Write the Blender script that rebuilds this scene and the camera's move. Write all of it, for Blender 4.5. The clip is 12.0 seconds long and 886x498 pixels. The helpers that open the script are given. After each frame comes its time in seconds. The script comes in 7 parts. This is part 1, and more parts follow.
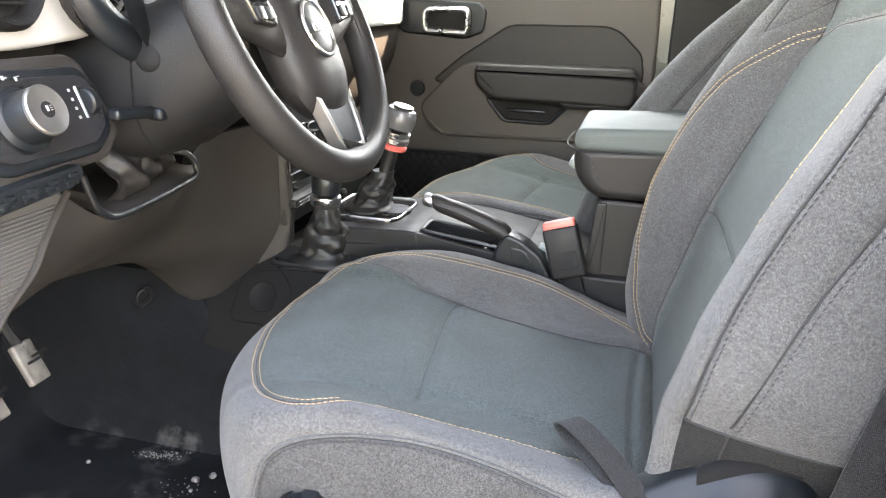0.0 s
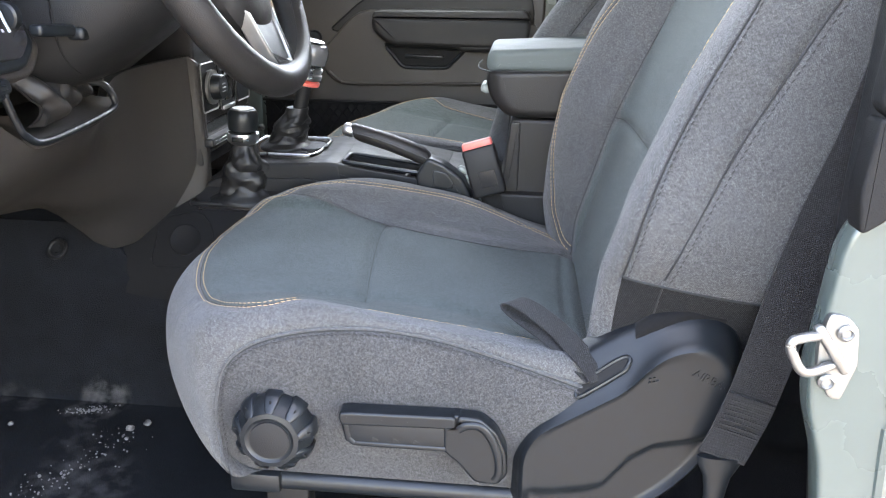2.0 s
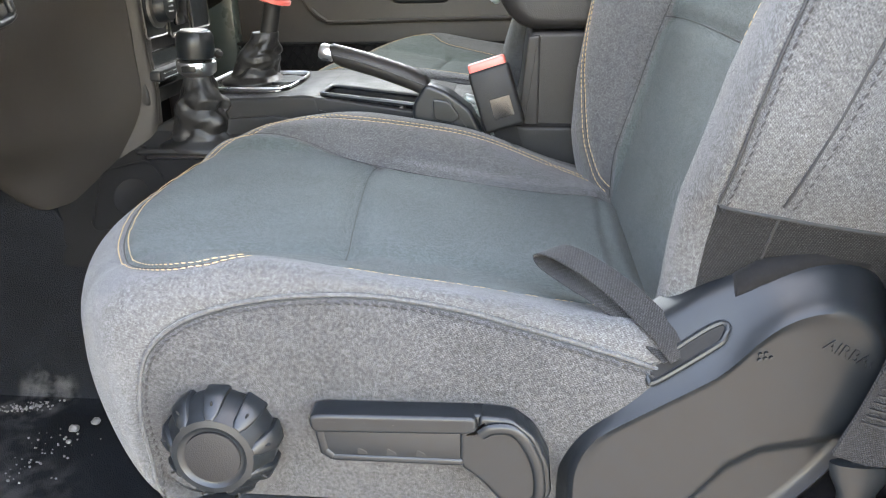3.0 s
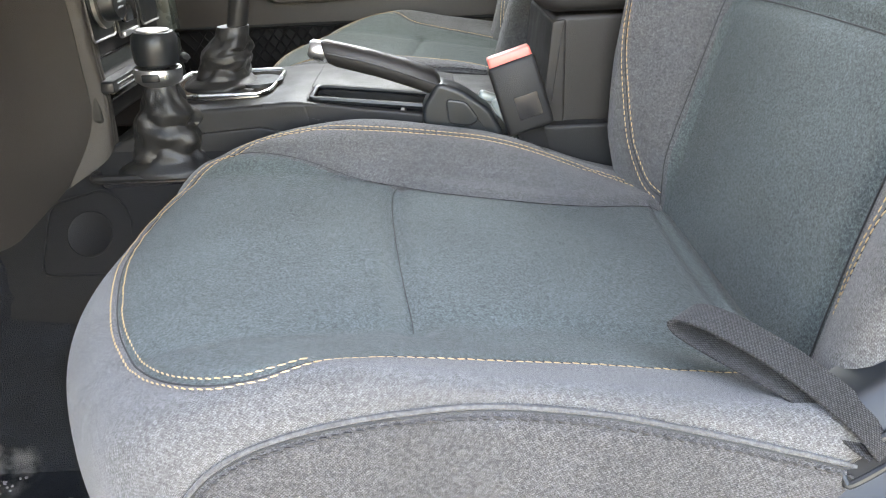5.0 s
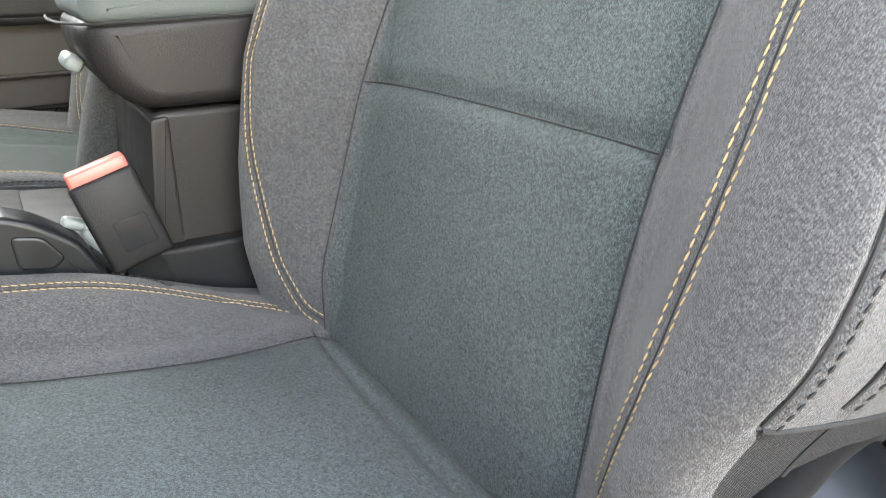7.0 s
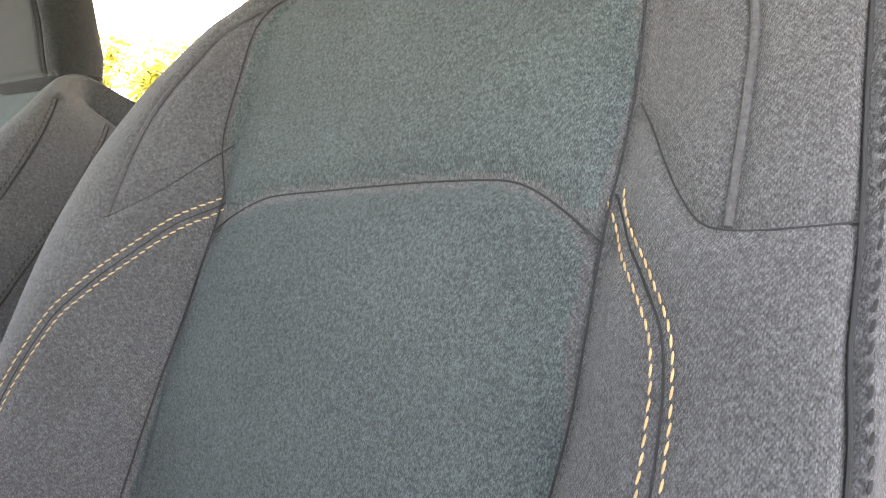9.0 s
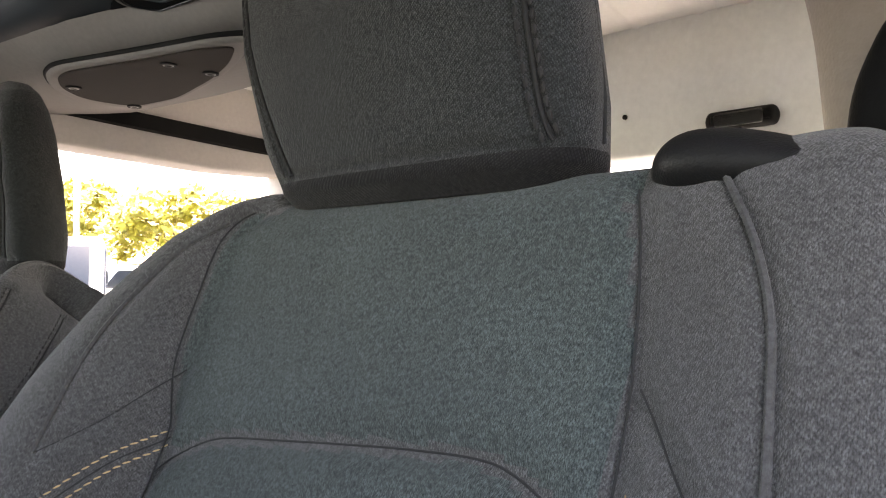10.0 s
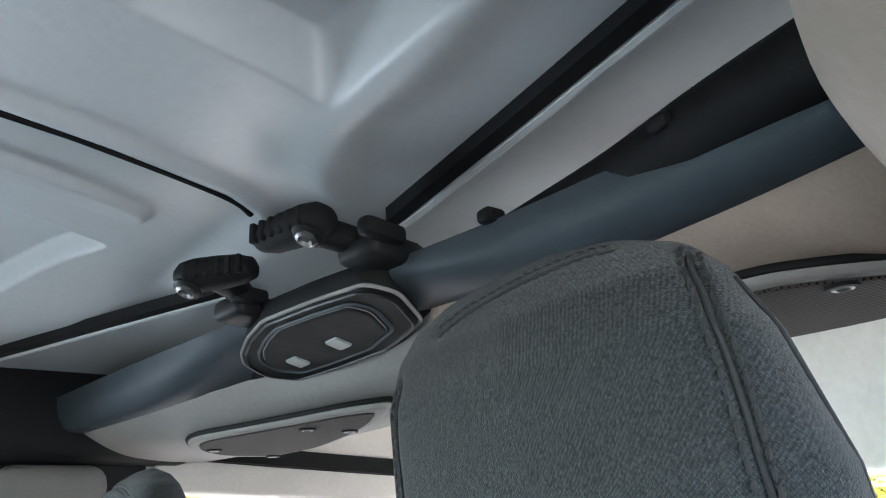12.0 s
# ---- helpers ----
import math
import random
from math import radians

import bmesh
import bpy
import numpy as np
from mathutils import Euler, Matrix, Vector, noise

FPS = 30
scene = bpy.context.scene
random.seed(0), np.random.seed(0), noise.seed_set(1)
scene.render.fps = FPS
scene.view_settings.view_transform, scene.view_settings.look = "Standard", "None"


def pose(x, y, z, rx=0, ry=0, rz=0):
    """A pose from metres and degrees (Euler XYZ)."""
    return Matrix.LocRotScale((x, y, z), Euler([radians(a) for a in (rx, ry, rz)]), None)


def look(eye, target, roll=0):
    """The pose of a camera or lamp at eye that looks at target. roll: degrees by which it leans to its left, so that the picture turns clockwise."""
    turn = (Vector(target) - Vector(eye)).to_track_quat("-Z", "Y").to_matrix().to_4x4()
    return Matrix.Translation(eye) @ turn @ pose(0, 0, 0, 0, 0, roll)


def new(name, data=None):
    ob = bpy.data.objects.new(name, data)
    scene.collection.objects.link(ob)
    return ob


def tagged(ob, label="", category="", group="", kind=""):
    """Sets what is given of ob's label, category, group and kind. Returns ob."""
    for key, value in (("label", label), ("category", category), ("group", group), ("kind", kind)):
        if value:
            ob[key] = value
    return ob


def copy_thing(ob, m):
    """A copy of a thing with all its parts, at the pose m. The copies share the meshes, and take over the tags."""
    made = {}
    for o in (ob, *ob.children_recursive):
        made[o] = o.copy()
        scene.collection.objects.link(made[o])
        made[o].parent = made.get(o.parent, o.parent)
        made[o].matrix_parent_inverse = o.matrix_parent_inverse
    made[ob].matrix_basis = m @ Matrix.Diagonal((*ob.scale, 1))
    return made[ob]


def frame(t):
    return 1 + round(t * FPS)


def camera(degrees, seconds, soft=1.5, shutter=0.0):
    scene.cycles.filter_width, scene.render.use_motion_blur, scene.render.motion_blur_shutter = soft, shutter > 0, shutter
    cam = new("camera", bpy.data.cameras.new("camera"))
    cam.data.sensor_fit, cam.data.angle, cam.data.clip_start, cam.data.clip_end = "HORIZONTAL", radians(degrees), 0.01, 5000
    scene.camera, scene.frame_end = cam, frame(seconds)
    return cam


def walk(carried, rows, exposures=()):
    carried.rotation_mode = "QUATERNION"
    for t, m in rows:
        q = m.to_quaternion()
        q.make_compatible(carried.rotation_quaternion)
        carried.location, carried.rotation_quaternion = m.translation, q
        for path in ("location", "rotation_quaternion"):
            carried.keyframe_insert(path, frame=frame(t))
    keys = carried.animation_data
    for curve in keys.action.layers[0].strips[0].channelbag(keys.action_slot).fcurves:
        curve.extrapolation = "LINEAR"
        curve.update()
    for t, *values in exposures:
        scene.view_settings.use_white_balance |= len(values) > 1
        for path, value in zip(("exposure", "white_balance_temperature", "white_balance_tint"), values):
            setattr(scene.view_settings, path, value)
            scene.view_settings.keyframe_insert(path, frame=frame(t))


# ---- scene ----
cam = camera(60.6, 12.0, soft=1.1)
PATH = [
    (0, (0.212, -0.831, 0.759), (-0.254, 1.005, 0.118), 2.0),
    (0.5, (0.191, -0.926, 0.772), (-0.129, 0.941, 0.128), 1.6),
    (1.2, (0.174, -0.979, 0.766), (-0.024, 0.907, 0.13), 1.6),
    (1.5, (0.173, -0.976, 0.763), (-0.008, 0.904, 0.105), 1.4),
    (2, (0.169, -0.902, 0.692), (-0.004, 0.967, 0.002), 0.9),
    (2.5, (0.174, -0.784, 0.619), (-0.013, 1.071, -0.103), -0.3),
    (2.7, (0.164, -0.743, 0.596), (-0.024, 1.106, -0.144), -0.8),
    (4.5, (0.083, -0.626, 0.571), (-0.067, 1.199, -0.235), -2.0),
    (5, (0.032, -0.561, 0.6), (0.036, 1.25, -0.249), -2.6),
    (5.5, (0.007, -0.497, 0.586), (0.247, 1.292, -0.276), -2.6),
    (6, (0.006, -0.447, 0.594), (0.531, 1.273, -0.28), -1.6),
    (6.5, (0.024, -0.413, 0.589), (0.776, 1.249, -0.229), -1.0),
    (7, (0.054, -0.387, 0.593), (0.999, 1.225, -0.12), -0.6),
    (8.8, (0.136, -0.323, 0.775), (1.502, 1.079, 0.365), -1.7),
    (9, (0.143, -0.316, 0.783), (1.547, 1.07, 0.455), -1.4),
    (9.5, (0.158, -0.305, 0.801), (1.616, 1.058, 0.673), -0.5),
    (10, (0.179, -0.286, 0.832), (1.645, 1.073, 0.893), -0.3),
    (10.5, (0.192, -0.268, 0.863), (1.645, 1.085, 1.107), 0.1),
    (11, (0.207, -0.249, 0.892), (1.623, 1.098, 1.317), 0.1),
    (11.2, (0.213, -0.242, 0.902), (1.608, 1.1, 1.407), -0.6),
    (11.5, (0.207, -0.235, 0.922), (1.553, 1.125, 1.503), -1.4),
    (12, (0.203, -0.227, 0.961), (1.361, 1.239, 1.674), -3.6),
]
EXPOSURES = [(0, 5.45, 10000, 19), (1.0, 5.15, 8900, 20), (1.5, 5.15, 8600, 20), (2.0, 5.15, 8600, 19), (2.5, 5.45, 9300, 17), (4.5, 5.58, 9900, 17), (6.0, 5.65, 9800, 17), (7.0, 5.65, 10700, 17), (9.0, 4.8, 9900, 22), (9.5, 4.42, 9300, 22), (10.0, 3.72, 8900, 24), (10.5, 4.05, 9000, 26), (11.0, 4.05, 8350, 25), (11.5, 3.45, 7800, 23), (12.0, 4.53, 6700, 11)]
walk(cam, [(t, look(eye, target, roll)) for t, eye, target, roll in PATH], EXPOSURES)

# ---------------------------------------------------------------- light
world = bpy.data.worlds.new("sky")
scene.world = world
world.use_nodes = True
_nt = world.node_tree
_sky = _nt.nodes.new("ShaderNodeTexSky")
_sky.sky_type, _sky.sun_disc = "NISHITA", False
_sky.sun_elevation, _sky.sun_rotation = radians(48), radians(62)
_nt.links.new(_sky.outputs[0], _nt.nodes["Background"].inputs[0])
_nt.nodes["Background"].inputs[1].default_value = 0.15
sun = new("sun", bpy.data.lights.new("sun", "SUN"))
sun.data.energy, sun.data.angle, sun.data.color = 3.5, radians(0.6), (1.0, 0.965, 0.91)
sun.matrix_world = look((9.0, 5.0, 11.0), (0, 0, 0))


def opening_lamp(name, place, target, wide, high, watts, colour):
    """An area lamp added in a cabin opening to boost the sky light."""
    lamp = new(name, bpy.data.lights.new(name, "AREA"))
    lamp.data.shape, lamp.data.size, lamp.data.size_y = "RECTANGLE", wide, high
    lamp.data.energy, lamp.data.color = watts, colour
    lamp.matrix_world = look(place, target)


opening_lamp("doorway_fill", (0.26, -0.43, 1.02), (0.42, 0.4, 0.85), 0.80, 0.26, 0.25, (0.78, 0.87, 1.0))
opening_lamp("window_fill", (-0.10, 1.06, 0.99), (-0.10, 0.5, 0.55), 0.50, 0.22, 0.46, (0.62, 0.82, 1.0))

# ---------------------------------------------------------------- materials


def mat(name, base, rough=0.6, metal=0.0, vary=0.12, scale=30.0, bump=0.0, bscale=900.0, bdist=0.0006, cells=False, spec=0.5, wear=0.0, coat=0.0):
    """A plain material with stains at one scale, grain at another and fine relief."""
    m = bpy.data.materials.new(name)
    m.use_nodes = True
    nt = m.node_tree
    b = nt.nodes["Principled BSDF"]
    b.inputs["Metallic"].default_value = metal
    b.inputs["Specular IOR Level"].default_value = spec
    b.inputs["Coat Weight"].default_value = coat
    tc = nt.nodes.new("ShaderNodeTexCoord")
    n1 = nt.nodes.new("ShaderNodeTexNoise")
    n1.inputs["Scale"].default_value, n1.inputs["Detail"].default_value = scale, 5
    nt.links.new(tc.outputs["Object"], n1.inputs["Vector"])
    n2 = nt.nodes.new("ShaderNodeTexNoise")
    n2.inputs["Scale"].default_value, n2.inputs["Detail"].default_value = scale * 22, 2
    nt.links.new(tc.outputs["Object"], n2.inputs["Vector"])
    mx = nt.nodes.new("ShaderNodeMath")
    mx.operation = "MULTIPLY_ADD"
    mx.inputs[1].default_value = 0.4
    nt.links.new(n2.outputs["Fac"], mx.inputs[0])
    nt.links.new(n1.outputs["Fac"], mx.inputs[2])
    ramp = nt.nodes.new("ShaderNodeMapRange")
    ramp.inputs[1].default_value, ramp.inputs[2].default_value = 0.45, 0.95
    nt.links.new(mx.outputs[0], ramp.inputs[0])
    mix = nt.nodes.new("ShaderNodeMix")
    mix.data_type = "RGBA"
    lo = [max(0, c * (1 - vary)) for c in base]
    hi = [min(1, c * (1 + vary) + wear * 0.05) for c in base]
    mix.inputs[6].default_value, mix.inputs[7].default_value = (*lo, 1), (*hi, 1)
    nt.links.new(ramp.outputs[0], mix.inputs[0])
    nt.links.new(mix.outputs[2], b.inputs["Base Color"])
    rr = nt.nodes.new("ShaderNodeMapRange")
    rr.inputs[1].default_value, rr.inputs[2].default_value = 0.3, 0.7
    rr.inputs[3].default_value, rr.inputs[4].default_value = max(0.02, rough - 0.07), min(1, rough + 0.07)
    nt.links.new(n1.outputs["Fac"], rr.inputs[0])
    nt.links.new(rr.outputs[0], b.inputs["Roughness"])
    if bump:
        if cells:
            t = nt.nodes.new("ShaderNodeTexVoronoi")
            t.feature = "SMOOTH_F1"
            out = t.outputs["Distance"]
        else:
            t = nt.nodes.new("ShaderNodeTexNoise")
            out = t.outputs["Fac"]
        t.inputs["Scale"].default_value = bscale
        nt.links.new(tc.outputs["Object"], t.inputs["Vector"])
        bp = nt.nodes.new("ShaderNodeBump")
        bp.inputs["Strength"].default_value, bp.inputs["Distance"].default_value = bump, bdist
        nt.links.new(out, bp.inputs["Height"])
        nt.links.new(bp.outputs[0], b.inputs["Normal"])
    return m


def fabric(name, dark, light, twill=0.5, pitch=0.0017, bump=0.8, spec=0.2, uv="UV", sheen=0.06, grain=430, depth=0.5):
    """Woven melange cloth: two crossing diagonal ribs of the given pitch, broken up by short fibres."""
    m = bpy.data.materials.new(name)
    m.use_nodes = True
    nt = m.node_tree
    L = nt.links.new
    b = nt.nodes["Principled BSDF"]
    b.inputs["Roughness"].default_value = 0.88
    b.inputs["Specular IOR Level"].default_value = spec
    b.inputs["Sheen Weight"].default_value = sheen
    b.inputs["Sheen Roughness"].default_value = 0.45
    tc = nt.nodes.new("ShaderNodeTexCoord")

    def noise_of(scale, detail, rough, lo, hi, out_lo=0.0, out_hi=1.0):
        n = nt.nodes.new("ShaderNodeTexNoise")
        n.inputs["Scale"].default_value, n.inputs["Detail"].default_value, n.inputs["Roughness"].default_value = scale, detail, rough
        L(tc.outputs["Object"], n.inputs["Vector"])
        r = nt.nodes.new("ShaderNodeMapRange")
        for i, v in enumerate((lo, hi, out_lo, out_hi)):
            r.inputs[i + 1].default_value = v
        L(n.outputs["Fac"], r.inputs[0])
        return r.outputs[0]

    def math_of(op, x, y):
        n = nt.nodes.new("ShaderNodeMath")
        n.operation = op
        for i, v in enumerate((x, y)):
            if isinstance(v, float):
                n.inputs[i].default_value = v
            else:
                L(v, n.inputs[i])
        return n.outputs[0]

    def rib(turn, period):
        mp = nt.nodes.new("ShaderNodeMapping")
        mp.inputs["Rotation"].default_value = (0, 0, radians(turn))
        L(tc.outputs[uv], mp.inputs["Vector"])
        w = nt.nodes.new("ShaderNodeTexWave")
        w.wave_type, w.bands_direction = "BANDS", "X"
        w.inputs["Scale"].default_value, w.inputs["Distortion"].default_value = 0.314 / period, 0.5
        w.inputs["Detail Scale"].default_value = 2.0
        L(mp.outputs[0], w.inputs["Vector"])
        return w.outputs["Fac"]

    weave = math_of("MULTIPLY", rib(38, pitch), rib(-58, pitch * 0.8))
    weave = math_of("POWER", weave, 0.6)
    fm = nt.nodes.new("ShaderNodeMapping")
    fm.inputs["Rotation"].default_value = (0, 0, radians(12))
    fm.inputs["Scale"].default_value = (600, 1650, 900)
    L(tc.outputs[uv], fm.inputs["Vector"])
    fn = nt.nodes.new("ShaderNodeTexNoise")
    fn.inputs["Scale"].default_value, fn.inputs["Detail"].default_value, fn.inputs["Roughness"].default_value = 1.0, 2, 0.6
    L(fm.outputs[0], fn.inputs["Vector"])
    fr = nt.nodes.new("ShaderNodeMapRange")
    fr.inputs[1].default_value, fr.inputs[2].default_value = 0.33, 0.67
    L(fn.outputs["Fac"], fr.inputs[0])
    fibre = fr.outputs[0]
    mixf = nt.nodes.new("ShaderNodeMix")
    mixf.data_type = "FLOAT"
    mixf.inputs[0].default_value = twill
    L(fibre, mixf.inputs[2])
    L(weave, mixf.inputs[3])
    fac = math_of("MULTIPLY", mixf.outputs[0], noise_of(grain, 3, 0.7, 0.34, 0.66, 1 - depth, 1 + depth))
    mix = nt.nodes.new("ShaderNodeMix")
    mix.data_type = "RGBA"
    mix.inputs[6].default_value, mix.inputs[7].default_value = (*dark, 1), (*light, 1)
    L(fac, mix.inputs[0])
    mul = nt.nodes.new("ShaderNodeMix")
    mul.data_type, mul.blend_type = "RGBA", "MULTIPLY"
    mul.inputs[0].default_value = 1.0
    L(mix.outputs[2], mul.inputs[6])
    L(math_of("MULTIPLY", noise_of(14, 4, 0.5, 0.3, 0.7, 0.88, 1.10), noise_of(grain * 0.5, 2, 0.6, 0.32, 0.68, 0.90, 1.10)), mul.inputs[7])
    L(mul.outputs[2], b.inputs["Base Color"])
    bp = nt.nodes.new("ShaderNodeBump")
    bp.inputs["Strength"].default_value, bp.inputs["Distance"].default_value = bump, 0.0005
    L(fac, bp.inputs["Height"])
    L(bp.outputs[0], b.inputs["Normal"])
    return m


def perforated(name, base, period=0.0032):
    """Sheet metal with rows of small dark holes."""
    m = mat(name, base, 0.8, spec=0.06)
    nt = m.node_tree
    b = nt.nodes["Principled BSDF"]
    old = b.inputs["Base Color"].links[0].from_socket
    tc = nt.nodes.new("ShaderNodeTexCoord")
    outs = []
    for d in ("X", "Y"):
        w = nt.nodes.new("ShaderNodeTexWave")
        w.bands_direction = d
        w.inputs["Scale"].default_value = 0.314 / period
        nt.links.new(tc.outputs["Object"], w.inputs["Vector"])
        outs.append(w.outputs["Fac"])
    ml = nt.nodes.new("ShaderNodeMath")
    ml.operation = "MULTIPLY"
    nt.links.new(outs[0], ml.inputs[0])
    nt.links.new(outs[1], ml.inputs[1])
    gt = nt.nodes.new("ShaderNodeMapRange")
    gt.inputs[1].default_value, gt.inputs[2].default_value = 0.35, 0.5
    nt.links.new(ml.outputs[0], gt.inputs[0])
    mix = nt.nodes.new("ShaderNodeMix")
    mix.data_type = "RGBA"
    nt.links.new(gt.outputs[0], mix.inputs[0])
    nt.links.new(old, mix.inputs[6])
    mix.inputs[7].default_value = (0.004, 0.004, 0.004, 1)
    nt.links.new(mix.outputs[2], b.inputs["Base Color"])
    return m


CLOTH = fabric("insert_cloth", (0.0122, 0.0170, 0.0172), (0.069, 0.089, 0.0885), twill=0.15, pitch=0.0013, bump=0.9)
BOLST = fabric("bolster_cloth", (0.0180, 0.0185, 0.0191), (0.084, 0.086, 0.0885), twill=0.28, pitch=0.0015, sheen=0.13, grain=470, depth=0.46)
# Darker than the bolster cloth: the shade on the seat's flank is put in.
SIDECL = fabric("shaded_side_cloth", (0.0085, 0.0085, 0.0088), (0.060, 0.060, 0.0615), twill=0.30, pitch=0.0016, grain=450, depth=0.5)
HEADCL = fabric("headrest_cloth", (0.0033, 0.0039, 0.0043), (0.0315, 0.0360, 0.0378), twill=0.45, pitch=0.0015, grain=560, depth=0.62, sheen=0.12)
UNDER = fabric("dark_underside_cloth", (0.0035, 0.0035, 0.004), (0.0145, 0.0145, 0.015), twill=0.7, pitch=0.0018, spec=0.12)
THREAD = mat("tan_thread", (0.34, 0.225, 0.11), 0.7, vary=0.2, scale=200)
DTHREAD = mat("dark_thread", (0.005, 0.005, 0.0055), 0.8, scale=200)
SEAM = mat("seam_cord", (0.009, 0.010, 0.011), 0.9, scale=200)
BLACK = mat("black_grained_plastic", (0.0080, 0.0082, 0.0088), 0.52, spec=0.19, bump=0.35, bscale=1100, cells=True)
SOFT = mat("soft_black_vinyl", (0.0105, 0.0098, 0.0097), 0.48, spec=0.23, bump=0.4, bscale=900, cells=True)
PILLARV = mat("pillar_vinyl", (0.0060, 0.0060, 0.0064), 0.66, spec=0.13, bump=0.4, bscale=900, cells=True)
DASH = mat("dash_plastic", (0.0185, 0.0166, 0.0156), 0.52, spec=0.24, bump=0.45, bscale=1300, cells=True, scale=9)
# Base lowered to take down the strong light on the seat shield.
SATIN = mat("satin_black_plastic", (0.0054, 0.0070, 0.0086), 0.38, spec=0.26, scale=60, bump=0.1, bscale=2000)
GLOSS = mat("gloss_black", (0.012, 0.012, 0.013), 0.14, scale=40)
WEB = fabric("belt_webbing", (0.0038, 0.0038, 0.0043), (0.022, 0.022, 0.0238), twill=0.75, pitch=0.0017, bump=1.0)
# Far darker than pale paint: shade on the door pillar put into its base.
PAINT = mat("pale_green_paint", (0.044, 0.058, 0.054), 0.3, scale=14, vary=0.03, coat=0.15)
BOLT = mat("dull_bolt", (0.20, 0.20, 0.195), 0.42, 0.9, scale=80)
STEEL = mat("zinc_steel", (0.45, 0.445, 0.43), 0.36, 0.9, scale=80)
CHROME = mat("satin_chrome", (0.50, 0.51, 0.52), 0.3, 1.0, vary=0.04)
SILVER = mat("silver_dash_paint", (0.40, 0.395, 0.385), 0.42, 0.25, vary=0.03)
DASHP = mat("pale_dash_paint", (0.15, 0.175, 0.172), 0.4, vary=0.04)
RED = mat("red_release_button", (0.46, 0.085, 0.07), 0.4, vary=0.08)
CARPET = mat("black_carpet", (0.0062, 0.007, 0.0085), 0.95, spec=0.1, bump=1.0, bscale=700, bdist=0.002, vary=0.4, scale=25)
LEATHER = mat("black_boot_leather", (0.0085, 0.0085, 0.009), 0.46, spec=0.32, bump=0.4, bscale=600, cells=True)
DUST = mat("pale_dust", (0.095, 0.092, 0.088), 0.95, vary=0.3, scale=300)
HARDT = mat("hardtop_inner_grey", (0.42, 0.445, 0.45), 0.36, bump=0.25, bscale=90, bdist=0.002, scale=6, vary=0.06)
RROOF = mat("hardtop_inner_white", (0.74, 0.725, 0.70), 0.5, bump=0.2, bscale=90, bdist=0.002, scale=6, vary=0.06)
BARPAD = mat("black_bar_trim", (0.028, 0.038, 0.046), 0.55, spec=0.25, bump=0.3, bscale=900, cells=True)
BEIGE = mat("greige_trim_plastic", (0.14, 0.132, 0.125), 0.75, spec=0.15, bump=0.4, bscale=700, cells=True, scale=7)
SUEDE = mat("brown_headliner_cloth", (0.30, 0.235, 0.195), 0.9, bump=0.6, bscale=420, bdist=0.0008, scale=14, vary=0.15, spec=0.1)
HOUSE = mat("greige_housing_plastic", (0.225, 0.215, 0.206), 0.7, bump=0.4, bscale=700, cells=True, scale=7, spec=0.2)
# Paler than the lid's black vinyl: sky reflection on its top put in.
LIDTOP = mat("sky_lit_lid_vinyl", (0.046, 0.057, 0.054), 0.72, bump=0.3, bscale=900, cells=True)
GLOSSGREY = mat("dark_gloss_knob", (0.06, 0.062, 0.065), 0.2, vary=0.05)
DOORV = mat("brown_black_door_vinyl", (0.033, 0.028, 0.025), 0.5, spec=0.35, bump=0.4, bscale=1000, cells=True, scale=8)
MESH = perforated("perforated_mesh", (0.055, 0.049, 0.044))
ROLLV = mat("brown_grey_bar_vinyl", (0.29, 0.238, 0.20), 0.55, bump=0.5, bscale=500, cells=True, scale=7)
SIDEH = mat("greige_side_trim", (0.46, 0.43, 0.40), 0.6, bump=0.2, bscale=500, scale=6)
REARH = mat("rear_header_grey", (0.68, 0.70, 0.675), 0.5, bump=0.15, bscale=120, bdist=0.001, scale=5)
YELLOW = mat("yellow_label", (0.85, 0.62, 0.02), 0.45, vary=0.03)
WHITE = mat("white_print", (0.22, 0.22, 0.22), 0.5, vary=0.03)
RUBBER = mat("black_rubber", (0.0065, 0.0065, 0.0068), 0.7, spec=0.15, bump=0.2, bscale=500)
ASPH = mat("lot_asphalt", (0.088, 0.087, 0.083), 0.9, bump=0.6, bscale=150, bdist=0.004, scale=0.6, vary=0.25)
LEAF = mat("tree_leaves", (0.40, 0.36, 0.05), 0.6, vary=0.5, scale=2.5)
BARK = mat("tree_bark", (0.14, 0.10, 0.07), 0.9, bump=0.8, bscale=30, bdist=0.02)
CARW = mat("white_car_paint", (0.72, 0.73, 0.74), 0.25, vary=0.03, coat=0.6)
TINT = bpy.data.materials.new("tinted_glass")
TINT.use_nodes = True
_t = TINT.node_tree
_clear, _gloss, _both = _t.nodes.new("ShaderNodeBsdfTransparent"), _t.nodes.new("ShaderNodeBsdfGlossy"), _t.nodes.new("ShaderNodeMixShader")
_clear.inputs[0].default_value = (0.60, 0.68, 0.66, 1)
_gloss.inputs["Roughness"].default_value = 0.02
_both.inputs[0].default_value = 0.05
_t.links.new(_clear.outputs[0], _both.inputs[1])
_t.links.new(_gloss.outputs[0], _both.inputs[2])
_t.links.new(_both.outputs[0], _t.nodes["Material Output"].inputs[0])
DGLASS = mat("dark_car_glass", (0.03, 0.035, 0.04), 0.08, vary=0.05)

# ---------------------------------------------------------------- mesh helpers


def thing(name, base, label="", category="", group="", kind=""):
    ob = new(name)
    ob.empty_display_size = 0.05
    ob.location = base
    return tagged(ob, label, category, group, kind)


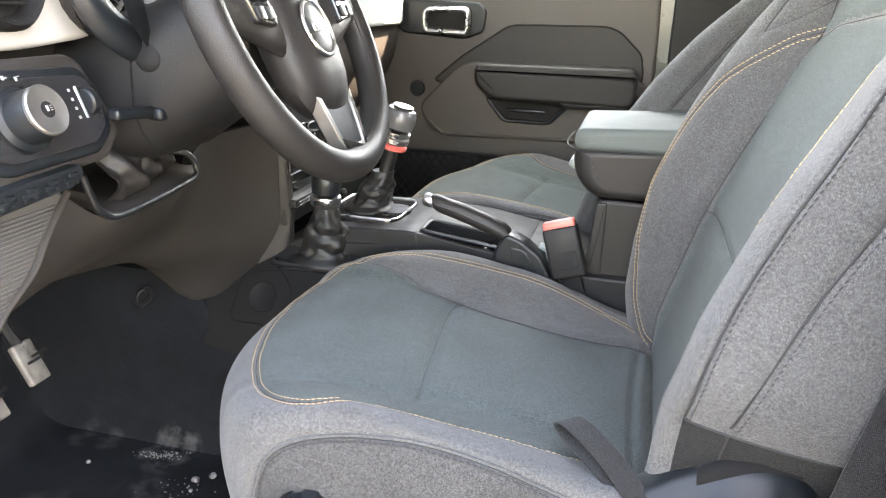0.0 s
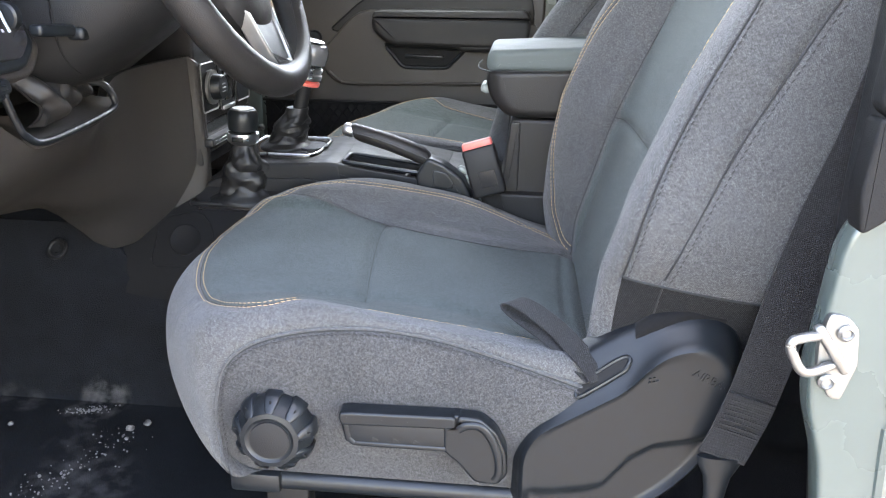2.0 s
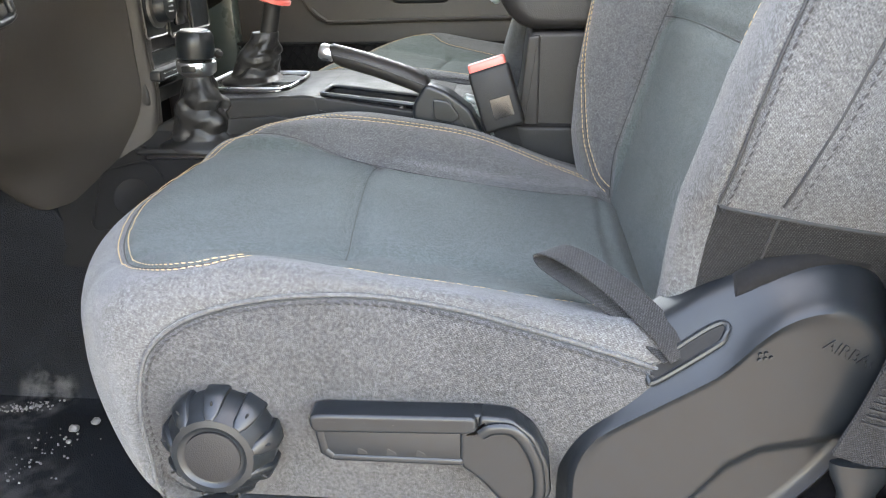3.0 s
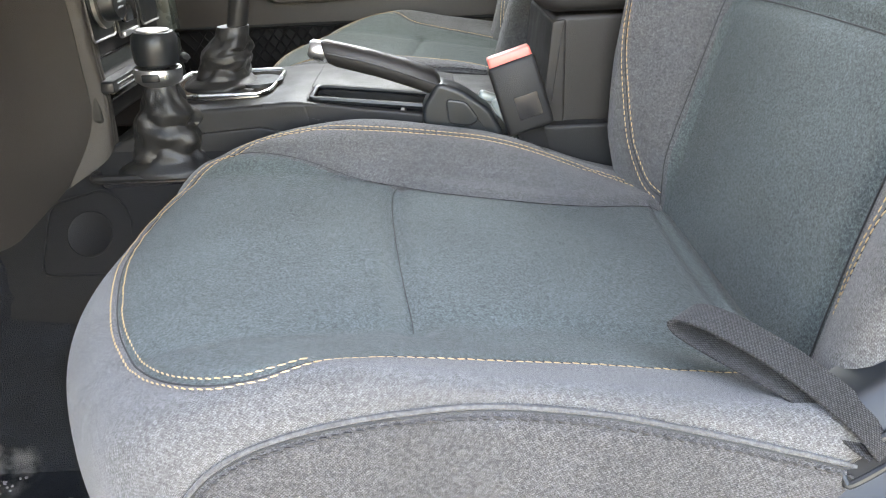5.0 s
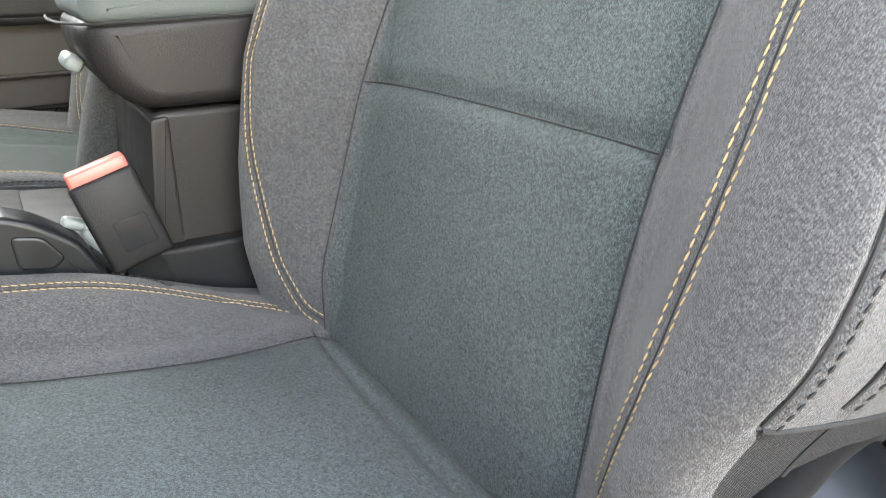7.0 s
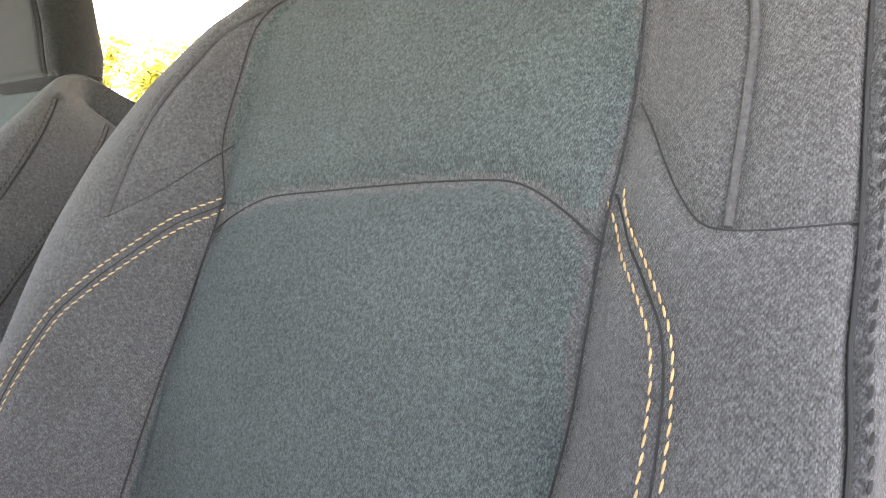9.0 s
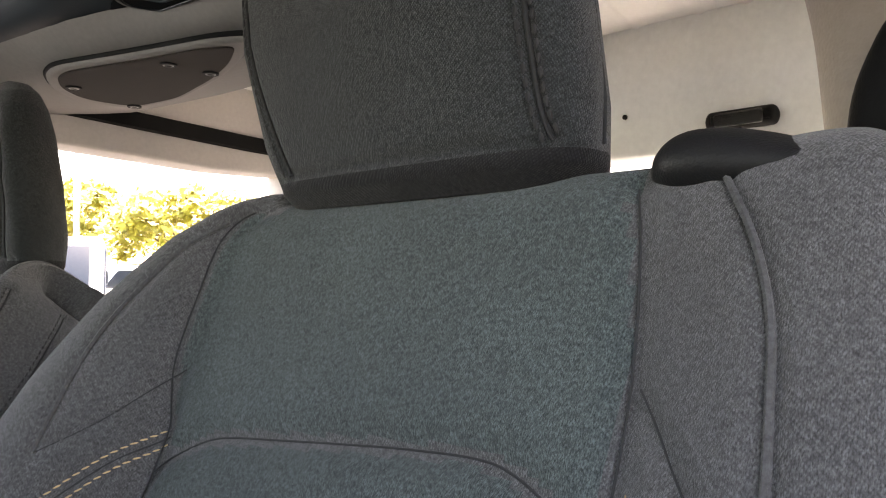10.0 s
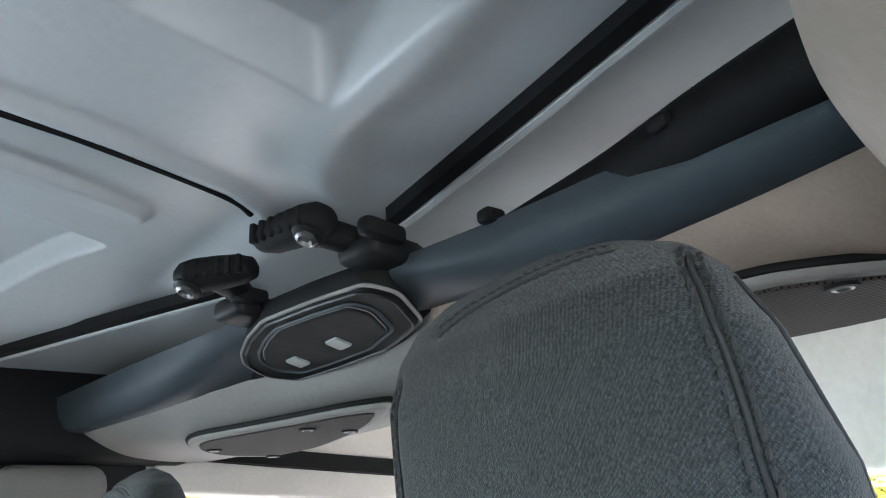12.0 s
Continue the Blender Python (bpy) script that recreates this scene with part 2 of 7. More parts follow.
def under(ob, parent, label=""):
    base = Matrix.Identity(4)
    p = parent
    while p is not None:
        base = Matrix.Translation(p.location) @ base if p.type == "EMPTY" else base
        p = p.parent
    ob.parent = parent
    ob.matrix_parent_inverse = base.inverted() if parent.type == "EMPTY" else Matrix.Identity(4)
    if label:
        ob["label"] = label
    return ob


def part(name, bm, material, parent=None, label="", smooth=True):
    """Links a bmesh (or a mesh) as one object, in world coordinates, under a thing or a part."""
    if isinstance(bm, bpy.types.Mesh):
        me = bm
    else:
        bmesh.ops.recalc_face_normals(bm, faces=bm.faces)
        me = bpy.data.meshes.new(name)
        bm.to_mesh(me)
        bm.free()
    if material is not None:
        me.materials.append(material)
    if smooth:
        me.polygons.foreach_set("use_smooth", [True] * len(me.polygons))
        me.set_sharp_from_angle(angle=radians(42))
    ob = new(name, me)
    if parent is not None:
        under(ob, parent, label)
    elif label:
        ob["label"] = label
    return ob


def from_np(name, verts, faces, uv=None):
    me = bpy.data.meshes.new(name)
    me.from_pydata(np.asarray(verts).tolist(), [], np.asarray(faces).tolist() if isinstance(faces, np.ndarray) else faces)
    if uv is not None:
        lay = me.uv_layers.new(name="cloth")
        idx = np.empty(len(me.loops), dtype=np.int32)
        me.loops.foreach_get("vertex_index", idx)
        lay.data.foreach_set("uv", np.asarray(uv)[idx].astype(np.float32).ravel())
    me.update()
    return me


def box(c, s, r=0.004, seg=2, rot=None):
    """A box with rounded edges, centre c and size s."""
    bm = bmesh.new()
    bmesh.ops.create_cube(bm, size=1.0, matrix=Matrix.Diagonal((*s, 1)))
    if r:
        bmesh.ops.bevel(bm, geom=bm.edges[:], offset=min(r, min(s) * 0.48), segments=seg, profile=0.5, affect="EDGES")
    m = Matrix.Translation(c)
    if rot:
        m = m @ Euler([radians(a) for a in rot]).to_matrix().to_4x4()
    bm.transform(m)
    return bm


AX = {"y": ((1, 0, 0), (0, 0, 1), (0, 1, 0)), "x": ((0, 1, 0), (0, 0, 1), (1, 0, 0)), "z": ((1, 0, 0), (0, 1, 0), (0, 0, 1))}


def slab(poly, axis, lo, hi, r=0.004, seg=2, rnd=0.0):
    """A plate cut to the outline poly, seen along an axis (y: x,z; x: y,z; z: x,y), from lo to hi, with rounded edges."""
    a, b, n = (Vector(v) for v in AX[axis])
    if rnd:
        k = len(poly)
        short = min(math.dist(poly[i], poly[(i + 1) % k]) for i in range(k))
        r = min(r, rnd * 0.6, short * 0.45 * 0.7)
        poly = rounded(poly, rnd)
    bm = bmesh.new()
    vs = [bm.verts.new(a * p[0] + b * p[1] + n * lo) for p in poly]
    f = bm.faces.new(vs)
    g = bmesh.ops.extrude_face_region(bm, geom=[f])
    bmesh.ops.translate(bm, verts=[v for v in g["geom"] if isinstance(v, bmesh.types.BMVert)], vec=n * (hi - lo))
    bmesh.ops.recalc_face_normals(bm, faces=bm.faces)
    if r:
        rim = [e for e in bm.edges if len(e.link_faces) == 2 and e.calc_face_angle(0) > radians(60) and abs((e.verts[0].co - e.verts[1].co).dot(n)) < 1e-6]
        bmesh.ops.bevel(bm, geom=rim, offset=r, segments=seg, profile=0.5, affect="EDGES")
        caps = [f for f in bm.faces if len(f.verts) == len(poly) and abs(f.normal.dot(n)) > 0.999]
        bmesh.ops.inset_individual(bm, faces=caps, thickness=min(0.0012, r * 0.4))
    return bm


def rounded(poly, r, n=5):
    """An outline with its corners rounded."""
    out = []
    k = len(poly)
    for i in range(k):
        p0, p1, p2 = (Vector(poly[(i + d) % k]) for d in (-1, 0, 1))
        a, b = p0 - p1, p2 - p1
        d = min(r, a.length * 0.45, b.length * 0.45)
        s, e = p1 + a.normalized() * d, p1 + b.normalized() * d
        for j in range(n + 1):
            t = j / n
            out.append(tuple((1 - t) ** 2 * s + 2 * t * (1 - t) * p1 + t * t * e))
    return out


def spline(pts, n=12, closed=False):
    """Points on a smooth line through pts."""
    p = np.asarray(pts, float)
    k = len(p)
    out = []
    for i in range(k if closed else k - 1):
        if closed:
            a, b, c, d = p[(i - 1) % k], p[i], p[(i + 1) % k], p[(i + 2) % k]
        else:
            a, b, c, d = p[max(i - 1, 0)], p[i], p[i + 1], p[min(i + 2, k - 1)]
        for j in range(n):
            t = j / n
            out.append(0.5 * (2 * b + (c - a) * t + (2 * a - 5 * b + 4 * c - d) * t * t + (3 * b - a - 3 * c + d) * t**3))
    if not closed:
        out.append(p[-1])
    return np.array(out)


def even(pts, step):
    p = np.asarray(pts, float)
    s = np.r_[0, np.cumsum(np.linalg.norm(np.diff(p, axis=0), axis=1))]
    n = max(2, int(s[-1] / step) + 1)
    t = np.linspace(0, s[-1], n)
    return np.stack([np.interp(t, s, p[:, i]) for i in range(p.shape[1])], 1)


def sweep(pts, profile, closed=False, up=(0, 0, 1), scale=None):
    """A profile (list of side, up) carried along a line; caps at open ends."""
    p = np.asarray(pts, float)
    k, m = len(p), len(profile)
    tan = np.gradient(p, axis=0) if not closed else np.roll(p, -1, 0) - np.roll(p, 1, 0)
    tan /= np.linalg.norm(tan, axis=1)[:, None] + 1e-12
    bm = bmesh.new()
    rows = []
    ref = np.asarray(up, float)
    for i in range(k):
        side = np.cross(tan[i], ref)
        if np.linalg.norm(side) < 1e-4:
            side = np.cross(tan[i], (1, 0, 0.01))
        side /= np.linalg.norm(side)
        u = np.cross(side, tan[i])
        s = 1.0 if scale is None else scale[i]
        rows.append([bm.verts.new(p[i] + side * q[0] * s + u * q[1] * s) for q in profile])
    for i in range(k if closed else k - 1):
        a, b = rows[i], rows[(i + 1) % k]
        for j in range(m):
            bm.faces.new((a[j], a[(j + 1) % m], b[(j + 1) % m], b[j]))
    if not closed:
        bm.faces.new(rows[0][::-1])
        bm.faces.new(rows[-1])
    return bm


def circle(r, n=10, ry=None, ph=0.0):
    return [(r * math.cos(2 * math.pi * i / n + ph), (ry or r) * math.sin(2 * math.pi * i / n + ph)) for i in range(n)]


def tube(pts, r, n=8, closed=False, scale=None):
    return sweep(pts, circle(r, n), closed, scale=scale)


def lathe(profile, c, axis=(0, 0, 1), n=28, ref=None):
    """Turns a profile of (radius, height) round an axis through c."""
    q = Vector(axis).normalized().to_track_quat("Z", "Y").to_matrix()
    bm = bmesh.new()
    rows = []
    for r, z in profile:
        rows.append([bm.verts.new(Vector(c) + q @ Vector((r * math.cos(2 * math.pi * i / n), r * math.sin(2 * math.pi * i / n), z))) for i in range(n)])
    for a, b in zip(rows, rows[1:]):
        for j in range(n):
            bm.faces.new((a[j], a[(j + 1) % n], b[(j + 1) % n], b[j]))
    bm.faces.new(rows[0][::-1])
    bm.faces.new(rows[-1])
    return bm


def loft(rings, caps=True):
    bm = bmesh.new()
    rows = [[bm.verts.new(v) for v in r] for r in rings]
    m = len(rows[0])
    for a, b in zip(rows, rows[1:]):
        for j in range(m):
            bm.faces.new((a[j], a[(j + 1) % m], b[(j + 1) % m], b[j]))
    if caps:
        bm.faces.new(rows[0][::-1])
        bm.faces.new(rows[-1])
    return bm


def join(*bms):
    out = bmesh.new()
    for b in bms:
        me = bpy.data.meshes.new("piece")
        b.to_mesh(me)
        b.free()
        out.from_mesh(me)
        bpy.data.meshes.remove(me)
    return out


def step(a, b, x):
    t = np.clip((np.asarray(x, float) - a) / (b - a), 0, 1)
    return t * t * (3 - 2 * t)


# ---------------------------------------------------------------- driver's seat
from mathutils.bvhtree import BVHTree
from mathutils.kdtree import KDTree


class Skin:
    """A padded surface as a grid of points, on which seams and stitches can be laid."""

    def __init__(self, grid, closed=False):
        self.n, self.m = grid.shape[:2]
        self.co = grid.reshape(-1, 3)
        i, j = np.meshgrid(np.arange(self.n - 1), np.arange(self.m - 1), indexing="ij")
        a = (i * self.m + j).ravel()
        self.faces = np.stack([a, a + 1, a + self.m + 1, a + self.m], 1)
        du = np.linalg.norm(np.diff(grid, axis=0), axis=2)
        dv = np.linalg.norm(np.diff(grid, axis=1), axis=2)
        u = np.zeros((self.n, self.m))
        v = np.zeros((self.n, self.m))
        u[1:] = np.cumsum(du, 0)
        v[:, 1:] = np.cumsum(dv, 1)
        u = np.repeat(u[:, self.m // 2][:, None], self.m, 1)
        v = v - v[:, self.m // 2][:, None]
        self.uv = np.stack([u, v], 2).reshape(-1, 2)
        self.refresh()

    def refresh(self):
        self.tree = BVHTree.FromPolygons(self.co.tolist(), self.faces.tolist())
        g = self.co.reshape(self.n, self.m, 3)
        nrm = np.cross(np.gradient(g, axis=0), np.gradient(g, axis=1)).reshape(-1, 3)
        self.nrm = nrm / (np.linalg.norm(nrm, axis=1)[:, None] + 1e-12)

    def lay(self, pts, way, gap=0.0025):
        """Drops a flat line on the surface: way '-z' from above, '+y' from the door side, '-y', '+x' from ahead."""
        s = even(pts, gap)
        d = Vector({"-z": (0, 0, -1), "+y": (0, 1, 0), "-y": (0, -1, 0), "+x": (1, 0, 0)}[way])
        out = []
        for a, b in s:
            o = Vector({"-z": (a, b, 0), "+y": (a, 0, b), "-y": (a, 0, b), "+x": (0, a, b)}[way]) - d * 2.0
            hit = self.tree.ray_cast(o, d)
            if hit[0] is not None:
                n = hit[1] if hit[1].dot(d) < 0 else -hit[1]
                if way in ("+y", "-y") and hit[0].y * d.y > 0:
                    continue
                out.append((*hit[0], *n))
        return np.array(out)

    def groove(self, lines, depth=0.004, width=0.006):
        """Presses the lines into the surface."""
        pts = np.vstack([l[:, :3] for l in lines])
        kd = KDTree(len(pts))
        for i, p in enumerate(pts):
            kd.insert(p, i)
        kd.balance()
        lo, hi = pts.min(0) - 0.03, pts.max(0) + 0.03
        near = np.where(((self.co > lo) & (self.co < hi)).all(1))[0]
        d = np.array([kd.find(self.co[i])[2] for i in near])
        sign = -1.0 if self.flip else 1.0
        self.co[near] -= sign * self.nrm[near] * (depth * np.exp(-((d / width) ** 2)))[:, None]

    flip = False

    def region(self, name, pick):
        f = self.faces[pick]
        used, inv = np.unique(f, return_inverse=True)
        me = from_np(name, self.co[used], inv.reshape(-1, 4), self.uv[used])
        return me


def cord(line, r, lift=0.0):
    """A thin cord along a laid line."""
    p = line[:, :3] + line[:, 3:] * lift
    k = np.ones(5) / 5
    q = p.copy()
    for i in range(3):
        q[2:-2, i] = np.convolve(p[:, i], k, "valid")
    return tube(q, r, 6)


def stitches(line, length=0.0046, gap=0.0013, r=0.00056, lift=0.0009, side=0.0):
    """Short raised threads, one after another, along a laid line."""
    p, n = line[:, :3], line[:, 3:]
    n = n / np.linalg.norm(n, axis=1)[:, None]
    k = np.ones(5) / 5
    q, nn = p.copy(), n.copy()
    for i in range(3):
        q[2:-2, i] = np.convolve(p[:, i], k, "valid")
        nn[2:-2, i] = np.convolve(n[:, i], k, "valid")
    tan = np.gradient(q, axis=0)
    tan /= np.linalg.norm(tan, axis=1)[:, None] + 1e-12
    sd = np.cross(tan, nn)
    q = q + sd * side + nn * lift
    s = np.r_[0, np.cumsum(np.linalg.norm(np.diff(q, axis=0), axis=1))]
    verts, faces = [], []
    t = 0.001
    while t + length < s[-1]:
        base = len(verts)
        for f, w in ((0.0, 0.35), (0.25, 1.0), (0.75, 1.0), (1.0, 0.35)):
            c = np.array([np.interp(t + f * length, s, q[:, i]) for i in range(3)])
            a = np.array([np.interp(t + f * length, s, sd[:, i]) for i in range(3)])
            b = np.array([np.interp(t + f * length, s, nn[:, i]) for i in range(3)])
            slant = a * (f - 0.5) * 0.0008
            for e in range(5):
                an = 2 * math.pi * e / 5
                verts.append(c + slant + (a * math.cos(an) + b * math.sin(an) * 0.8) * r * w)
        for row in range(3):
            for e in range(5):
                faces.append([base + row * 5 + e, base + row * 5 + (e + 1) % 5, base + row * 5 + 5 + (e + 1) % 5, base + row * 5 + 5 + e])
        faces.append([base + e for e in range(5)][::-1])
        faces.append([base + 15 + e for e in range(5)])
        t += length + gap
    return from_np("stitching", np.array(verts), faces)


def cushion_grid(nu=250, half=150):
    line = spline([(0.280, 0.225), (0.277, 0.262), (0.270, 0.286), (0.256, 0.303), (0.235, 0.311), (0.18, 0.319), (0.09, 0.334), (0.0, 0.345), (-0.08, 0.352), (-0.15, 0.356), (-0.19, 0.354), (-0.227, 0.343), (-0.250, 0.316), (-0.257, 0.278), (-0.253, 0.245), (-0.244, 0.218), (-0.230, 0.198)], 24)
    line = even(line, 0.0005)
    line = line[np.linspace(0, len(line) - 1, nu).astype(int)]
    tan = np.gradient(line, axis=0)
    tan /= np.linalg.norm(tan, axis=1)[:, None]
    nor = np.stack([tan[:, 1], -tan[:, 0]], 1)
    x0 = line[:, 0]
    s = np.arange(nu) / (nu - 1)
    front = step(0.10, -0.17, x0)
    onface = step(0.345, 0.285, line[:, 1]) * (x0 < -0.18)
    crest = 0.032 * step(0.27, 0.06, x0) * (1 - 0.45 * step(-0.10, -0.25, x0)) * (1 - onface * 0.9)
    ys = np.array([0, 0.05, 0.10, 0.13, 0.150, 0.166, 0.186, 0.205, 0.222, 0.236, 0.246, 0.252])
    hs = np.array([0, 0.0, 0.02, 0.05, 0.14, 0.52, 0.88, 1.0, 1.04, 0.95, 0.68, 0.15])
    sp = spline(np.stack([ys, hs], 1), 14)
    sp = even(sp * [1, 0.03], 0.0004) / [1, 0.03]
    top_n = int(half * 0.66)
    sp = sp[np.linspace(0, len(sp) - 1, top_n).astype(int)]
    d = np.linspace(0, 1, half - top_n + 1)[1:]
    grid = np.zeros((nu, 2 * half - 1, 3))
    flat = np.interp(sp[:, 0], ys, [0, 0.0, 0.02, 0.04, 0.08, 0.22, 0.42, 0.58, 0.82, 0.98, 0.88, 0.30])
    flat = np.convolve(np.r_[[0] * 4, flat, [flat[-1]] * 4], np.ones(9) / 9, "valid")
    outer = 0.034 * step(0.36, 0.22, x0) * (1 - 0.45 * step(-0.10, -0.23, x0)) * (1 - onface * 0.9)
    for i in range(nu):
        for sgn, rise, up in ((1, sp[:, 1], crest[i]), (-1, flat, outer[i])):
          pull = front[i] * (0.108 * (sp[:, 0] / 0.25) ** 5 if sgn > 0 else 0.112 * (sp[:, 0] / 0.25) ** 2.2)
          px = x0[i] + nor[i, 0] * rise * up + pull
          pz = line[i, 1] + nor[i, 1] * rise * up - 0.012 * onface[i] * (sp[:, 0] / 0.25) ** 2
          e = np.array([px[-1], pz[-1]])
          b = np.array([max(0.30 + (e[0] - 0.34) * (0.44 / 0.53), -0.125), 0.187])
          qx, qz = e[0] + (b[0] - e[0]) * d, e[1] + (b[1] - e[1]) * d
          qy = 0.252 + 0.006 * np.sin(np.pi * np.minimum(d * 1.4, 1)) - 0.010 * d**2
          hx, hy, hz = np.r_[px, qx], np.r_[sp[:, 0], qy], np.r_[pz, qz]
          if sgn > 0:
            grid[i, half - 1:] = np.stack([hx, hy, hz], 1)
          else:
            grid[i, :half] = np.stack([hx, -hy, hz], 1)[::-1]
    return grid


def back_grid(nu=260, half=150):
    line = spline([(0.238, 0.225), (0.262, 0.288), (0.275, 0.35), (0.291, 0.42), (0.314, 0.508), (0.343, 0.60), (0.374, 0.68), (0.402, 0.738), (0.434, 0.80), (0.455, 0.846), (0.467, 0.867), (0.484, 0.877), (0.508, 0.876), (0.55, 0.855)], 24)
    line = even(line, 0.0005)
    line = line[np.linspace(0, len(line) - 1, nu).astype(int)]
    tan = np.gradient(line, axis=0)
    tan /= np.linalg.norm(tan, axis=1)[:, None]
    nor = np.stack([-tan[:, 1], tan[:, 0]], 1)
    z = line[:, 1]
    over = step(0.47, 0.55, line[:, 0])
    grow = np.interp(z, [0.225, 0.29, 0.35, 0.42, 0.50, 0.60, 0.68, 0.74, 0.80, 0.85, 0.875], [0.02, 0.035, 0.058, 0.070, 0.078, 0.072, 0.062, 0.052, 0.038, 0.022, 0.010]) * (1 - over)
    grown = np.interp(z, [0.225, 0.29, 0.35, 0.42, 0.50, 0.60, 0.68, 0.74, 0.80, 0.85, 0.875], [0.012, 0.016, 0.022, 0.034, 0.037, 0.030, 0.021, 0.017, 0.016, 0.014, 0.008]) * (1 - over)
    win = np.interp(z, [0.22, 0.30, 0.40, 0.70, 0.75, 0.80, 0.84, 0.863, 0.874], [0.225, 0.25, 0.266, 0.266, 0.264, 0.253, 0.226, 0.195, 0.160])
    wout = np.interp(z, [0.22, 0.30, 0.38, 0.415, 0.445, 0.49, 0.70, 0.75, 0.80, 0.84, 0.863, 0.874], [0.205, 0.212, 0.222, 0.236, 0.256, 0.267, 0.262, 0.2515, 0.2465, 0.238, 0.228, 0.219])
    grid = np.zeros((nu, 2 * half - 1, 3))
    k = np.ones(15) / 15
    win[7:-7], wout[7:-7] = np.convolve(win, k, "valid"), np.convolve(wout, k, "valid")
    for i in range(nu):
        for sgn, w, gr in ((1, win[i], grow[i]), (-1, wout[i], grown[i])):
            a = min(0.155, w * 0.80)
            f = w - a
            ctl = np.array([(0, 0), (a * 0.5, 0.0), (a * 0.88, 0.01), (a, 0.05), (a + 0.14 * f, 0.32), (a + 0.34 * f, 0.72), (a + 0.54 * f, 0.95), (a + 0.70 * f, 1.02), (a + 0.85 * f, 0.97), (w - 0.004, 0.80), (w, 0.55)])
            sp = spline(ctl, 30)
            n1 = int(half * 0.62)
            sp = sp[np.linspace(0, len(sp) - 1, n1).astype(int)]
            p = sp[:, 1] * gr
            e = p[-1]
            dep = 0.135 * (1 - 0.7 * over[i])
            tail = spline([(w, e), (w + 0.004, e - 0.05), (w + 0.002, e - 0.10), (w - 0.006, -dep + 0.012), (w - 0.03, -dep), (w * 0.5, -dep - 0.008), (0, -dep - 0.01)], 30)
            tail = tail[np.linspace(0, len(tail) - 1, half - n1 + 1).astype(int)][1:]
            hy, hp = np.r_[sp[:, 0], tail[:, 0]], np.r_[p, tail[:, 1]]
            pts = np.stack([line[i, 0] + nor[i, 0] * hp, sgn * hy, z[i] + nor[i, 1] * hp], 1)
            if sgn > 0:
                grid[i, half - 1:] = pts
            else:
                grid[i, :half] = pts[::-1]
    return grid


def ribbon(pts, side, w, t):
    """A flat band of width w and thickness t along a line; its width lies along side."""
    p = np.asarray(pts, float)
    sd = np.asarray(side, float)
    sd /= np.linalg.norm(sd)
    tan = np.gradient(p, axis=0)
    nn = np.cross(tan, sd)
    nn /= np.linalg.norm(nn, axis=1)[:, None] + 1e-12
    rings, uv = [], []
    s = np.r_[0, np.cumsum(np.linalg.norm(np.diff(p, axis=0), axis=1))]
    for i in range(len(p)):
        rings.append([p[i] + sd * w / 2 * a + nn[i] * t / 2 * b for a, b in ((-1, -1), (1, -1), (1, 1), (-1, 1))])
        uv.append([(s[i], -w / 2), (s[i], w / 2), (s[i], w / 2), (s[i], -w / 2)])
    v = np.array(rings).reshape(-1, 3)
    f = [[4 * i + j, 4 * i + (j + 1) % 4, 4 * i + 4 + (j + 1) % 4, 4 * i + 4 + j] for i in range(len(p) - 1) for j in range(4)]
    f += [[3, 2, 1, 0], [len(v) - 4, len(v) - 3, len(v) - 2, len(v) - 1]]
    return from_np("webbing", v, f, np.array(uv).reshape(-1, 2))


def face_mid(skin):
    return skin.co[skin.faces].mean(1)


def cut_hem(me):
    """Cuts the black hem out of the lower outer side of the backrest cover."""
    bm = bmesh.new()
    bm.from_mesh(me)
    cuts = (((0.276, -0.25, 0.4285), (0.145, 0, 1)), ((0.274, -0.25, 0.43), (1, 0, -0.03)), ((0.3, -0.215, 0.4), (0, 1, 0)))
    for co, no in cuts:
        bmesh.ops.bisect_plane(bm, geom=bm.verts[:] + bm.edges[:] + bm.faces[:], dist=1e-6, plane_co=co, plane_no=no)
    out = []
    for keep in (False, True):
        b = bm.copy()
        gone = []
        for f in b.faces:
            c = f.calc_center_median()
            inside = (c - Vector(cuts[0][0])).dot(Vector(cuts[0][1])) < 0 and (c - Vector(cuts[1][0])).dot(Vector(cuts[1][1])) > 0 and c.y < -0.215
            if inside != keep:
                gone.append(f)
        bmesh.ops.delete(b, geom=gone, context="FACES")
        m2 = bpy.data.meshes.new("backrest_piece")
        b.to_mesh(m2)
        b.free()
        out.append(m2)
    bm.free()
    bpy.data.meshes.remove(me)
    return out


# height and side of the two long seams of the backrest insert
INSERT = {
    1: [(0.27, 0.160), (0.34, 0.166), (0.42, 0.163), (0.52, 0.160), (0.60, 0.155), (0.68, 0.149), (0.735, 0.150), (0.756, 0.157), (0.778, 0.163), (0.804, 0.166), (0.836, 0.168), (0.855, 0.167), (0.866, 0.162), (0.874, 0.152)],
    -1: [(0.27, -0.143), (0.34, -0.141), (0.42, -0.138), (0.50, -0.139), (0.58, -0.146), (0.66, -0.154), (0.70, -0.152), (0.74, -0.148), (0.79, -0.145), (0.845, -0.136), (0.87, -0.128)],
}


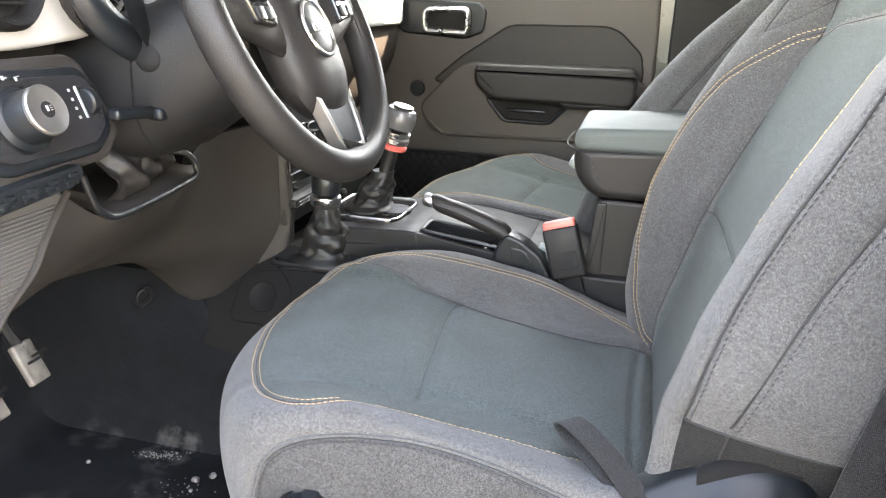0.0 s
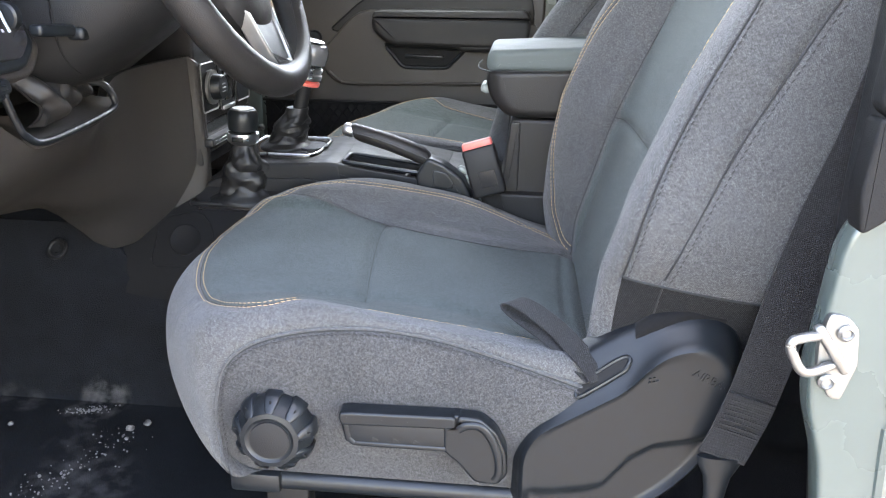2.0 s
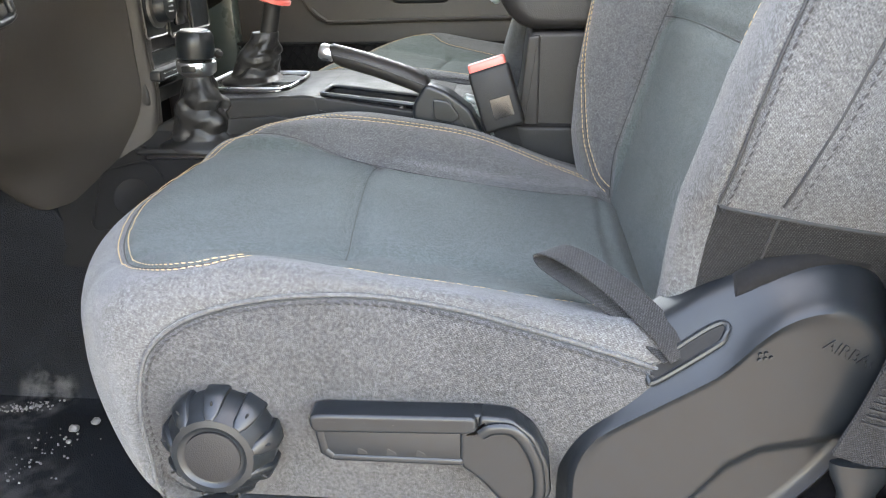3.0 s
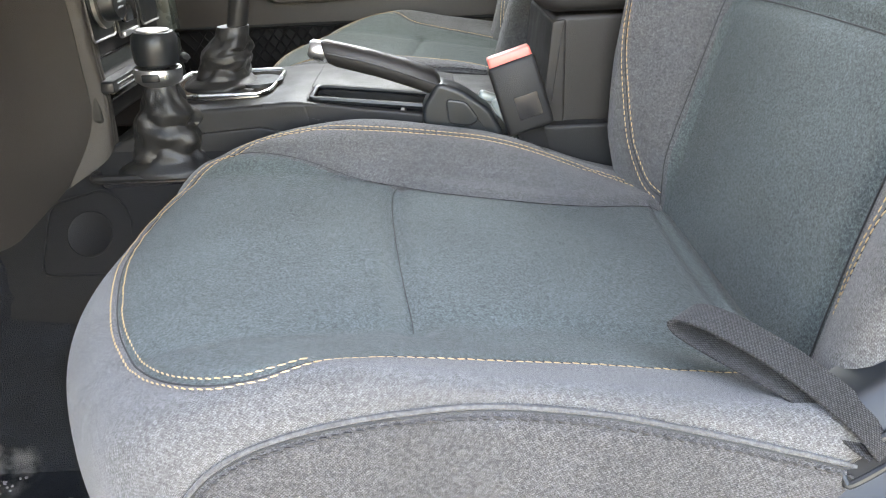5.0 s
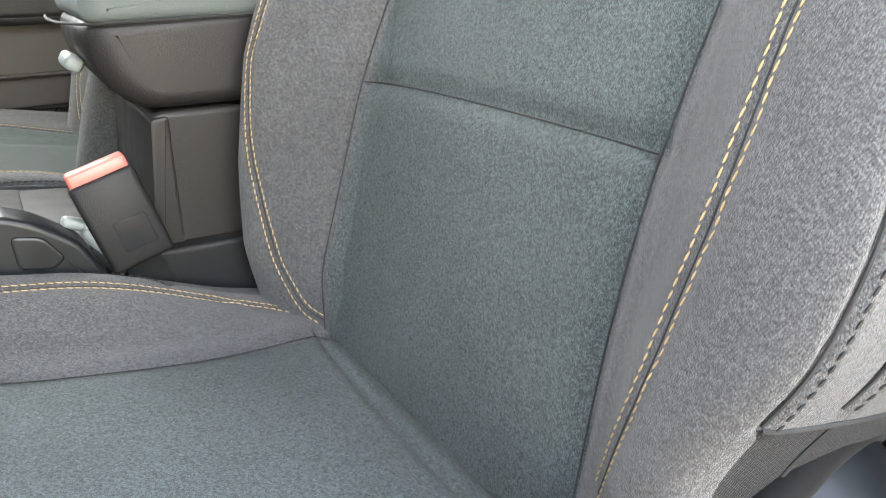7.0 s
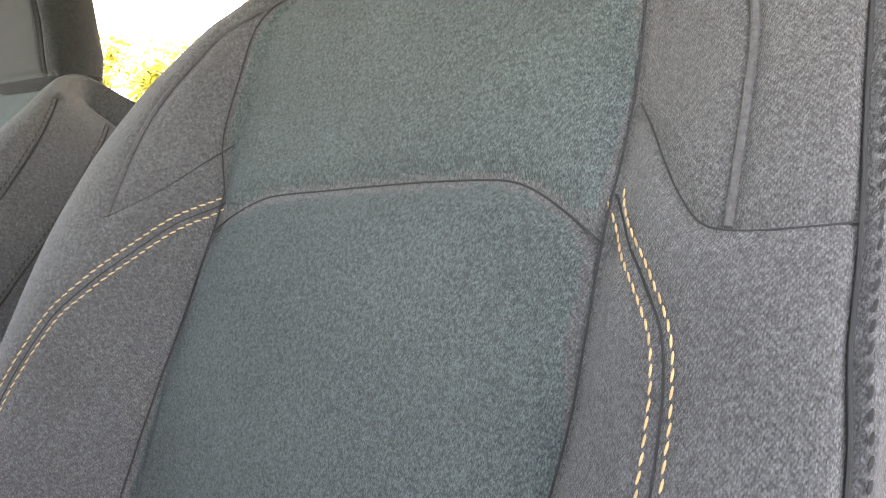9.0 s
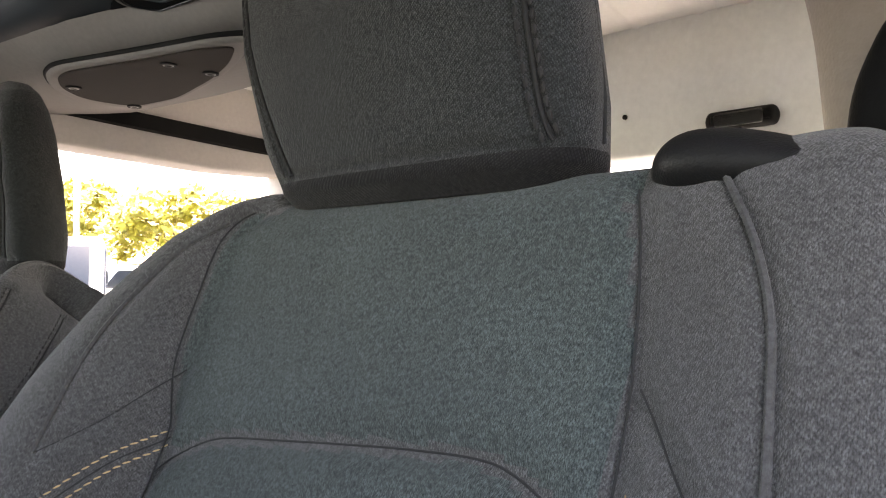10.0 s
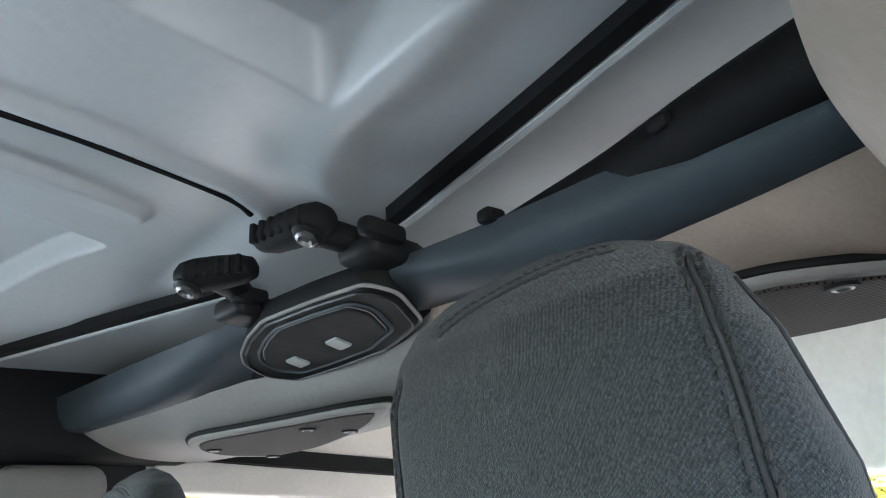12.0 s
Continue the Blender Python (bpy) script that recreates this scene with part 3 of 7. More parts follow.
def build_seat():
    seat = thing("bucket_seat", (0.05, 0, 0.0), "dark grey cloth bucket seat with tan double stitching", "car seat", "front seats")
    # cushion
    sk = Skin(cushion_grid())
    sk.flip = bool(sk.nrm[(sk.n // 3) * sk.m + sk.m // 2][2] < 0)
    ins = {}
    for s in (1, -1):
        ins[s] = sk.lay(spline([(0.262, 0.154 * s), (0.20, 0.136 * s), (0.13, 0.123 * s), (0.05, 0.124 * s), (-0.008, 0.136 * s), (-0.08, 0.157 * s), (-0.15, 0.177 * s), (-0.19, 0.190 * s)]), "-z")
    cross = sk.lay(spline([(-0.005, 0.137), (-0.011, 0.115), (-0.010, 0.07), (-0.004, 0.0007), (0.004, -0.07), (0.010, -0.115), (0.012, -0.137)]), "-z")
    rear = sk.lay(spline([(0.249, 0.158), (0.243, 0.08), (0.241, 0.0007), (0.242, -0.08), (0.246, -0.19)]), "-z")
    half = [(0.262, 0.178), (0.25, 0.186), (0.2, 0.204), (0.08, 0.206), (-0.04, 0.206), (-0.10, 0.204), (-0.155, 0.195), (-0.19, 0.178), (-0.215, 0.145), (-0.225, 0.07)]
    near = [(0.262, 0.165), (0.204, 0.168), (0.13, 0.176), (0.08, 0.184), (0.035, 0.191), (-0.004, 0.200), (-0.030, 0.220), (-0.055, 0.233), (-0.080, 0.235), (-0.105, 0.226), (-0.135, 0.202), (-0.162, 0.165), (-0.187, 0.117), (-0.210, 0.05)]
    loop = spline(half + [(-0.221, 0.0007)] + [(x, -y) for x, y in near[::-1]])
    edge = sk.lay(loop, "-z")
    pipe = {}
    for s, way in ((-1, "+y"), (1, "-y")):
        pipe[s] = sk.lay(spline([(-0.118, 0.19), (-0.122, 0.25), (-0.118, 0.290), (-0.107, 0.320), (-0.082, 0.342), (-0.045, 0.356), (0.002, 0.364), (0.05, 0.364), (0.107, 0.356), (0.155, 0.344), (0.215, 0.327), (0.26, 0.312)]), way)
    sk.groove([ins[1]], 0.006, 0.009)
    sk.groove([ins[-1]], 0.003, 0.014)
    sk.groove([cross], 0.006, 0.010)
    sk.groove([rear], 0.0045, 0.006)
    sk.groove([edge], 0.0022, 0.005)
    sk.groove([pipe[1], pipe[-1]], 0.003, 0.005)
    sk.refresh()
    mid = face_mid(sk)
    side = (np.abs(mid[:, 1]) > 0.225)
    pz = np.interp(mid[:, 0], [-0.122, -0.104, -0.075, -0.035, 0.03, 0.085, 0.15, 0.225, 0.27, 0.4], [0.28, 0.322, 0.346, 0.358, 0.365, 0.360, 0.346, 0.323, 0.309, 0.25])
    panel = side & (mid[:, 2] < pz) & (mid[:, 0] > -0.122)
    wide = np.interp(mid[:, 0], [-0.19, -0.15, -0.08, -0.008, 0.05, 0.13, 0.20, 0.262], [0.190, 0.177, 0.157, 0.136, 0.124, 0.123, 0.136, 0.154])
    wide_near = np.interp(mid[:, 0], [x for x, y in near[:8:-1]] + [x for x, y in near[8::-1]], [y for x, y in near[:8:-1]] + [y for x, y in near[8::-1]])
    nose = np.interp(mid[:, 1], [-0.165, -0.117, -0.05, 0.0, 0.07, 0.145, 0.178], [-0.162, -0.187, -0.210, -0.221, -0.225, -0.215, -0.19])
    inner = (mid[:, 1] < wide) & (mid[:, 1] > -wide_near) & (mid[:, 0] > nose) & (mid[:, 2] > 0.29) & ~panel
    part("cushion_insert", sk.region("cushion_insert", inner), CLOTH, seat, "slate grey melange cloth seat cushion insert")
    part("cushion_bolster", sk.region("cushion_bolster", ~panel & ~inner), BOLST, seat, "dark grey cloth cushion bolster and front")
    for s in (1, -1):
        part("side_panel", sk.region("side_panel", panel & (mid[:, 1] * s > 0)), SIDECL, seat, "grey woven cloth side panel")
    for nm, l in (("insert_seam", ins[1]), ("cross_seam", cross), ("rear_seam", rear)):
        part(nm, cord(l, 0.0004, -0.0050), SEAM, seat)
    for s in (1, -1):
        part("piping", cord(pipe[s], 0.0016, -0.0018), BOLST, seat)
        part("piping_seam", cord(pipe[s] - np.r_[0, 0, 0.0026, 0, 0, 0], 0.0008, -0.0016), SEAM, seat)
        part("stitching", stitches(pipe[s], 0.0042, 0.0022, 0.0010, 0.0002, 0.0055), DTHREAD, seat)
    edge = sk.lay(loop, "-z")
    part("stitching", stitches(edge, side=0.0042, lift=0.0016), THREAD, seat, "tan contrast stitching")
    part("stitching", stitches(edge[(edge[:, 0] < -0.035) | (edge[:, 1] > 0)], side=-0.0042, lift=0.0016), THREAD, seat, "tan contrast stitching")
    part("edge_seam", cord(edge, 0.0006, 0.0), SEAM, seat)
    # backrest
    bk = Skin(back_grid())
    bk.flip = bool(bk.nrm[(bk.n // 2) * bk.m + bk.m // 2][0] > 0)
    bi = {}
    for s in (1, -1):
        bi[s] = bk.lay(spline([(y, z) for z, y in INSERT[s]]), "+x")
    low = bk.lay(spline([(0.160, 0.505), (0.08, 0.508), (0.0007, 0.509), (-0.08, 0.509), (-0.138, 0.508)]), "+x")
    arc = bk.lay(spline([(0.149, 0.716), (0.136, 0.726), (0.110, 0.738), (0.088, 0.743), (0.04, 0.748), (0.0007, 0.752), (-0.045, 0.756), (-0.085, 0.758), (-0.105, 0.755), (-0.127, 0.746), (-0.149, 0.735)]), "+x")

    def crest_line(s):
        if s > 0:
            return spline([(0.150, 0.733), (0.168, 0.721), (0.183, 0.701), (0.197, 0.68), (0.208, 0.66), (0.220, 0.61), (0.225, 0.565), (0.228, 0.52), (0.224, 0.47), (0.213, 0.425), (0.198, 0.374), (0.181, 0.325), (0.168, 0.305)])
        return spline([(-0.148, 0.752), (-0.162, 0.737), (-0.180, 0.722), (-0.195, 0.705), (-0.203, 0.67), (-0.207, 0.62), (-0.206, 0.57), (-0.204, 0.51), (-0.197, 0.468), (-0.190, 0.424), (-0.178, 0.385), (-0.166, 0.352)])

    lines = {}
    for s in (1, -1):
        lines[s] = [
            bk.lay(crest_line(s), "+x"),
            bk.lay(spline([(0.155, 0.773), (0.166, 0.761), (0.182, 0.741), (0.200, 0.727)] if s > 0 else [(-0.150, 0.79), (-0.166, 0.772), (-0.185, 0.754), (-0.203, 0.746), (-0.25, 0.752)]), "+x"),
            bk.lay(spline([(0.165, 0.866), (0.19, 0.845), (0.207, 0.80), (0.203, 0.75), (0.200, 0.727)] if s > 0 else [(-0.170, 0.868), (-0.186, 0.846), (-0.197, 0.819), (-0.202, 0.788), (-0.205, 0.763), (-0.207, 0.747)]), "+x"),
        ]
    sides = {}
    for s, way in ((-1, "+y"), (1, "-y")):
        sides[s] = [
            bk.lay(spline([(0.274, 0.430), (0.283, 0.489), (0.297, 0.543), (0.319, 0.60), (0.347, 0.661), (0.369, 0.71), (0.391, 0.748), (0.418, 0.80), (0.444, 0.85)]), way),
            bk.lay(spline([(0.311, 0.43), (0.321, 0.468), (0.337, 0.516), (0.359, 0.569), (0.387, 0.624), (0.413, 0.674), (0.449, 0.738), (0.48, 0.80), (0.50, 0.83)]), way),
        ]
    bk.groove([bi[1], bi[-1]], 0.006, 0.008)
    bk.groove([low, arc], 0.005, 0.008)
    for s in (1, -1):
        bk.groove([lines[s][0]], 0.002, 0.006)
        bk.groove(lines[s][1:], 0.0025, 0.005)
        bk.groove(sides[s], 0.0045, 0.0035)
    bk.refresh()
    mid = face_mid(bk)
    wing = (mid[:, 1] > np.interp(mid[:, 2], *zip(*INSERT[1]))) | (mid[:, 1] < np.interp(mid[:, 2], *zip(*INSERT[-1])))
    rearf = mid[:, 0] > np.interp(mid[:, 2], [0.25, 0.4, 0.5, 0.6, 0.7, 0.8, 0.87], [0.27, 0.30, 0.325, 0.35, 0.385, 0.44, 0.47])
    insert = ~wing & ~rearf | ((np.abs(mid[:, 1]) < 0.13) & (mid[:, 2] > 0.86))
    part("backrest_insert", bk.region("backrest_insert", insert), CLOTH, seat, "slate grey melange cloth backrest insert")
    cover, hem = cut_hem(bk.region("backrest_bolster", ~insert))
    part("backrest_bolster", cover, BOLST, seat, "dark grey twill cloth backrest cover and bolsters")
    part("hem_seam", cord(bk.lay([(x, 0.4287 - 0.145 * (x - 0.276)) for x in np.linspace(0.276, 0.415, 20)], "+y"), 0.0014, 0.0002), SEAM, seat)
    part("hem_seam", cord(bk.lay([(0.310 - 0.05 * (0.42 - z), z) for z in np.linspace(0.423, 0.36, 16)], "+y"), 0.0010, 0.0004), SEAM, seat)
    part("backrest_hem", hem, UNDER, seat, "black stretch cloth hem")
    for l in (bi[1], bi[-1], low, arc):
        part("insert_seam", cord(l, 0.0006, -0.0047), SEAM, seat)
    for s in (1, -1):
        l = bk.lay(crest_line(s), "+x")
        part("stitching", stitches(l, side=0.0045, lift=0.0014), THREAD, seat, "tan contrast stitching")
        part("stitching", stitches(l, side=-0.0045, lift=0.0014), THREAD, seat, "tan contrast stitching")
        part("edge_seam", cord(l, 0.0006, 0.0), SEAM, seat)
        part("shoulder_seam", cord(lines[s][1], 0.0005, -0.0024), SEAM, seat)
        part("shoulder_piping", cord(lines[s][2], 0.0016, -0.0012), BOLST, seat)
        for l2 in sides[s]:
            part("side_seam", cord(l2, 0.0009, -0.0024), SEAM, seat)
            part("stitching", stitches(l2, 0.0042, 0.0022, 0.0007, -0.0004, 0.0050), DTHREAD, seat)
    # headrest
    def hr_ring(z):
        ks = [0.8715, 0.882, 0.914, 0.978, 1.031, 1.0585, 1.075, 1.087, 1.0955]
        left = np.interp(z, ks, [0.125, 0.135, 0.149, 0.159, 0.157, 0.152, 0.143, 0.122, 0.086])
        right = np.interp(z, ks, [-0.087, -0.097, -0.100, -0.098, -0.083, -0.067, -0.049, -0.019, 0.020])
        d = np.interp(z, ks, [0.030, 0.037, 0.040, 0.041, 0.038, 0.033, 0.026, 0.018, 0.007])
        cx = np.interp(z, ks, [0.500, 0.500, 0.497, 0.487, 0.481, 0.480, 0.480, 0.481, 0.482])
        a = np.linspace(0, 2 * np.pi, 129)[:-1] - np.pi
        c, s = np.cos(a), np.sin(a)
        e = 2 / np.interp(z, [1.03, 1.09], [4.6, 2.6])
        x = cx + d * np.sign(c) * np.abs(c) ** e
        taper = 1 - 0.16 * np.clip((x - cx) / 0.04, 0, 1)
        return np.stack([x, (left + right) / 2 + (left - right) / 2 * taper * np.sign(s) * np.abs(s) ** e, np.full_like(a, z)], 1)
    zs = 0.8715 + 0.224 * (1 - np.cos(np.linspace(0, 1, 100) * np.pi)) / 2
    g = np.stack([hr_ring(z) for z in zs])
    g = np.concatenate([g, g[:, :1]], 1)
    hs = Skin(g)
    hs.flip = bool(hs.nrm[45 * hs.m + 1][0] > 0)
    hl = []
    for way in ([(0.112, 0.893), (0.134, 0.95), (0.141, 1.01), (0.135, 1.045)], [(-0.087, 0.893), (-0.083, 0.905), (-0.081, 0.93), (-0.080, 0.954), (-0.079, 0.98), (-0.0765, 1.005), (-0.073, 1.027), (-0.066, 1.049), (-0.056, 1.068)]):
        hl.append(hs.lay(spline(way), "+x"))
    tops = hs.lay(spline([(0.098, 1.067), (0.075, 1.074), (0.045, 1.079), (0.015, 1.081), (-0.010, 1.0815), (-0.022, 1.079)]), "+x")
    flank = hs.lay(spline([(0.498, 0.893), (0.497, 0.93), (0.488, 0.985), (0.482, 1.03), (0.481, 1.055)]), "+y")
    base = hs.lay(spline([(0.128, 0.891), (0.021, 0.893), (-0.082, 0.891)]), "+x")
    hs.groove(hl, 0.0044, 0.0042)
    hs.groove([flank], 0.003, 0.0035)
    hs.groove([tops], 0.002, 0.004)
    hs.groove([base], 0.003, 0.004)
    hs.refresh()
    mid = face_mid(hs)
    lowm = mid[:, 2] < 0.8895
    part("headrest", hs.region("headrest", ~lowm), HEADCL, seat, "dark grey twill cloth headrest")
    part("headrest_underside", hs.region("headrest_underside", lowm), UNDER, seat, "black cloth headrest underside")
    part("headrest_seam", cord(flank, 0.0010, -0.0018), SEAM, seat)
    for l in hl + [tops]:
        part("headrest_seam", cord(l, 0.0014, -0.0024), SEAM, seat)
        for side in (0.0040, -0.0040):
            part("stitching", stitches(l, 0.0050, 0.0016, 0.0012, 0.0006, side) if l is hl[1] else stitches(l, 0.0050, 0.0016, 0.0008, -0.0003, side), DTHREAD, seat)
    for y in (0.075, -0.035):
        part("headrest_post", tube([(0.505, y, 0.80), (0.500, y, 0.89)], 0.006, 10), RUBBER, seat)
    # plastic side shield, its slot, lever and knob
    outl = rounded([(0.180, 0.160), (0.176, 0.235), (0.185, 0.273), (0.202, 0.300), (0.216, 0.321), (0.237, 0.337), (0.276, 0.366), (0.315, 0.387), (0.346, 0.397), (0.374, 0.391), (0.392, 0.370), (0.400, 0.335), (0.392, 0.285), (0.371, 0.242), (0.345, 0.205), (0.300, 0.168), (0.230, 0.150)], 0.014)
    ridge = rounded([(0.192, 0.175), (0.190, 0.240), (0.202, 0.268), (0.239, 0.293), (0.284, 0.323), (0.300, 0.342), (0.312, 0.358), (0.337, 0.372), (0.362, 0.371), (0.380, 0.352), (0.388, 0.322), (0.381, 0.285), (0.361, 0.246), (0.336, 0.213), (0.296, 0.178), (0.232, 0.162)], 0.014)
    hub = (0.285, 0.262)

    def reach(poly, a):
        """How far the outline lies from the hub at an angle."""
        dx, dz = math.cos(a), math.sin(a)
        best = 0.0
        for (x0, z0), (x1, z1) in zip(poly, poly[1:] + poly[:1]):
            ex, ez = x1 - x0, z1 - z0
            det = ex * dz - ez * dx
            if abs(det) > 1e-12:
                t = (ex * (z0 - hub[1]) - ez * (x0 - hub[0])) / det
                u = (dx * (z0 - hub[1]) - dz * (x0 - hub[0])) / det
                if -1e-6 <= u <= 1 + 1e-6 and t > best:
                    best = t
        return best

    turns = np.linspace(0, 2 * math.pi, 181)[:-1]
    ro, ri = np.array([reach(outl, a) for a in turns]), np.array([reach(ridge, a) for a in turns])
    k5 = np.ones(5) / 5
    ro, ri = (np.convolve(np.r_[r[-2:], r, r[:2]], k5, "valid") for r in (ro, ri))
    lx, lz = (0.215, 0.255, 0.272, 0.284, 0.296, 0.317, 0.35, 0.385), (0.200, 0.207, 0.214, 0.230, 0.247, 0.262, 0.270, 0.282)
    rings = []
    for f, y in ((0.0, -0.205), (0.0, -0.226), (0.05, -0.232), (0.14, -0.2365), (0.4, -0.244), (0.7, -0.2525), (0.88, -0.2585), (1.0, -0.2635)):
        r = ro + (ri - ro) * f
        rings.append([(hub[0] + q * math.cos(a), y, hub[1] + q * math.sin(a)) for q, a in zip(r, turns)])
    for f in np.r_[0.97, 0.93, np.linspace(0.88, 0.04, 24)]:
        ring = []
        for q, a in zip(ri * f, turns):
            x, z = hub[0] + q * math.cos(a), hub[1] + q * math.sin(a)
            y = -0.2655 + 0.002 * float(step(0.97, 0.88, f)) + 0.006 * float(step(0.007, -0.007, z - np.interp(x, lx, lz))) * float(step(0.98, 0.90, f))
            ring.append((x, y, z))
        rings.append(ring)
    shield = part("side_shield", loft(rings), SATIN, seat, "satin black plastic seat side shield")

    def slope(x, f):
        """A place on the shoulder of the shield, f from its back edge (0) to its ridge (1)."""
        zo = float(np.interp(x, [0.185, 0.202, 0.216, 0.237, 0.276, 0.315, 0.346], [0.273, 0.300, 0.321, 0.337, 0.366, 0.387, 0.397]))
        zr = float(np.interp(x, [0.190, 0.202, 0.239, 0.284, 0.300, 0.312, 0.337], [0.240, 0.268, 0.293, 0.323, 0.342, 0.358, 0.372]))
        return (x, -0.2335 - 0.030 * f, zo + (zr - zo) * f)

    part("split_line", tube([slope(x, 0.36) for x in np.r_[np.linspace(0.198, 0.236, 12)]], 0.0007, 5), RUBBER, shield)
    mouth = [slope(x, f) for x, f in rounded([(0.238, 0.50), (0.284, 0.40), (0.289, 0.54), (0.284, 0.68), (0.241, 0.74)], 0.05)]
    part("slot_rim", tube([(x, y - 0.0004, z) for x, y, z in mouth], 0.0022, 8, True), SATIN, shield)
    # Black plate on the shoulder paints the dark inside of the slot.
    inlay = bmesh.new()
    inlay.faces.new([inlay.verts.new((x, y - 0.0014, z)) for x, y, z in mouth])
    ext = bmesh.ops.extrude_face_region(inlay, geom=inlay.faces[:])
    bmesh.ops.translate(inlay, verts=[v for v in ext["geom"] if isinstance(v, bmesh.types.BMVert)], vec=(0, 0.006, -0.002))
    part("slot", inlay, RUBBER, shield)
    word = bpy.data.curves.new("raised_word", "FONT")
    word.body, word.size, word.extrude = "AIRBAG", 0.0115, 0.0005
    holder = bpy.data.objects.new("raised_word", word)
    flat = bpy.data.meshes.new_from_object(holder)
    bpy.data.objects.remove(holder)
    flat.transform(Matrix.Translation((0.343, -0.2640, 0.343)) @ Euler((radians(90), radians(24), 0)).to_matrix().to_4x4())
    part("raised_word", flat, SATIN, shield, smooth=False)
    for i in range(5):
        part("mould_pip", lathe([(0.0016, -0.001), (0.0014, 0.0012), (0.0004, 0.0014)], (0.306 + 0.0035 * (i % 3), -0.2640, 0.333 + 0.004 * (i // 3) + 0.001 * (i % 3)), (0, -1, 0), 8), SATIN, shield)
    KC, KA = Vector((-0.058, -0.252, 0.2525)), Vector((0.03, -1, 0.06)).normalized()
    knob = part("recline_knob", lathe([(0.030, 0.0), (0.0375, 0.002), (0.0395, 0.007), (0.0395, 0.017), (0.0335, 0.026), (0.0290, 0.0335), (0.0245, 0.0345), (0.0225, 0.0325), (0.0205, 0.0320), (0.012, 0.0335), (0.002, 0.034)], KC, KA, 48), SATIN, seat, "ribbed black lumbar knob")
    part("knob_cap", lathe([(0.0200, 0.0320), (0.0196, 0.0340), (0.012, 0.0352), (0.002, 0.0356)], KC, KA, 36), BLACK, knob)
    kq = KA.to_track_quat("Z", "Y").to_matrix()
    for i in range(9):
        a = 2 * math.pi * i / 9 + 0.16
        rad, tan_ = kq @ Vector((math.cos(a), math.sin(a), 0)), kq @ Vector((-math.sin(a), math.cos(a), 0))
        prof = [(0.0375, 0.0030), (0.0425, 0.0055), (0.0428, 0.0170), (0.0405, 0.0215), (0.0335, 0.0300), (0.0300, 0.0335)]
        wid = [0.0085, 0.0085, 0.0078, 0.0070, 0.0050, 0.0025]
        lugb = loft([[tuple(KC + rad * (r + d) + KA * h + tan_ * w * sg) for d, sg, q in ((-0.005, -1, 1), (-0.0012, -1, 1), (0.0, -0.78, 1), (0.0, 0.78, 1), (-0.0012, 1, 1), (-0.005, 1, 1))] for (r, h), w in zip(prof, wid)])
        part("lug", lugb, SATIN, knob)
        # Solid dark block paints the shade of the lug's hollow.
        part("lug_recess", box(tuple(KC + rad * 0.0375 + KA * 0.0256), (0.0052, 0.0022, 0.0016), 0.0006, 1, (math.degrees(0.3), -math.degrees(a), 0)), RUBBER, knob)
    body = [(0.012, 0.281), (0.013, 0.262), (0.022, 0.249), (0.112, 0.248), (0.129, 0.235), (0.145, 0.214), (0.170, 0.213), (0.178, 0.226), (0.176, 0.250), (0.165, 0.274), (0.151, 0.286), (0.126, 0.288), (0.02, 0.285)]
    lever = part("height_lever", slab(body, "y", -0.2715, -0.246, 0.003, 3, 0.006), SATIN, seat, "satin black plastic height lever", False)
    part("top_bar", slab([(0.010, 0.2845), (0.012, 0.2715), (0.118, 0.2745), (0.126, 0.2765), (0.126, 0.2885), (0.02, 0.2865)], "y", -0.2762, -0.256, 0.0045, 4, 0.006), SATIN, lever)
    part("lower_bar", join(box((0.0705, -0.2655, 0.2505), (0.093, 0.0185, 0.006), 0.0022, 3), box((0.0182, -0.2655, 0.2650), (0.007, 0.0185, 0.026), 0.0022, 3, (0, -8, 0)), box((0.0222, -0.2655, 0.2535), (0.0065, 0.0185, 0.012), 0.0022, 3, (0, -45, 0))), SATIN, lever)
    part("paddle", slab([(0.114, 0.277), (0.114, 0.2475), (0.129, 0.235), (0.146, 0.2135), (0.169, 0.2125), (0.178, 0.226), (0.176, 0.250), (0.166, 0.273), (0.150, 0.2870), (0.127, 0.2885), (0.127, 0.277)], "y", -0.2740, -0.256, 0.003, 3, 0.005), SATIN, lever)
    part("paddle_rim", sweep(spline([(0.129, -0.2745, 0.2745), (0.136, -0.2755, 0.2795), (0.149, -0.2760, 0.2800), (0.159, -0.2760, 0.2705), (0.1675, -0.2755, 0.250), (0.1695, -0.2750, 0.228), (0.166, -0.2745, 0.219)], 8), circle(0.0042, 10, 0.0022), up=(0, -1, 0)), SATIN, lever)
    part("recess_floor", box((0.067, -0.2718, 0.2625), (0.096, 0.004, 0.024), 0.0012, 2), SATIN, lever)
    for i in range(3):
        part("finger_rib", slab([(0.041 + 0.0205 * i, 0.2525), (0.042 + 0.0205 * i, 0.2590), (0.0445 + 0.0205 * i, 0.2605), (0.050 + 0.0205 * i, 0.2575), (0.052 + 0.0205 * i, 0.2525)], "y", -0.2740, -0.256, 0.0015, 2), SATIN, lever)
    # webbing loop
    strap = spline([(0.262, -0.2505, 0.3255), (0.249, -0.2425, 0.341), (0.222, -0.214, 0.358), (0.196, -0.190, 0.368), (0.180, -0.176, 0.370), (0.173, -0.170, 0.366), (0.178, -0.174, 0.359), (0.196, -0.192, 0.353), (0.224, -0.222, 0.346), (0.258, -0.2495, 0.325)], 6)
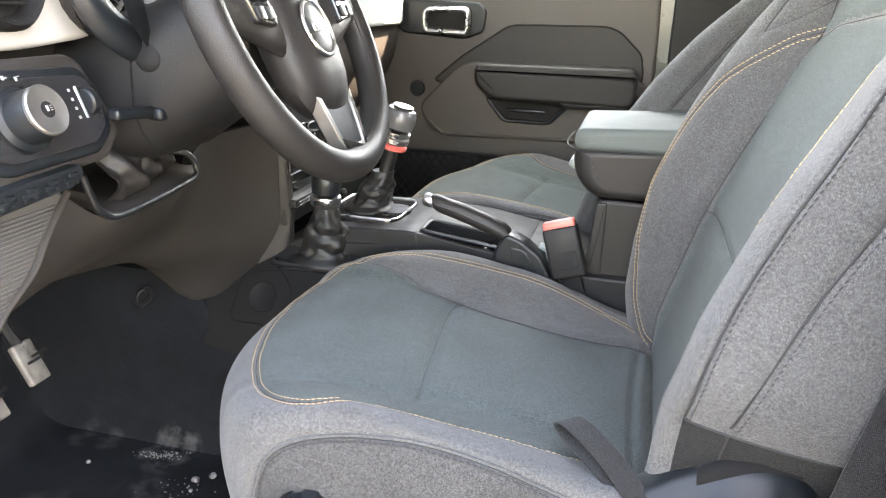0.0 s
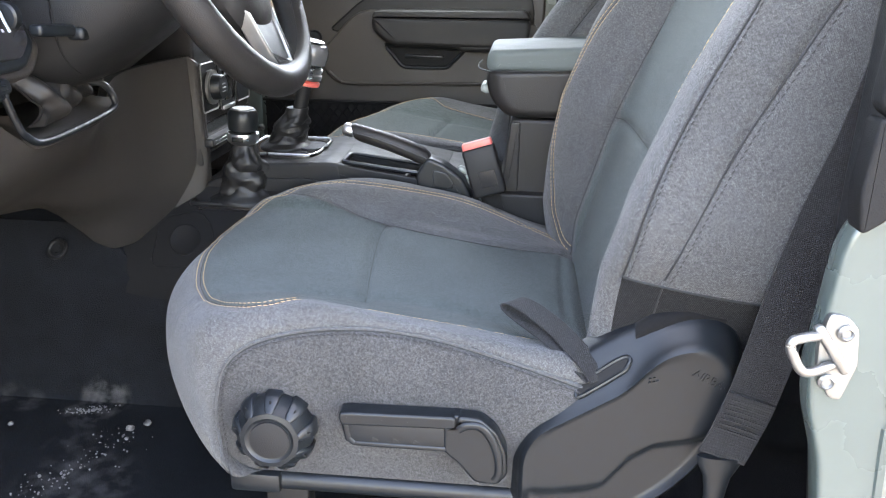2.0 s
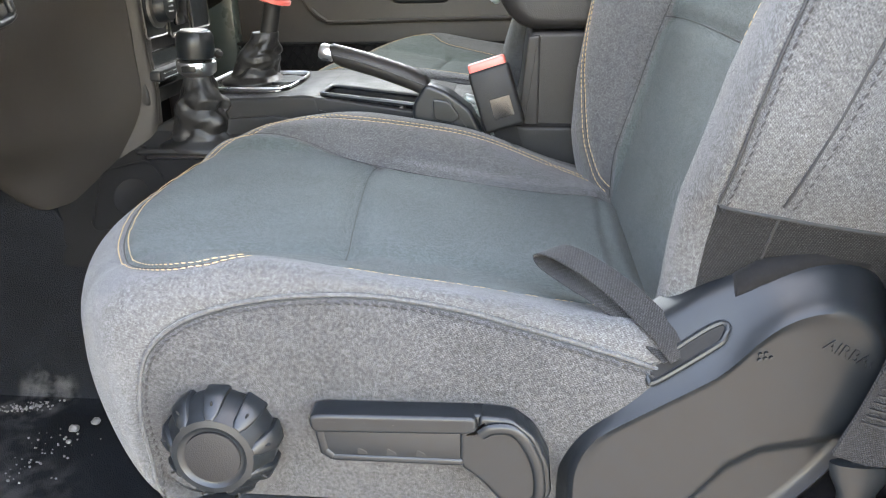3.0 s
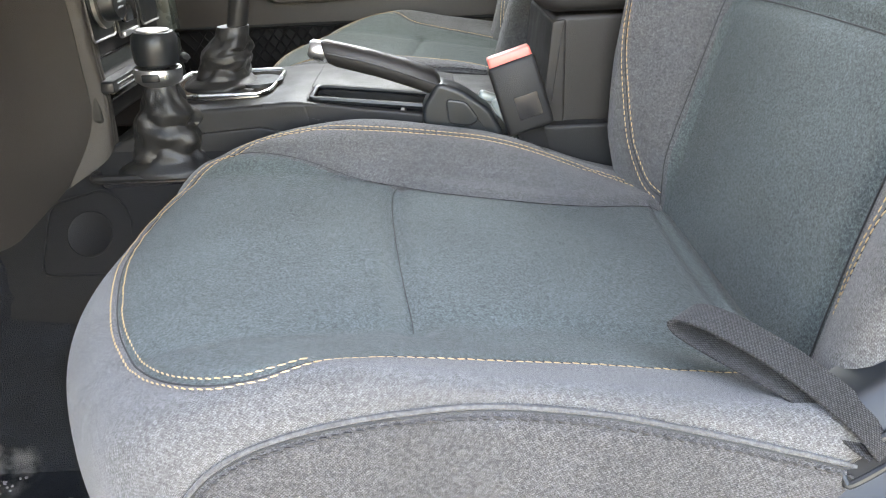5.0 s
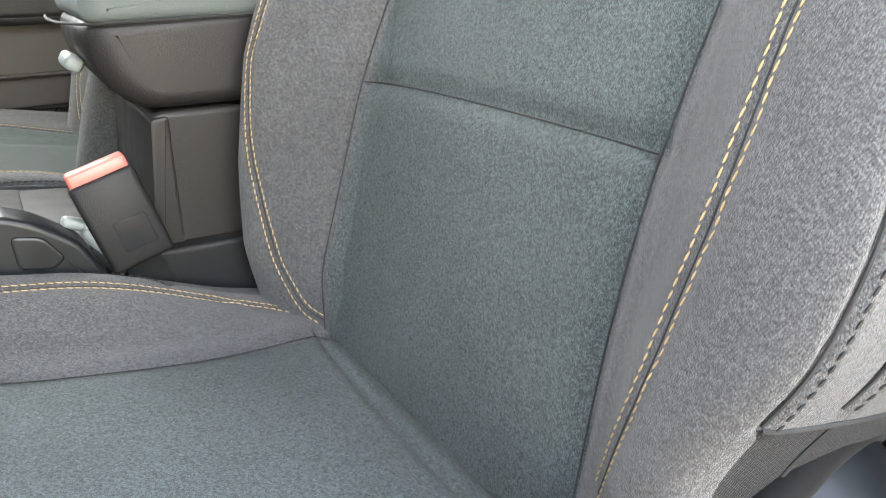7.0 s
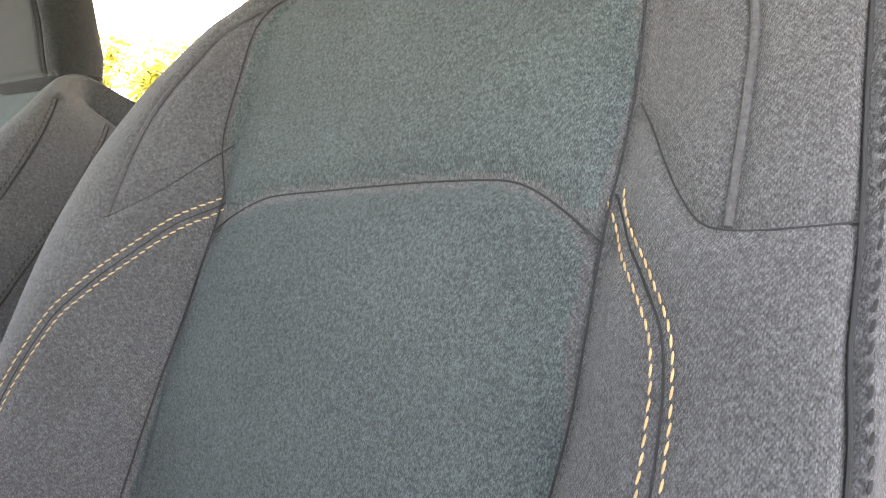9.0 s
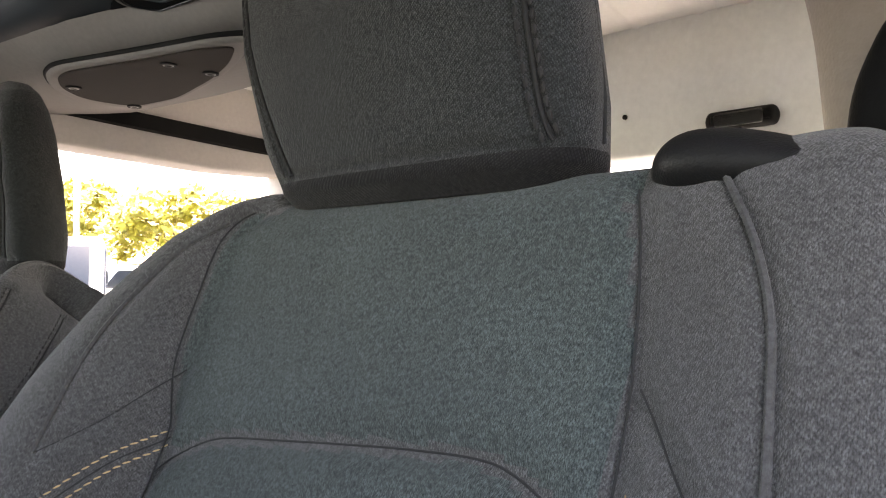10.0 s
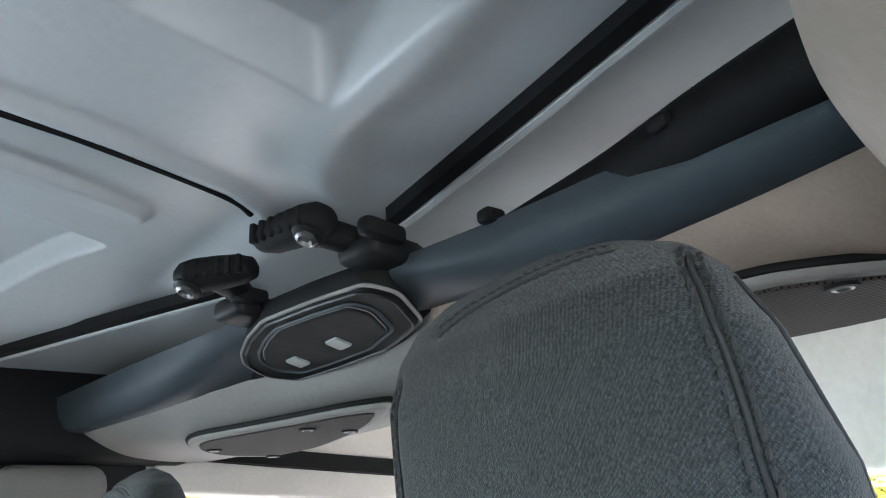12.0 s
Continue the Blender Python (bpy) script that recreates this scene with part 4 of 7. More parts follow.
    part("strap_loop", ribbon(strap, (0.78, 0.62, 0.05), 0.025, 0.0013), WEB, seat, "black ribbed webbing pull loop")
    # pad in the gap, rails and risers
    part("hinge_pad", loft([[(x, y0 + 0.010 * math.cos(a), z + 0.010 * math.sin(a)) for a in np.linspace(0, 2 * math.pi, 13)[:-1]] for x, y0, z in ((0.290, -0.226, 0.350), (0.294, -0.230, 0.368), (0.308, -0.232, 0.380), (0.340, -0.230, 0.391), (0.375, -0.226, 0.389))]), UNDER, seat)
    part("rail_cap", box((-0.090, -0.232, 0.173), (0.056, 0.034, 0.024), 0.005), SATIN, seat, "grey plastic rail end cap")
    part("seat_rail", tube([(-0.064, -0.232, 0.172), (0.32, -0.232, 0.172)], 0.0125, 14), SATIN, seat, "black painted steel rail")
    part("seat_rail", tube([(-0.09, 0.20, 0.168), (0.32, 0.20, 0.168)], 0.0125, 14), GLOSS, seat)
    part("seat_pan", box((0.06, 0, 0.172), (0.40, 0.43, 0.02), 0.006), BLACK, seat)
    for x in (-0.07, 0.27):
        for y in (-0.19, 0.19):
            part("riser", box((x, y, 0.081), (0.05, 0.03, 0.162), 0.004), BLACK, seat)
    # belt guide on the outer shoulder
    cap = []
    for y, zc, h, d in ((-0.129, 0.873, 0.002, 0.008), (-0.133, 0.874, 0.009, 0.020), (-0.139, 0.875, 0.014, 0.028), (-0.147, 0.875, 0.017, 0.033), (-0.160, 0.875, 0.0165, 0.035), (-0.176, 0.873, 0.0150, 0.036), (-0.192, 0.871, 0.0120, 0.036), (-0.210, 0.868, 0.0100, 0.036), (-0.226, 0.865, 0.0080, 0.033), (-0.234, 0.863, 0.002, 0.012)):
        cap.append([(0.494 + d * math.cos(a), y, zc + h * math.sin(a)) for a in np.linspace(0, 2 * math.pi, 29)[:-1]])
    cap = [[tuple(p) for p in ring] for ring in np.stack([spline([r[i] for r in cap], 4) for i in range(28)], 1)]
    part("shoulder_cap", loft(cap), BLACK, seat, "black plastic shoulder guide")
    return seat


seat = build_seat()

# ---------------------------------------------------------------- passenger's seat
seat_2 = copy_thing(seat, Matrix.Translation((0.05, 0.745, 0.012)) @ Matrix.Diagonal((1, -1, 1, 1)))
RECLINE = Matrix.Translation((0.113, 0, 0.332)) @ Matrix.Rotation(radians(11.5), 4, "Y") @ Matrix.Translation((-0.22, 0, -0.33))
UPRIGHT = Matrix.Translation((0.45, 0, 0.8715)) @ Matrix.Rotation(radians(-12), 4, "Y") @ Matrix.Translation((-0.45, 0, -0.8715))
for o in seat_2.children:
    if max(c[2] for c in o.bound_box) > 0.46:
        o.matrix_parent_inverse = (RECLINE @ UPRIGHT if min(c[2] for c in o.bound_box) > 0.865 else RECLINE) @ o.matrix_parent_inverse
seat_2["label"] = "dark grey cloth front passenger seat with tan stitching"

# ---------------------------------------------------------------- floor and tunnel


def carpet():
    xs = np.linspace(-1.15, 1.75, 150)
    ys = np.linspace(-0.36, 1.10, 110)
    X, Y = np.meshgrid(xs, ys, indexing="ij")
    d = np.abs(Y - 0.37)
    tun = 0.30 * step(0.218, 0.172, d) * (1 - 0.75 * step(0.15, 0.5, X)) * (1 - 0.25 * step(-0.50, -0.43, X))
    toe = 0.55 * step(-0.72, -1.15, X)
    Z = np.maximum(tun, toe) + 0.006 * np.sin(9 * X + 2) * np.cos(7 * Y) * step(0.22, 0.26, d)
    g = np.stack([X, Y, Z], 2)
    v = np.concatenate([g.reshape(-1, 3), (g - [0, 0, 0.03]).reshape(-1, 3)])
    n, m = g.shape[:2]
    i, j = np.meshgrid(np.arange(n - 1), np.arange(m - 1), indexing="ij")
    a = (i * m + j).ravel()
    f = np.stack([a, a + m, a + m + 1, a + 1], 1)
    return from_np("floor", v, np.concatenate([f, f[:, ::-1] + n * m]))


def carpet_stains(m):
    """Trodden dust on the carpet: pale smudges with ragged edges."""
    nt = m.node_tree
    b = nt.nodes["Principled BSDF"]
    old = b.inputs["Base Color"].links[0].from_socket
    tc = nt.nodes.new("ShaderNodeTexCoord")
    total = None
    for (x, y, z), r, k in (((-0.495, 0.150, 0.0), 0.050, 0.75), ((-0.500, 0.105, 0.0), 0.035, 0.5), ((-0.535, 0.120, 0.0), 0.022, 0.5), ((-0.66, 0.13, 0.0), 0.04, 0.3), ((-0.43, -0.06, 0.0), 0.10, 0.4), ((-0.62, 0.13, 0.0), 0.03, 0.35), ((-0.485, 0.03, 0.0), 0.05, 0.25), ((-0.60, -0.05, 0.0), 0.05, 0.2)):
        dist = nt.nodes.new("ShaderNodeVectorMath")
        dist.operation = "DISTANCE"
        dist.inputs[1].default_value = (x, y, z)
        nt.links.new(tc.outputs["Object"], dist.inputs[0])
        mr = nt.nodes.new("ShaderNodeMapRange")
        mr.inputs[1].default_value, mr.inputs[2].default_value, mr.inputs[3].default_value, mr.inputs[4].default_value = r * 0.65, r, k, 0
        nt.links.new(dist.outputs["Value"], mr.inputs[0])
        if total is None:
            total = mr.outputs[0]
        else:
            ad = nt.nodes.new("ShaderNodeMath")
            ad.operation = "MAXIMUM"
            nt.links.new(total, ad.inputs[0])
            nt.links.new(mr.outputs[0], ad.inputs[1])
            total = ad.outputs[0]
    ns = nt.nodes.new("ShaderNodeTexNoise")
    ns.inputs["Scale"].default_value, ns.inputs["Detail"].default_value = 38, 6
    nt.links.new(tc.outputs["Object"], ns.inputs["Vector"])
    nr = nt.nodes.new("ShaderNodeMapRange")
    nr.inputs[1].default_value, nr.inputs[2].default_value = 0.42, 0.68
    nt.links.new(ns.outputs["Fac"], nr.inputs[0])
    ml = nt.nodes.new("ShaderNodeMath")
    ml.operation = "MULTIPLY"
    nt.links.new(total, ml.inputs[0])
    nt.links.new(nr.outputs[0], ml.inputs[1])
    mix = nt.nodes.new("ShaderNodeMix")
    mix.data_type = "RGBA"
    nt.links.new(ml.outputs[0], mix.inputs[0])
    nt.links.new(old, mix.inputs[6])
    mix.inputs[7].default_value = (0.072, 0.070, 0.068, 1)
    nt.links.new(mix.outputs[2], b.inputs["Base Color"])


carpet_stains(CARPET)
tagged(part("floor", carpet(), CARPET), "black moulded carpet with trodden dust smudges", "floor", "", "structure")
for x, y, z, n in ((-0.552, 0.176, 0.262, (-0.1, -0.75, 0.6)),):
    c = thing("carpet_clip", (x, y, z), "round black plastic clip in the carpet", "clip")
    part("ring", lathe([(0.018, 0.0), (0.018, 0.003), (0.014, 0.004), (0.012, 0.002), (0.007, 0.002), (0.006, 0.004), (0.001, 0.004)], (x, y, z), n, 24), BLACK, c)


def crumb(x, y, r, name="crumb"):
    bm = bmesh.new()
    bmesh.ops.create_icosphere(bm, subdivisions=2, radius=r)
    for v in bm.verts:
        v.co *= 1 + 0.35 * noise.noise(v.co * 180 + Vector((x * 90, y * 90, 0)))
        v.co.z *= 0.7
    bm.transform(Matrix.Translation((x, y, 0.004 + r * 0.5)))
    return bm


for x, y, r in ((-0.606, 0.062, 0.0042), (-0.412, 0.070, 0.0065), (-0.392, 0.088, 0.0060), (-0.405, 0.045, 0.0035)):
    tagged(part("gravel_crumb", crumb(x, y, r), DUST), "pale crumb of gravel on black carpet", "gravel")
_b = bmesh.new()
for i in range(240):
    u = random.random()
    if i < 150:
        x, y = -0.41 - 0.10 * u + random.gauss(0, 0.022), 0.06 - 0.22 * u + random.gauss(0, 0.018)
    else:
        x, y = -0.545 + 0.07 * u + random.gauss(0, 0.010), 0.105 + 0.02 * u + random.gauss(0, 0.006)
    r = random.uniform(0.0006, 0.0018) * (1.6 if random.random() < 0.06 else 1)
    bmesh.ops.create_icosphere(_b, subdivisions=1, radius=r, matrix=Matrix.Translation((x, y, 0.0045)))
tagged(part("grit", _b, DUST), "scattered pale grit and dust specks on carpet", "grit", "", "stuff")


def pedal(name, y, z, w, h):
    p = thing(name, (-0.60, y, z), "worn grey metal pedal with scuffed pad", "pedal")
    plate = box((-0.60, y, z), (0.012, w, h), 0.004, 3, (0, -28, 0))
    part("pad", plate, STEEL_WORN, p)
    for k in range(4):
        part("tread_rib", box((-0.592 + 0.009 * (k - 1.5) * 0.9, y, z + (k - 1.5) * h * 0.21), (0.005, w * 0.78, 0.004), 0.0015, 2, (0, -28, 0)), RUBBER, p)
    part("arm", tube(spline([(-0.612, y, z + h * 0.3), (-0.66, y, z + 0.10), (-0.70, y, z + 0.24)], 6), 0.008, 8), BLACK, p)


STEEL_WORN = mat("worn_pedal_metal", (0.10, 0.092, 0.085), 0.6, 0.2, vary=0.5, scale=60, bump=0.4, bscale=300)
pedal("brake_pedal", -0.030, 0.234, 0.036, 0.064)
pedal("clutch_pedal", -0.108, 0.212, 0.036, 0.060)

# ---------------------------------------------------------------- dashboard


def patch(curves, thick, n=26, way=(1, 0, 0)):
    """A moulded sheet through several lines, with a thickness."""
    rows = [even(spline(c, 8), 0.002) for c in curves]
    rows = np.array([r[np.linspace(0, len(r) - 1, n).astype(int)] for r in rows])
    k = np.stack([spline(rows[:, j], 6) for j in range(n)], 1)
    a, b = k.shape[:2]
    v = np.concatenate([k.reshape(-1, 3), (k - np.array(way) * thick).reshape(-1, 3)])
    f = []
    for i in range(a - 1):
        for j in range(b - 1):
            q = i * b + j
            f.append([q, q + 1, q + b + 1, q + b])
            f.append([a * b + q, a * b + q + b, a * b + q + b + 1, a * b + q + 1])
    ring = [j for j in range(b)] + [i * b + b - 1 for i in range(1, a)] + [(a - 1) * b + j for j in range(b - 2, -1, -1)] + [i * b for i in range(a - 2, 0, -1)]
    for i in range(len(ring)):
        p, q = ring[i], ring[(i + 1) % len(ring)]
        f.append([q, p, a * b + p, a * b + q])
    bm = bmesh.new()
    me = from_np("sheet", v, f)
    bm.from_mesh(me)
    bpy.data.meshes.remove(me)
    return bm


dash = thing("dashboard", (-0.55, 0.37, 0.20), "black moulded dashboard with silver painted panel", "dashboard")
part("body", patch([[(-0.62, -0.38, 0.83), (-0.64, 0.37, 0.86), (-0.62, 1.08, 0.83)], [(-0.44, -0.38, 0.83), (-0.46, 0.37, 0.84), (-0.44, 1.08, 0.83)], [(-0.40, -0.38, 0.80), (-0.43, 0.37, 0.80), (-0.40, 1.08, 0.80)], [(-0.41, -0.38, 0.70), (-0.43, 0.37, 0.70), (-0.41, 1.08, 0.70)], [(-0.43, -0.38, 0.58), (-0.44, 0.37, 0.60), (-0.43, 1.08, 0.58)], [(-0.52, -0.38, 0.46), (-0.53, 0.37, 0.46), (-0.52, 1.08, 0.46)], [(-0.70, -0.38, 0.40), (-0.70, 0.37, 0.40), (-0.70, 1.08, 0.40)]], 0.02), DASH, dash, "black grained dashboard moulding")
part("silver_panel", slab([(-0.385, 0.695), (-0.385, 0.83), (-0.02, 0.83), (-0.03, 0.76), (-0.10, 0.70), (-0.20, 0.692)], "x", -0.415, -0.372, 0.008, 3, 0.02), SILVER, dash, "light silver painted dash panel")
part("silver_panel", slab([(0.20, 0.68), (0.20, 0.76), (1.06, 0.76), (1.06, 0.68)], "x", -0.425, -0.390, 0.008, 3, 0.02), DASHP, dash, "pale grey green painted dash panel")
vent = part("air_vent", lathe([(0.050, 0.0), (0.050, 0.012), (0.045, 0.018), (0.041, 0.016), (0.038, 0.004), (0.034, -0.004), (0.004, -0.008)], (-0.372, -0.228, 0.760), (1, 0.05, 0.1), 36), BLACK, dash, "round black air vent")
for k in range(5):
    part("vane", box((-0.366, -0.228, 0.736 + 0.012 * k), (0.012, 0.066 - 0.010 * abs(k - 2), 0.0025), 0.001), BLACK, vent)
# instrument binnacle
binn = part("instrument_hood", sweep(np.array([(-0.335 - 0.02 * math.sin(a), -0.055 + 0.105 * math.cos(a), 0.758 + 0.072 * math.sin(a)) for a in np.linspace(0, 2 * math.pi, 49)[:-1]]), circle(0.020, 10, 0.013), True, up=(1, 0, 0)), SATIN, dash, "black instrument cluster hood")
part("dial_glass", slab([(-0.055 + 0.10 * math.cos(a), 0.758 + 0.068 * math.sin(a)) for a in np.linspace(0, 2 * math.pi, 33)[:-1]], "x", -0.372, -0.356, 0.002), GLOSS, binn)
part("display", slab([(-0.045, 0.735), (0.0, 0.735), (0.0, 0.80), (-0.045, 0.80)], "x", -0.357, -0.353, 0.001), WHITE, binn)
part("dial_ring", tube([(-0.354, -0.105 + 0.036 * math.cos(a), 0.757 + 0.036 * math.sin(a)) for a in np.linspace(0, 2 * math.pi, 33)[:-1]], 0.003, 6, True), CHROME, binn)

# light switch panel
TILT = Matrix.Translation((-0.326, 0.010, 0.63)) @ Euler((0, radians(-22), 0)).to_matrix().to_4x4() @ Matrix.Translation((0.30, 0, -0.64))


def tilted(bm):
    bm.transform(TILT)
    return bm


sw = part("switch_panel", tilted(slab([(-0.39, 0.595), (-0.39, 0.705), (-0.185, 0.705), (-0.168, 0.695), (-0.152, 0.62), (-0.185, 0.595)], "x", -0.40, -0.300, 0.007, 3, 0.012)), DASH, dash, "black grained switch panel")
part("bezel", tilted(slab([(-0.344, 0.614), (-0.348, 0.665), (-0.326, 0.694), (-0.188, 0.690), (-0.170, 0.668), (-0.172, 0.622), (-0.200, 0.602), (-0.318, 0.600)], "x", -0.303, -0.292, 0.005, 3, 0.010)), SATIN, sw)
part("inset", tilted(slab([(-0.334, 0.618), (-0.338, 0.660), (-0.320, 0.684), (-0.192, 0.680), (-0.180, 0.664), (-0.182, 0.628), (-0.205, 0.611), (-0.316, 0.609)], "x", -0.294, -0.289, 0.001, 1, 0.010)), GLOSS, sw)
lk = part("light_knob", tilted(lathe([(0.030, 0.0), (0.030, 0.006), (0.024, 0.009), (0.0225, 0.030), (0.0215, 0.033), (0.018, 0.034), (0.0175, 0.0335)], (-0.290, -0.288, 0.645), (1, 0, 0), 36)), SATIN, sw, "black rotary headlight knob")
part("chrome_ring", tilted(lathe([(0.0196, 0.031), (0.0226, 0.031), (0.0228, 0.034), (0.0215, 0.0355), (0.0196, 0.0348)], (-0.290, -0.288, 0.645), (1, 0, 0), 36)), BOLT, lk)
part("button", tilted(lathe([(0.0172, 0.0325), (0.0170, 0.0345), (0.001, 0.035)], (-0.290, -0.288, 0.645), (1, 0, 0), 28)), RUBBER, lk)
part("lamp_symbol", tilted(join(box((-0.2542, -0.289, 0.646), (0.0008, 0.003, 0.005), 0.0003, 1), box((-0.2542, -0.2845, 0.648), (0.0008, 0.003, 0.0007), 0.0002, 1), box((-0.2542, -0.2845, 0.646), (0.0008, 0.003, 0.0007), 0.0002, 1), box((-0.2542, -0.2845, 0.644), (0.0008, 0.003, 0.0007), 0.0002, 1))), WHITE, lk)
for i, y in enumerate((-0.300, -0.286, -0.272)):
    part("lamp_symbol", tilted(join(box((-0.2885, y, 0.684 - 0.002 * abs(i - 1)), (0.0008, 0.003, 0.004), 0.0003, 1), box((-0.2885, y + 0.0035, 0.684), (0.0008, 0.003, 0.001), 0.0002, 1))), WHITE, sw)
dm = part("dimmer", tilted(lathe([(0.012, -0.006), (0.014, -0.004), (0.014, 0.004), (0.012, 0.006)], (-0.292, -0.195, 0.652), (0, 1, 0), 24)), SATIN, sw, "ribbed dimmer thumbwheel")
part("slot_rim", tilted(tube([(-0.289, -0.206, z) for z in np.linspace(0.636, 0.668, 8)], 0.0016, 6)), CHROME, dm)
for k in range(4):
    part("mark", tilted(box((-0.2885, -0.216, 0.638 + 0.009 * k), (0.0008, 0.003, 0.003), 0.0002, 1)), WHITE, sw)
pl = part("plaque", slab([(-0.345, 0.5655), (-0.345, 0.587), (-0.230, 0.5925), (-0.226, 0.580), (-0.243, 0.572)], "x", -0.345, -0.2995, 0.003, 2, 0.005), SATIN, dash, "black plaque with raised vehicle outlines")
for i in range(4):
    y = -0.324 + 0.026 * i
    z = 0.5735 + 0.0014 * i
    part("vehicle_relief", join(box((-0.2985, y, z + 0.003), (0.003, 0.020, 0.0045), 0.001), box((-0.2985, y + 0.002, z + 0.007), (0.003, 0.012, 0.0045), 0.001), box((-0.298, y - 0.006, z), (0.003, 0.005, 0.005), 0.002), box((-0.298, y + 0.006, z), (0.003, 0.005, 0.005), 0.002)), SATIN, pl)
RIBBED = mat("ribbed_kick_panel", (0.040, 0.039, 0.038), 0.6, scale=20)
kick = part("kick_panel", slab([(-0.42, 0.34), (-0.42, 0.556), (-0.222, 0.562), (-0.212, 0.553), (-0.245, 0.520), (-0.271, 0.488), (-0.325, 0.445), (-0.37, 0.34)], "x", -0.36, -0.338, 0.006, 3, 0.010), RIBBED, dash, "finely ribbed black kick panel")
for k in range(36):
    z = 0.400 + 0.0042 * k
    y1 = float(np.interp(z, [0.40, 0.445, 0.488, 0.520, 0.553], [-0.352, -0.333, -0.279, -0.253, -0.222]))
    part("rib", box((-0.3375, (-0.412 + y1) / 2, z), (0.0022, y1 + 0.412, 0.0022), 0.0006, 1), RIBBED, kick)
part("kick_edge", tube(spline([(-0.338, -0.210, 0.556), (-0.337, -0.245, 0.520), (-0.337, -0.271, 0.488), (-0.338, -0.325, 0.445), (-0.34, -0.372, 0.34)], 8), 0.004, 8), DASH, kick)
# tray under the column
tray = part("tray", patch([[(-0.345, -0.172, 0.545), (-0.345, -0.158, 0.520), (-0.345, -0.120, 0.508), (-0.345, 0.012, 0.517), (-0.347, 0.029, 0.534)], [(-0.365, -0.170, 0.545), (-0.37, -0.150, 0.526), (-0.37, -0.115, 0.516), (-0.37, 0.005, 0.522), (-0.37, 0.025, 0.536)], [(-0.46, -0.16, 0.55), (-0.46, -0.14, 0.54), (-0.46, -0.09, 0.535), (-0.46, 0.00, 0.535), (-0.46, 0.03, 0.55)]], 0.006, way=(0, 0, 1)), DASH, dash, "open black tray under the steering column")
part("tray_lip", tube(spline([(-0.345, -0.178, 0.566), (-0.343, -0.170, 0.540), (-0.342, -0.158, 0.521), (-0.342, -0.120, 0.509), (-0.342, 0.012, 0.518), (-0.343, 0.029, 0.532), (-0.350, 0.020, 0.551), (-0.37, 0.0, 0.556)], 8), 0.0042, 10), SATIN, tray)
sheet = patch([[(-0.385, -0.135, 0.590), (-0.375, -0.09, 0.596), (-0.375, -0.03, 0.592), (-0.375, 0.05, 0.590)], [(-0.352, -0.128, 0.556), (-0.345, -0.090, 0.560), (-0.352, -0.045, 0.556), (-0.362, 0.036, 0.560)], [(-0.350, -0.122, 0.540), (-0.338, -0.088, 0.538), (-0.352, -0.050, 0.540), (-0.366, 0.02, 0.546)], [(-0.362, -0.125, 0.524), (-0.356, -0.09, 0.522), (-0.368, -0.052, 0.526), (-0.382, 0.0, 0.532)]], 0.003, n=60)
for v in sheet.verts:
    v.co.x += 0.012 * abs(noise.noise(Vector((v.co.y * 42, v.co.z * 30, 1)))) + 0.006 * math.sin(v.co.y * 150 + v.co.z * 120)
    v.co.z += 0.006 * noise.noise(Vector((v.co.y * 30, v.co.z * 30, 7)))
part("column_boot", sheet, SOFT, dash, "creased black vinyl column boot")
part("knee_panel", patch([[(-0.347, -0.212, 0.556), (-0.347, -0.165, 0.520), (-0.347, -0.120, 0.504), (-0.349, 0.010, 0.512), (-0.362, 0.05, 0.540), (-0.375, 0.10, 0.55), (-0.372, 0.16, 0.555), (-0.337, 0.246, 0.562)], [(-0.352, -0.26, 0.50), (-0.375, -0.13, 0.47), (-0.39, 0.0, 0.46), (-0.40, 0.06, 0.45), (-0.395, 0.12, 0.455), (-0.375, 0.19, 0.46), (-0.337, 0.248, 0.46)], [(-0.375, -0.31, 0.43), (-0.42, -0.15, 0.43), (-0.45, 0.0, 0.405), (-0.455, 0.06, 0.38), (-0.437, 0.12, 0.36), (-0.40, 0.19, 0.36), (-0.345, 0.252, 0.38)], [(-0.42, -0.33, 0.41), (-0.47, -0.15, 0.405), (-0.495, 0.03, 0.375), (-0.501, 0.11, 0.350), (-0.485, 0.16, 0.300), (-0.462, 0.195, 0.261), (-0.405, 0.24, 0.285)]], 0.012), DASH, dash, "grained black knee panel")
part("knee_side", patch([[(-0.337, 0.247, 0.562), (-0.337, 0.25, 0.46), (-0.345, 0.254, 0.385), (-0.40, 0.238, 0.285)], [(-0.325, 0.256, 0.55), (-0.325, 0.258, 0.46), (-0.325, 0.262, 0.39), (-0.35, 0.252, 0.30)], [(-0.33, 0.28, 0.54), (-0.33, 0.28, 0.46), (-0.33, 0.28, 0.39), (-0.33, 0.27, 0.30)]], 0.006, way=(0, -1, 0)), DASH, dash)

# centre stack
stack = thing("centre_stack", (-0.36, 0.37, 0.38), "black centre stack with chrome rimmed controls", "dashboard controls")
part("body", slab([(0.255, 0.385), (0.255, 0.62), (0.275, 0.80), (0.465, 0.80), (0.485, 0.62), (0.485, 0.385)], "x", -0.46, -0.330, 0.006, 3, 0.008), BLACK, stack)
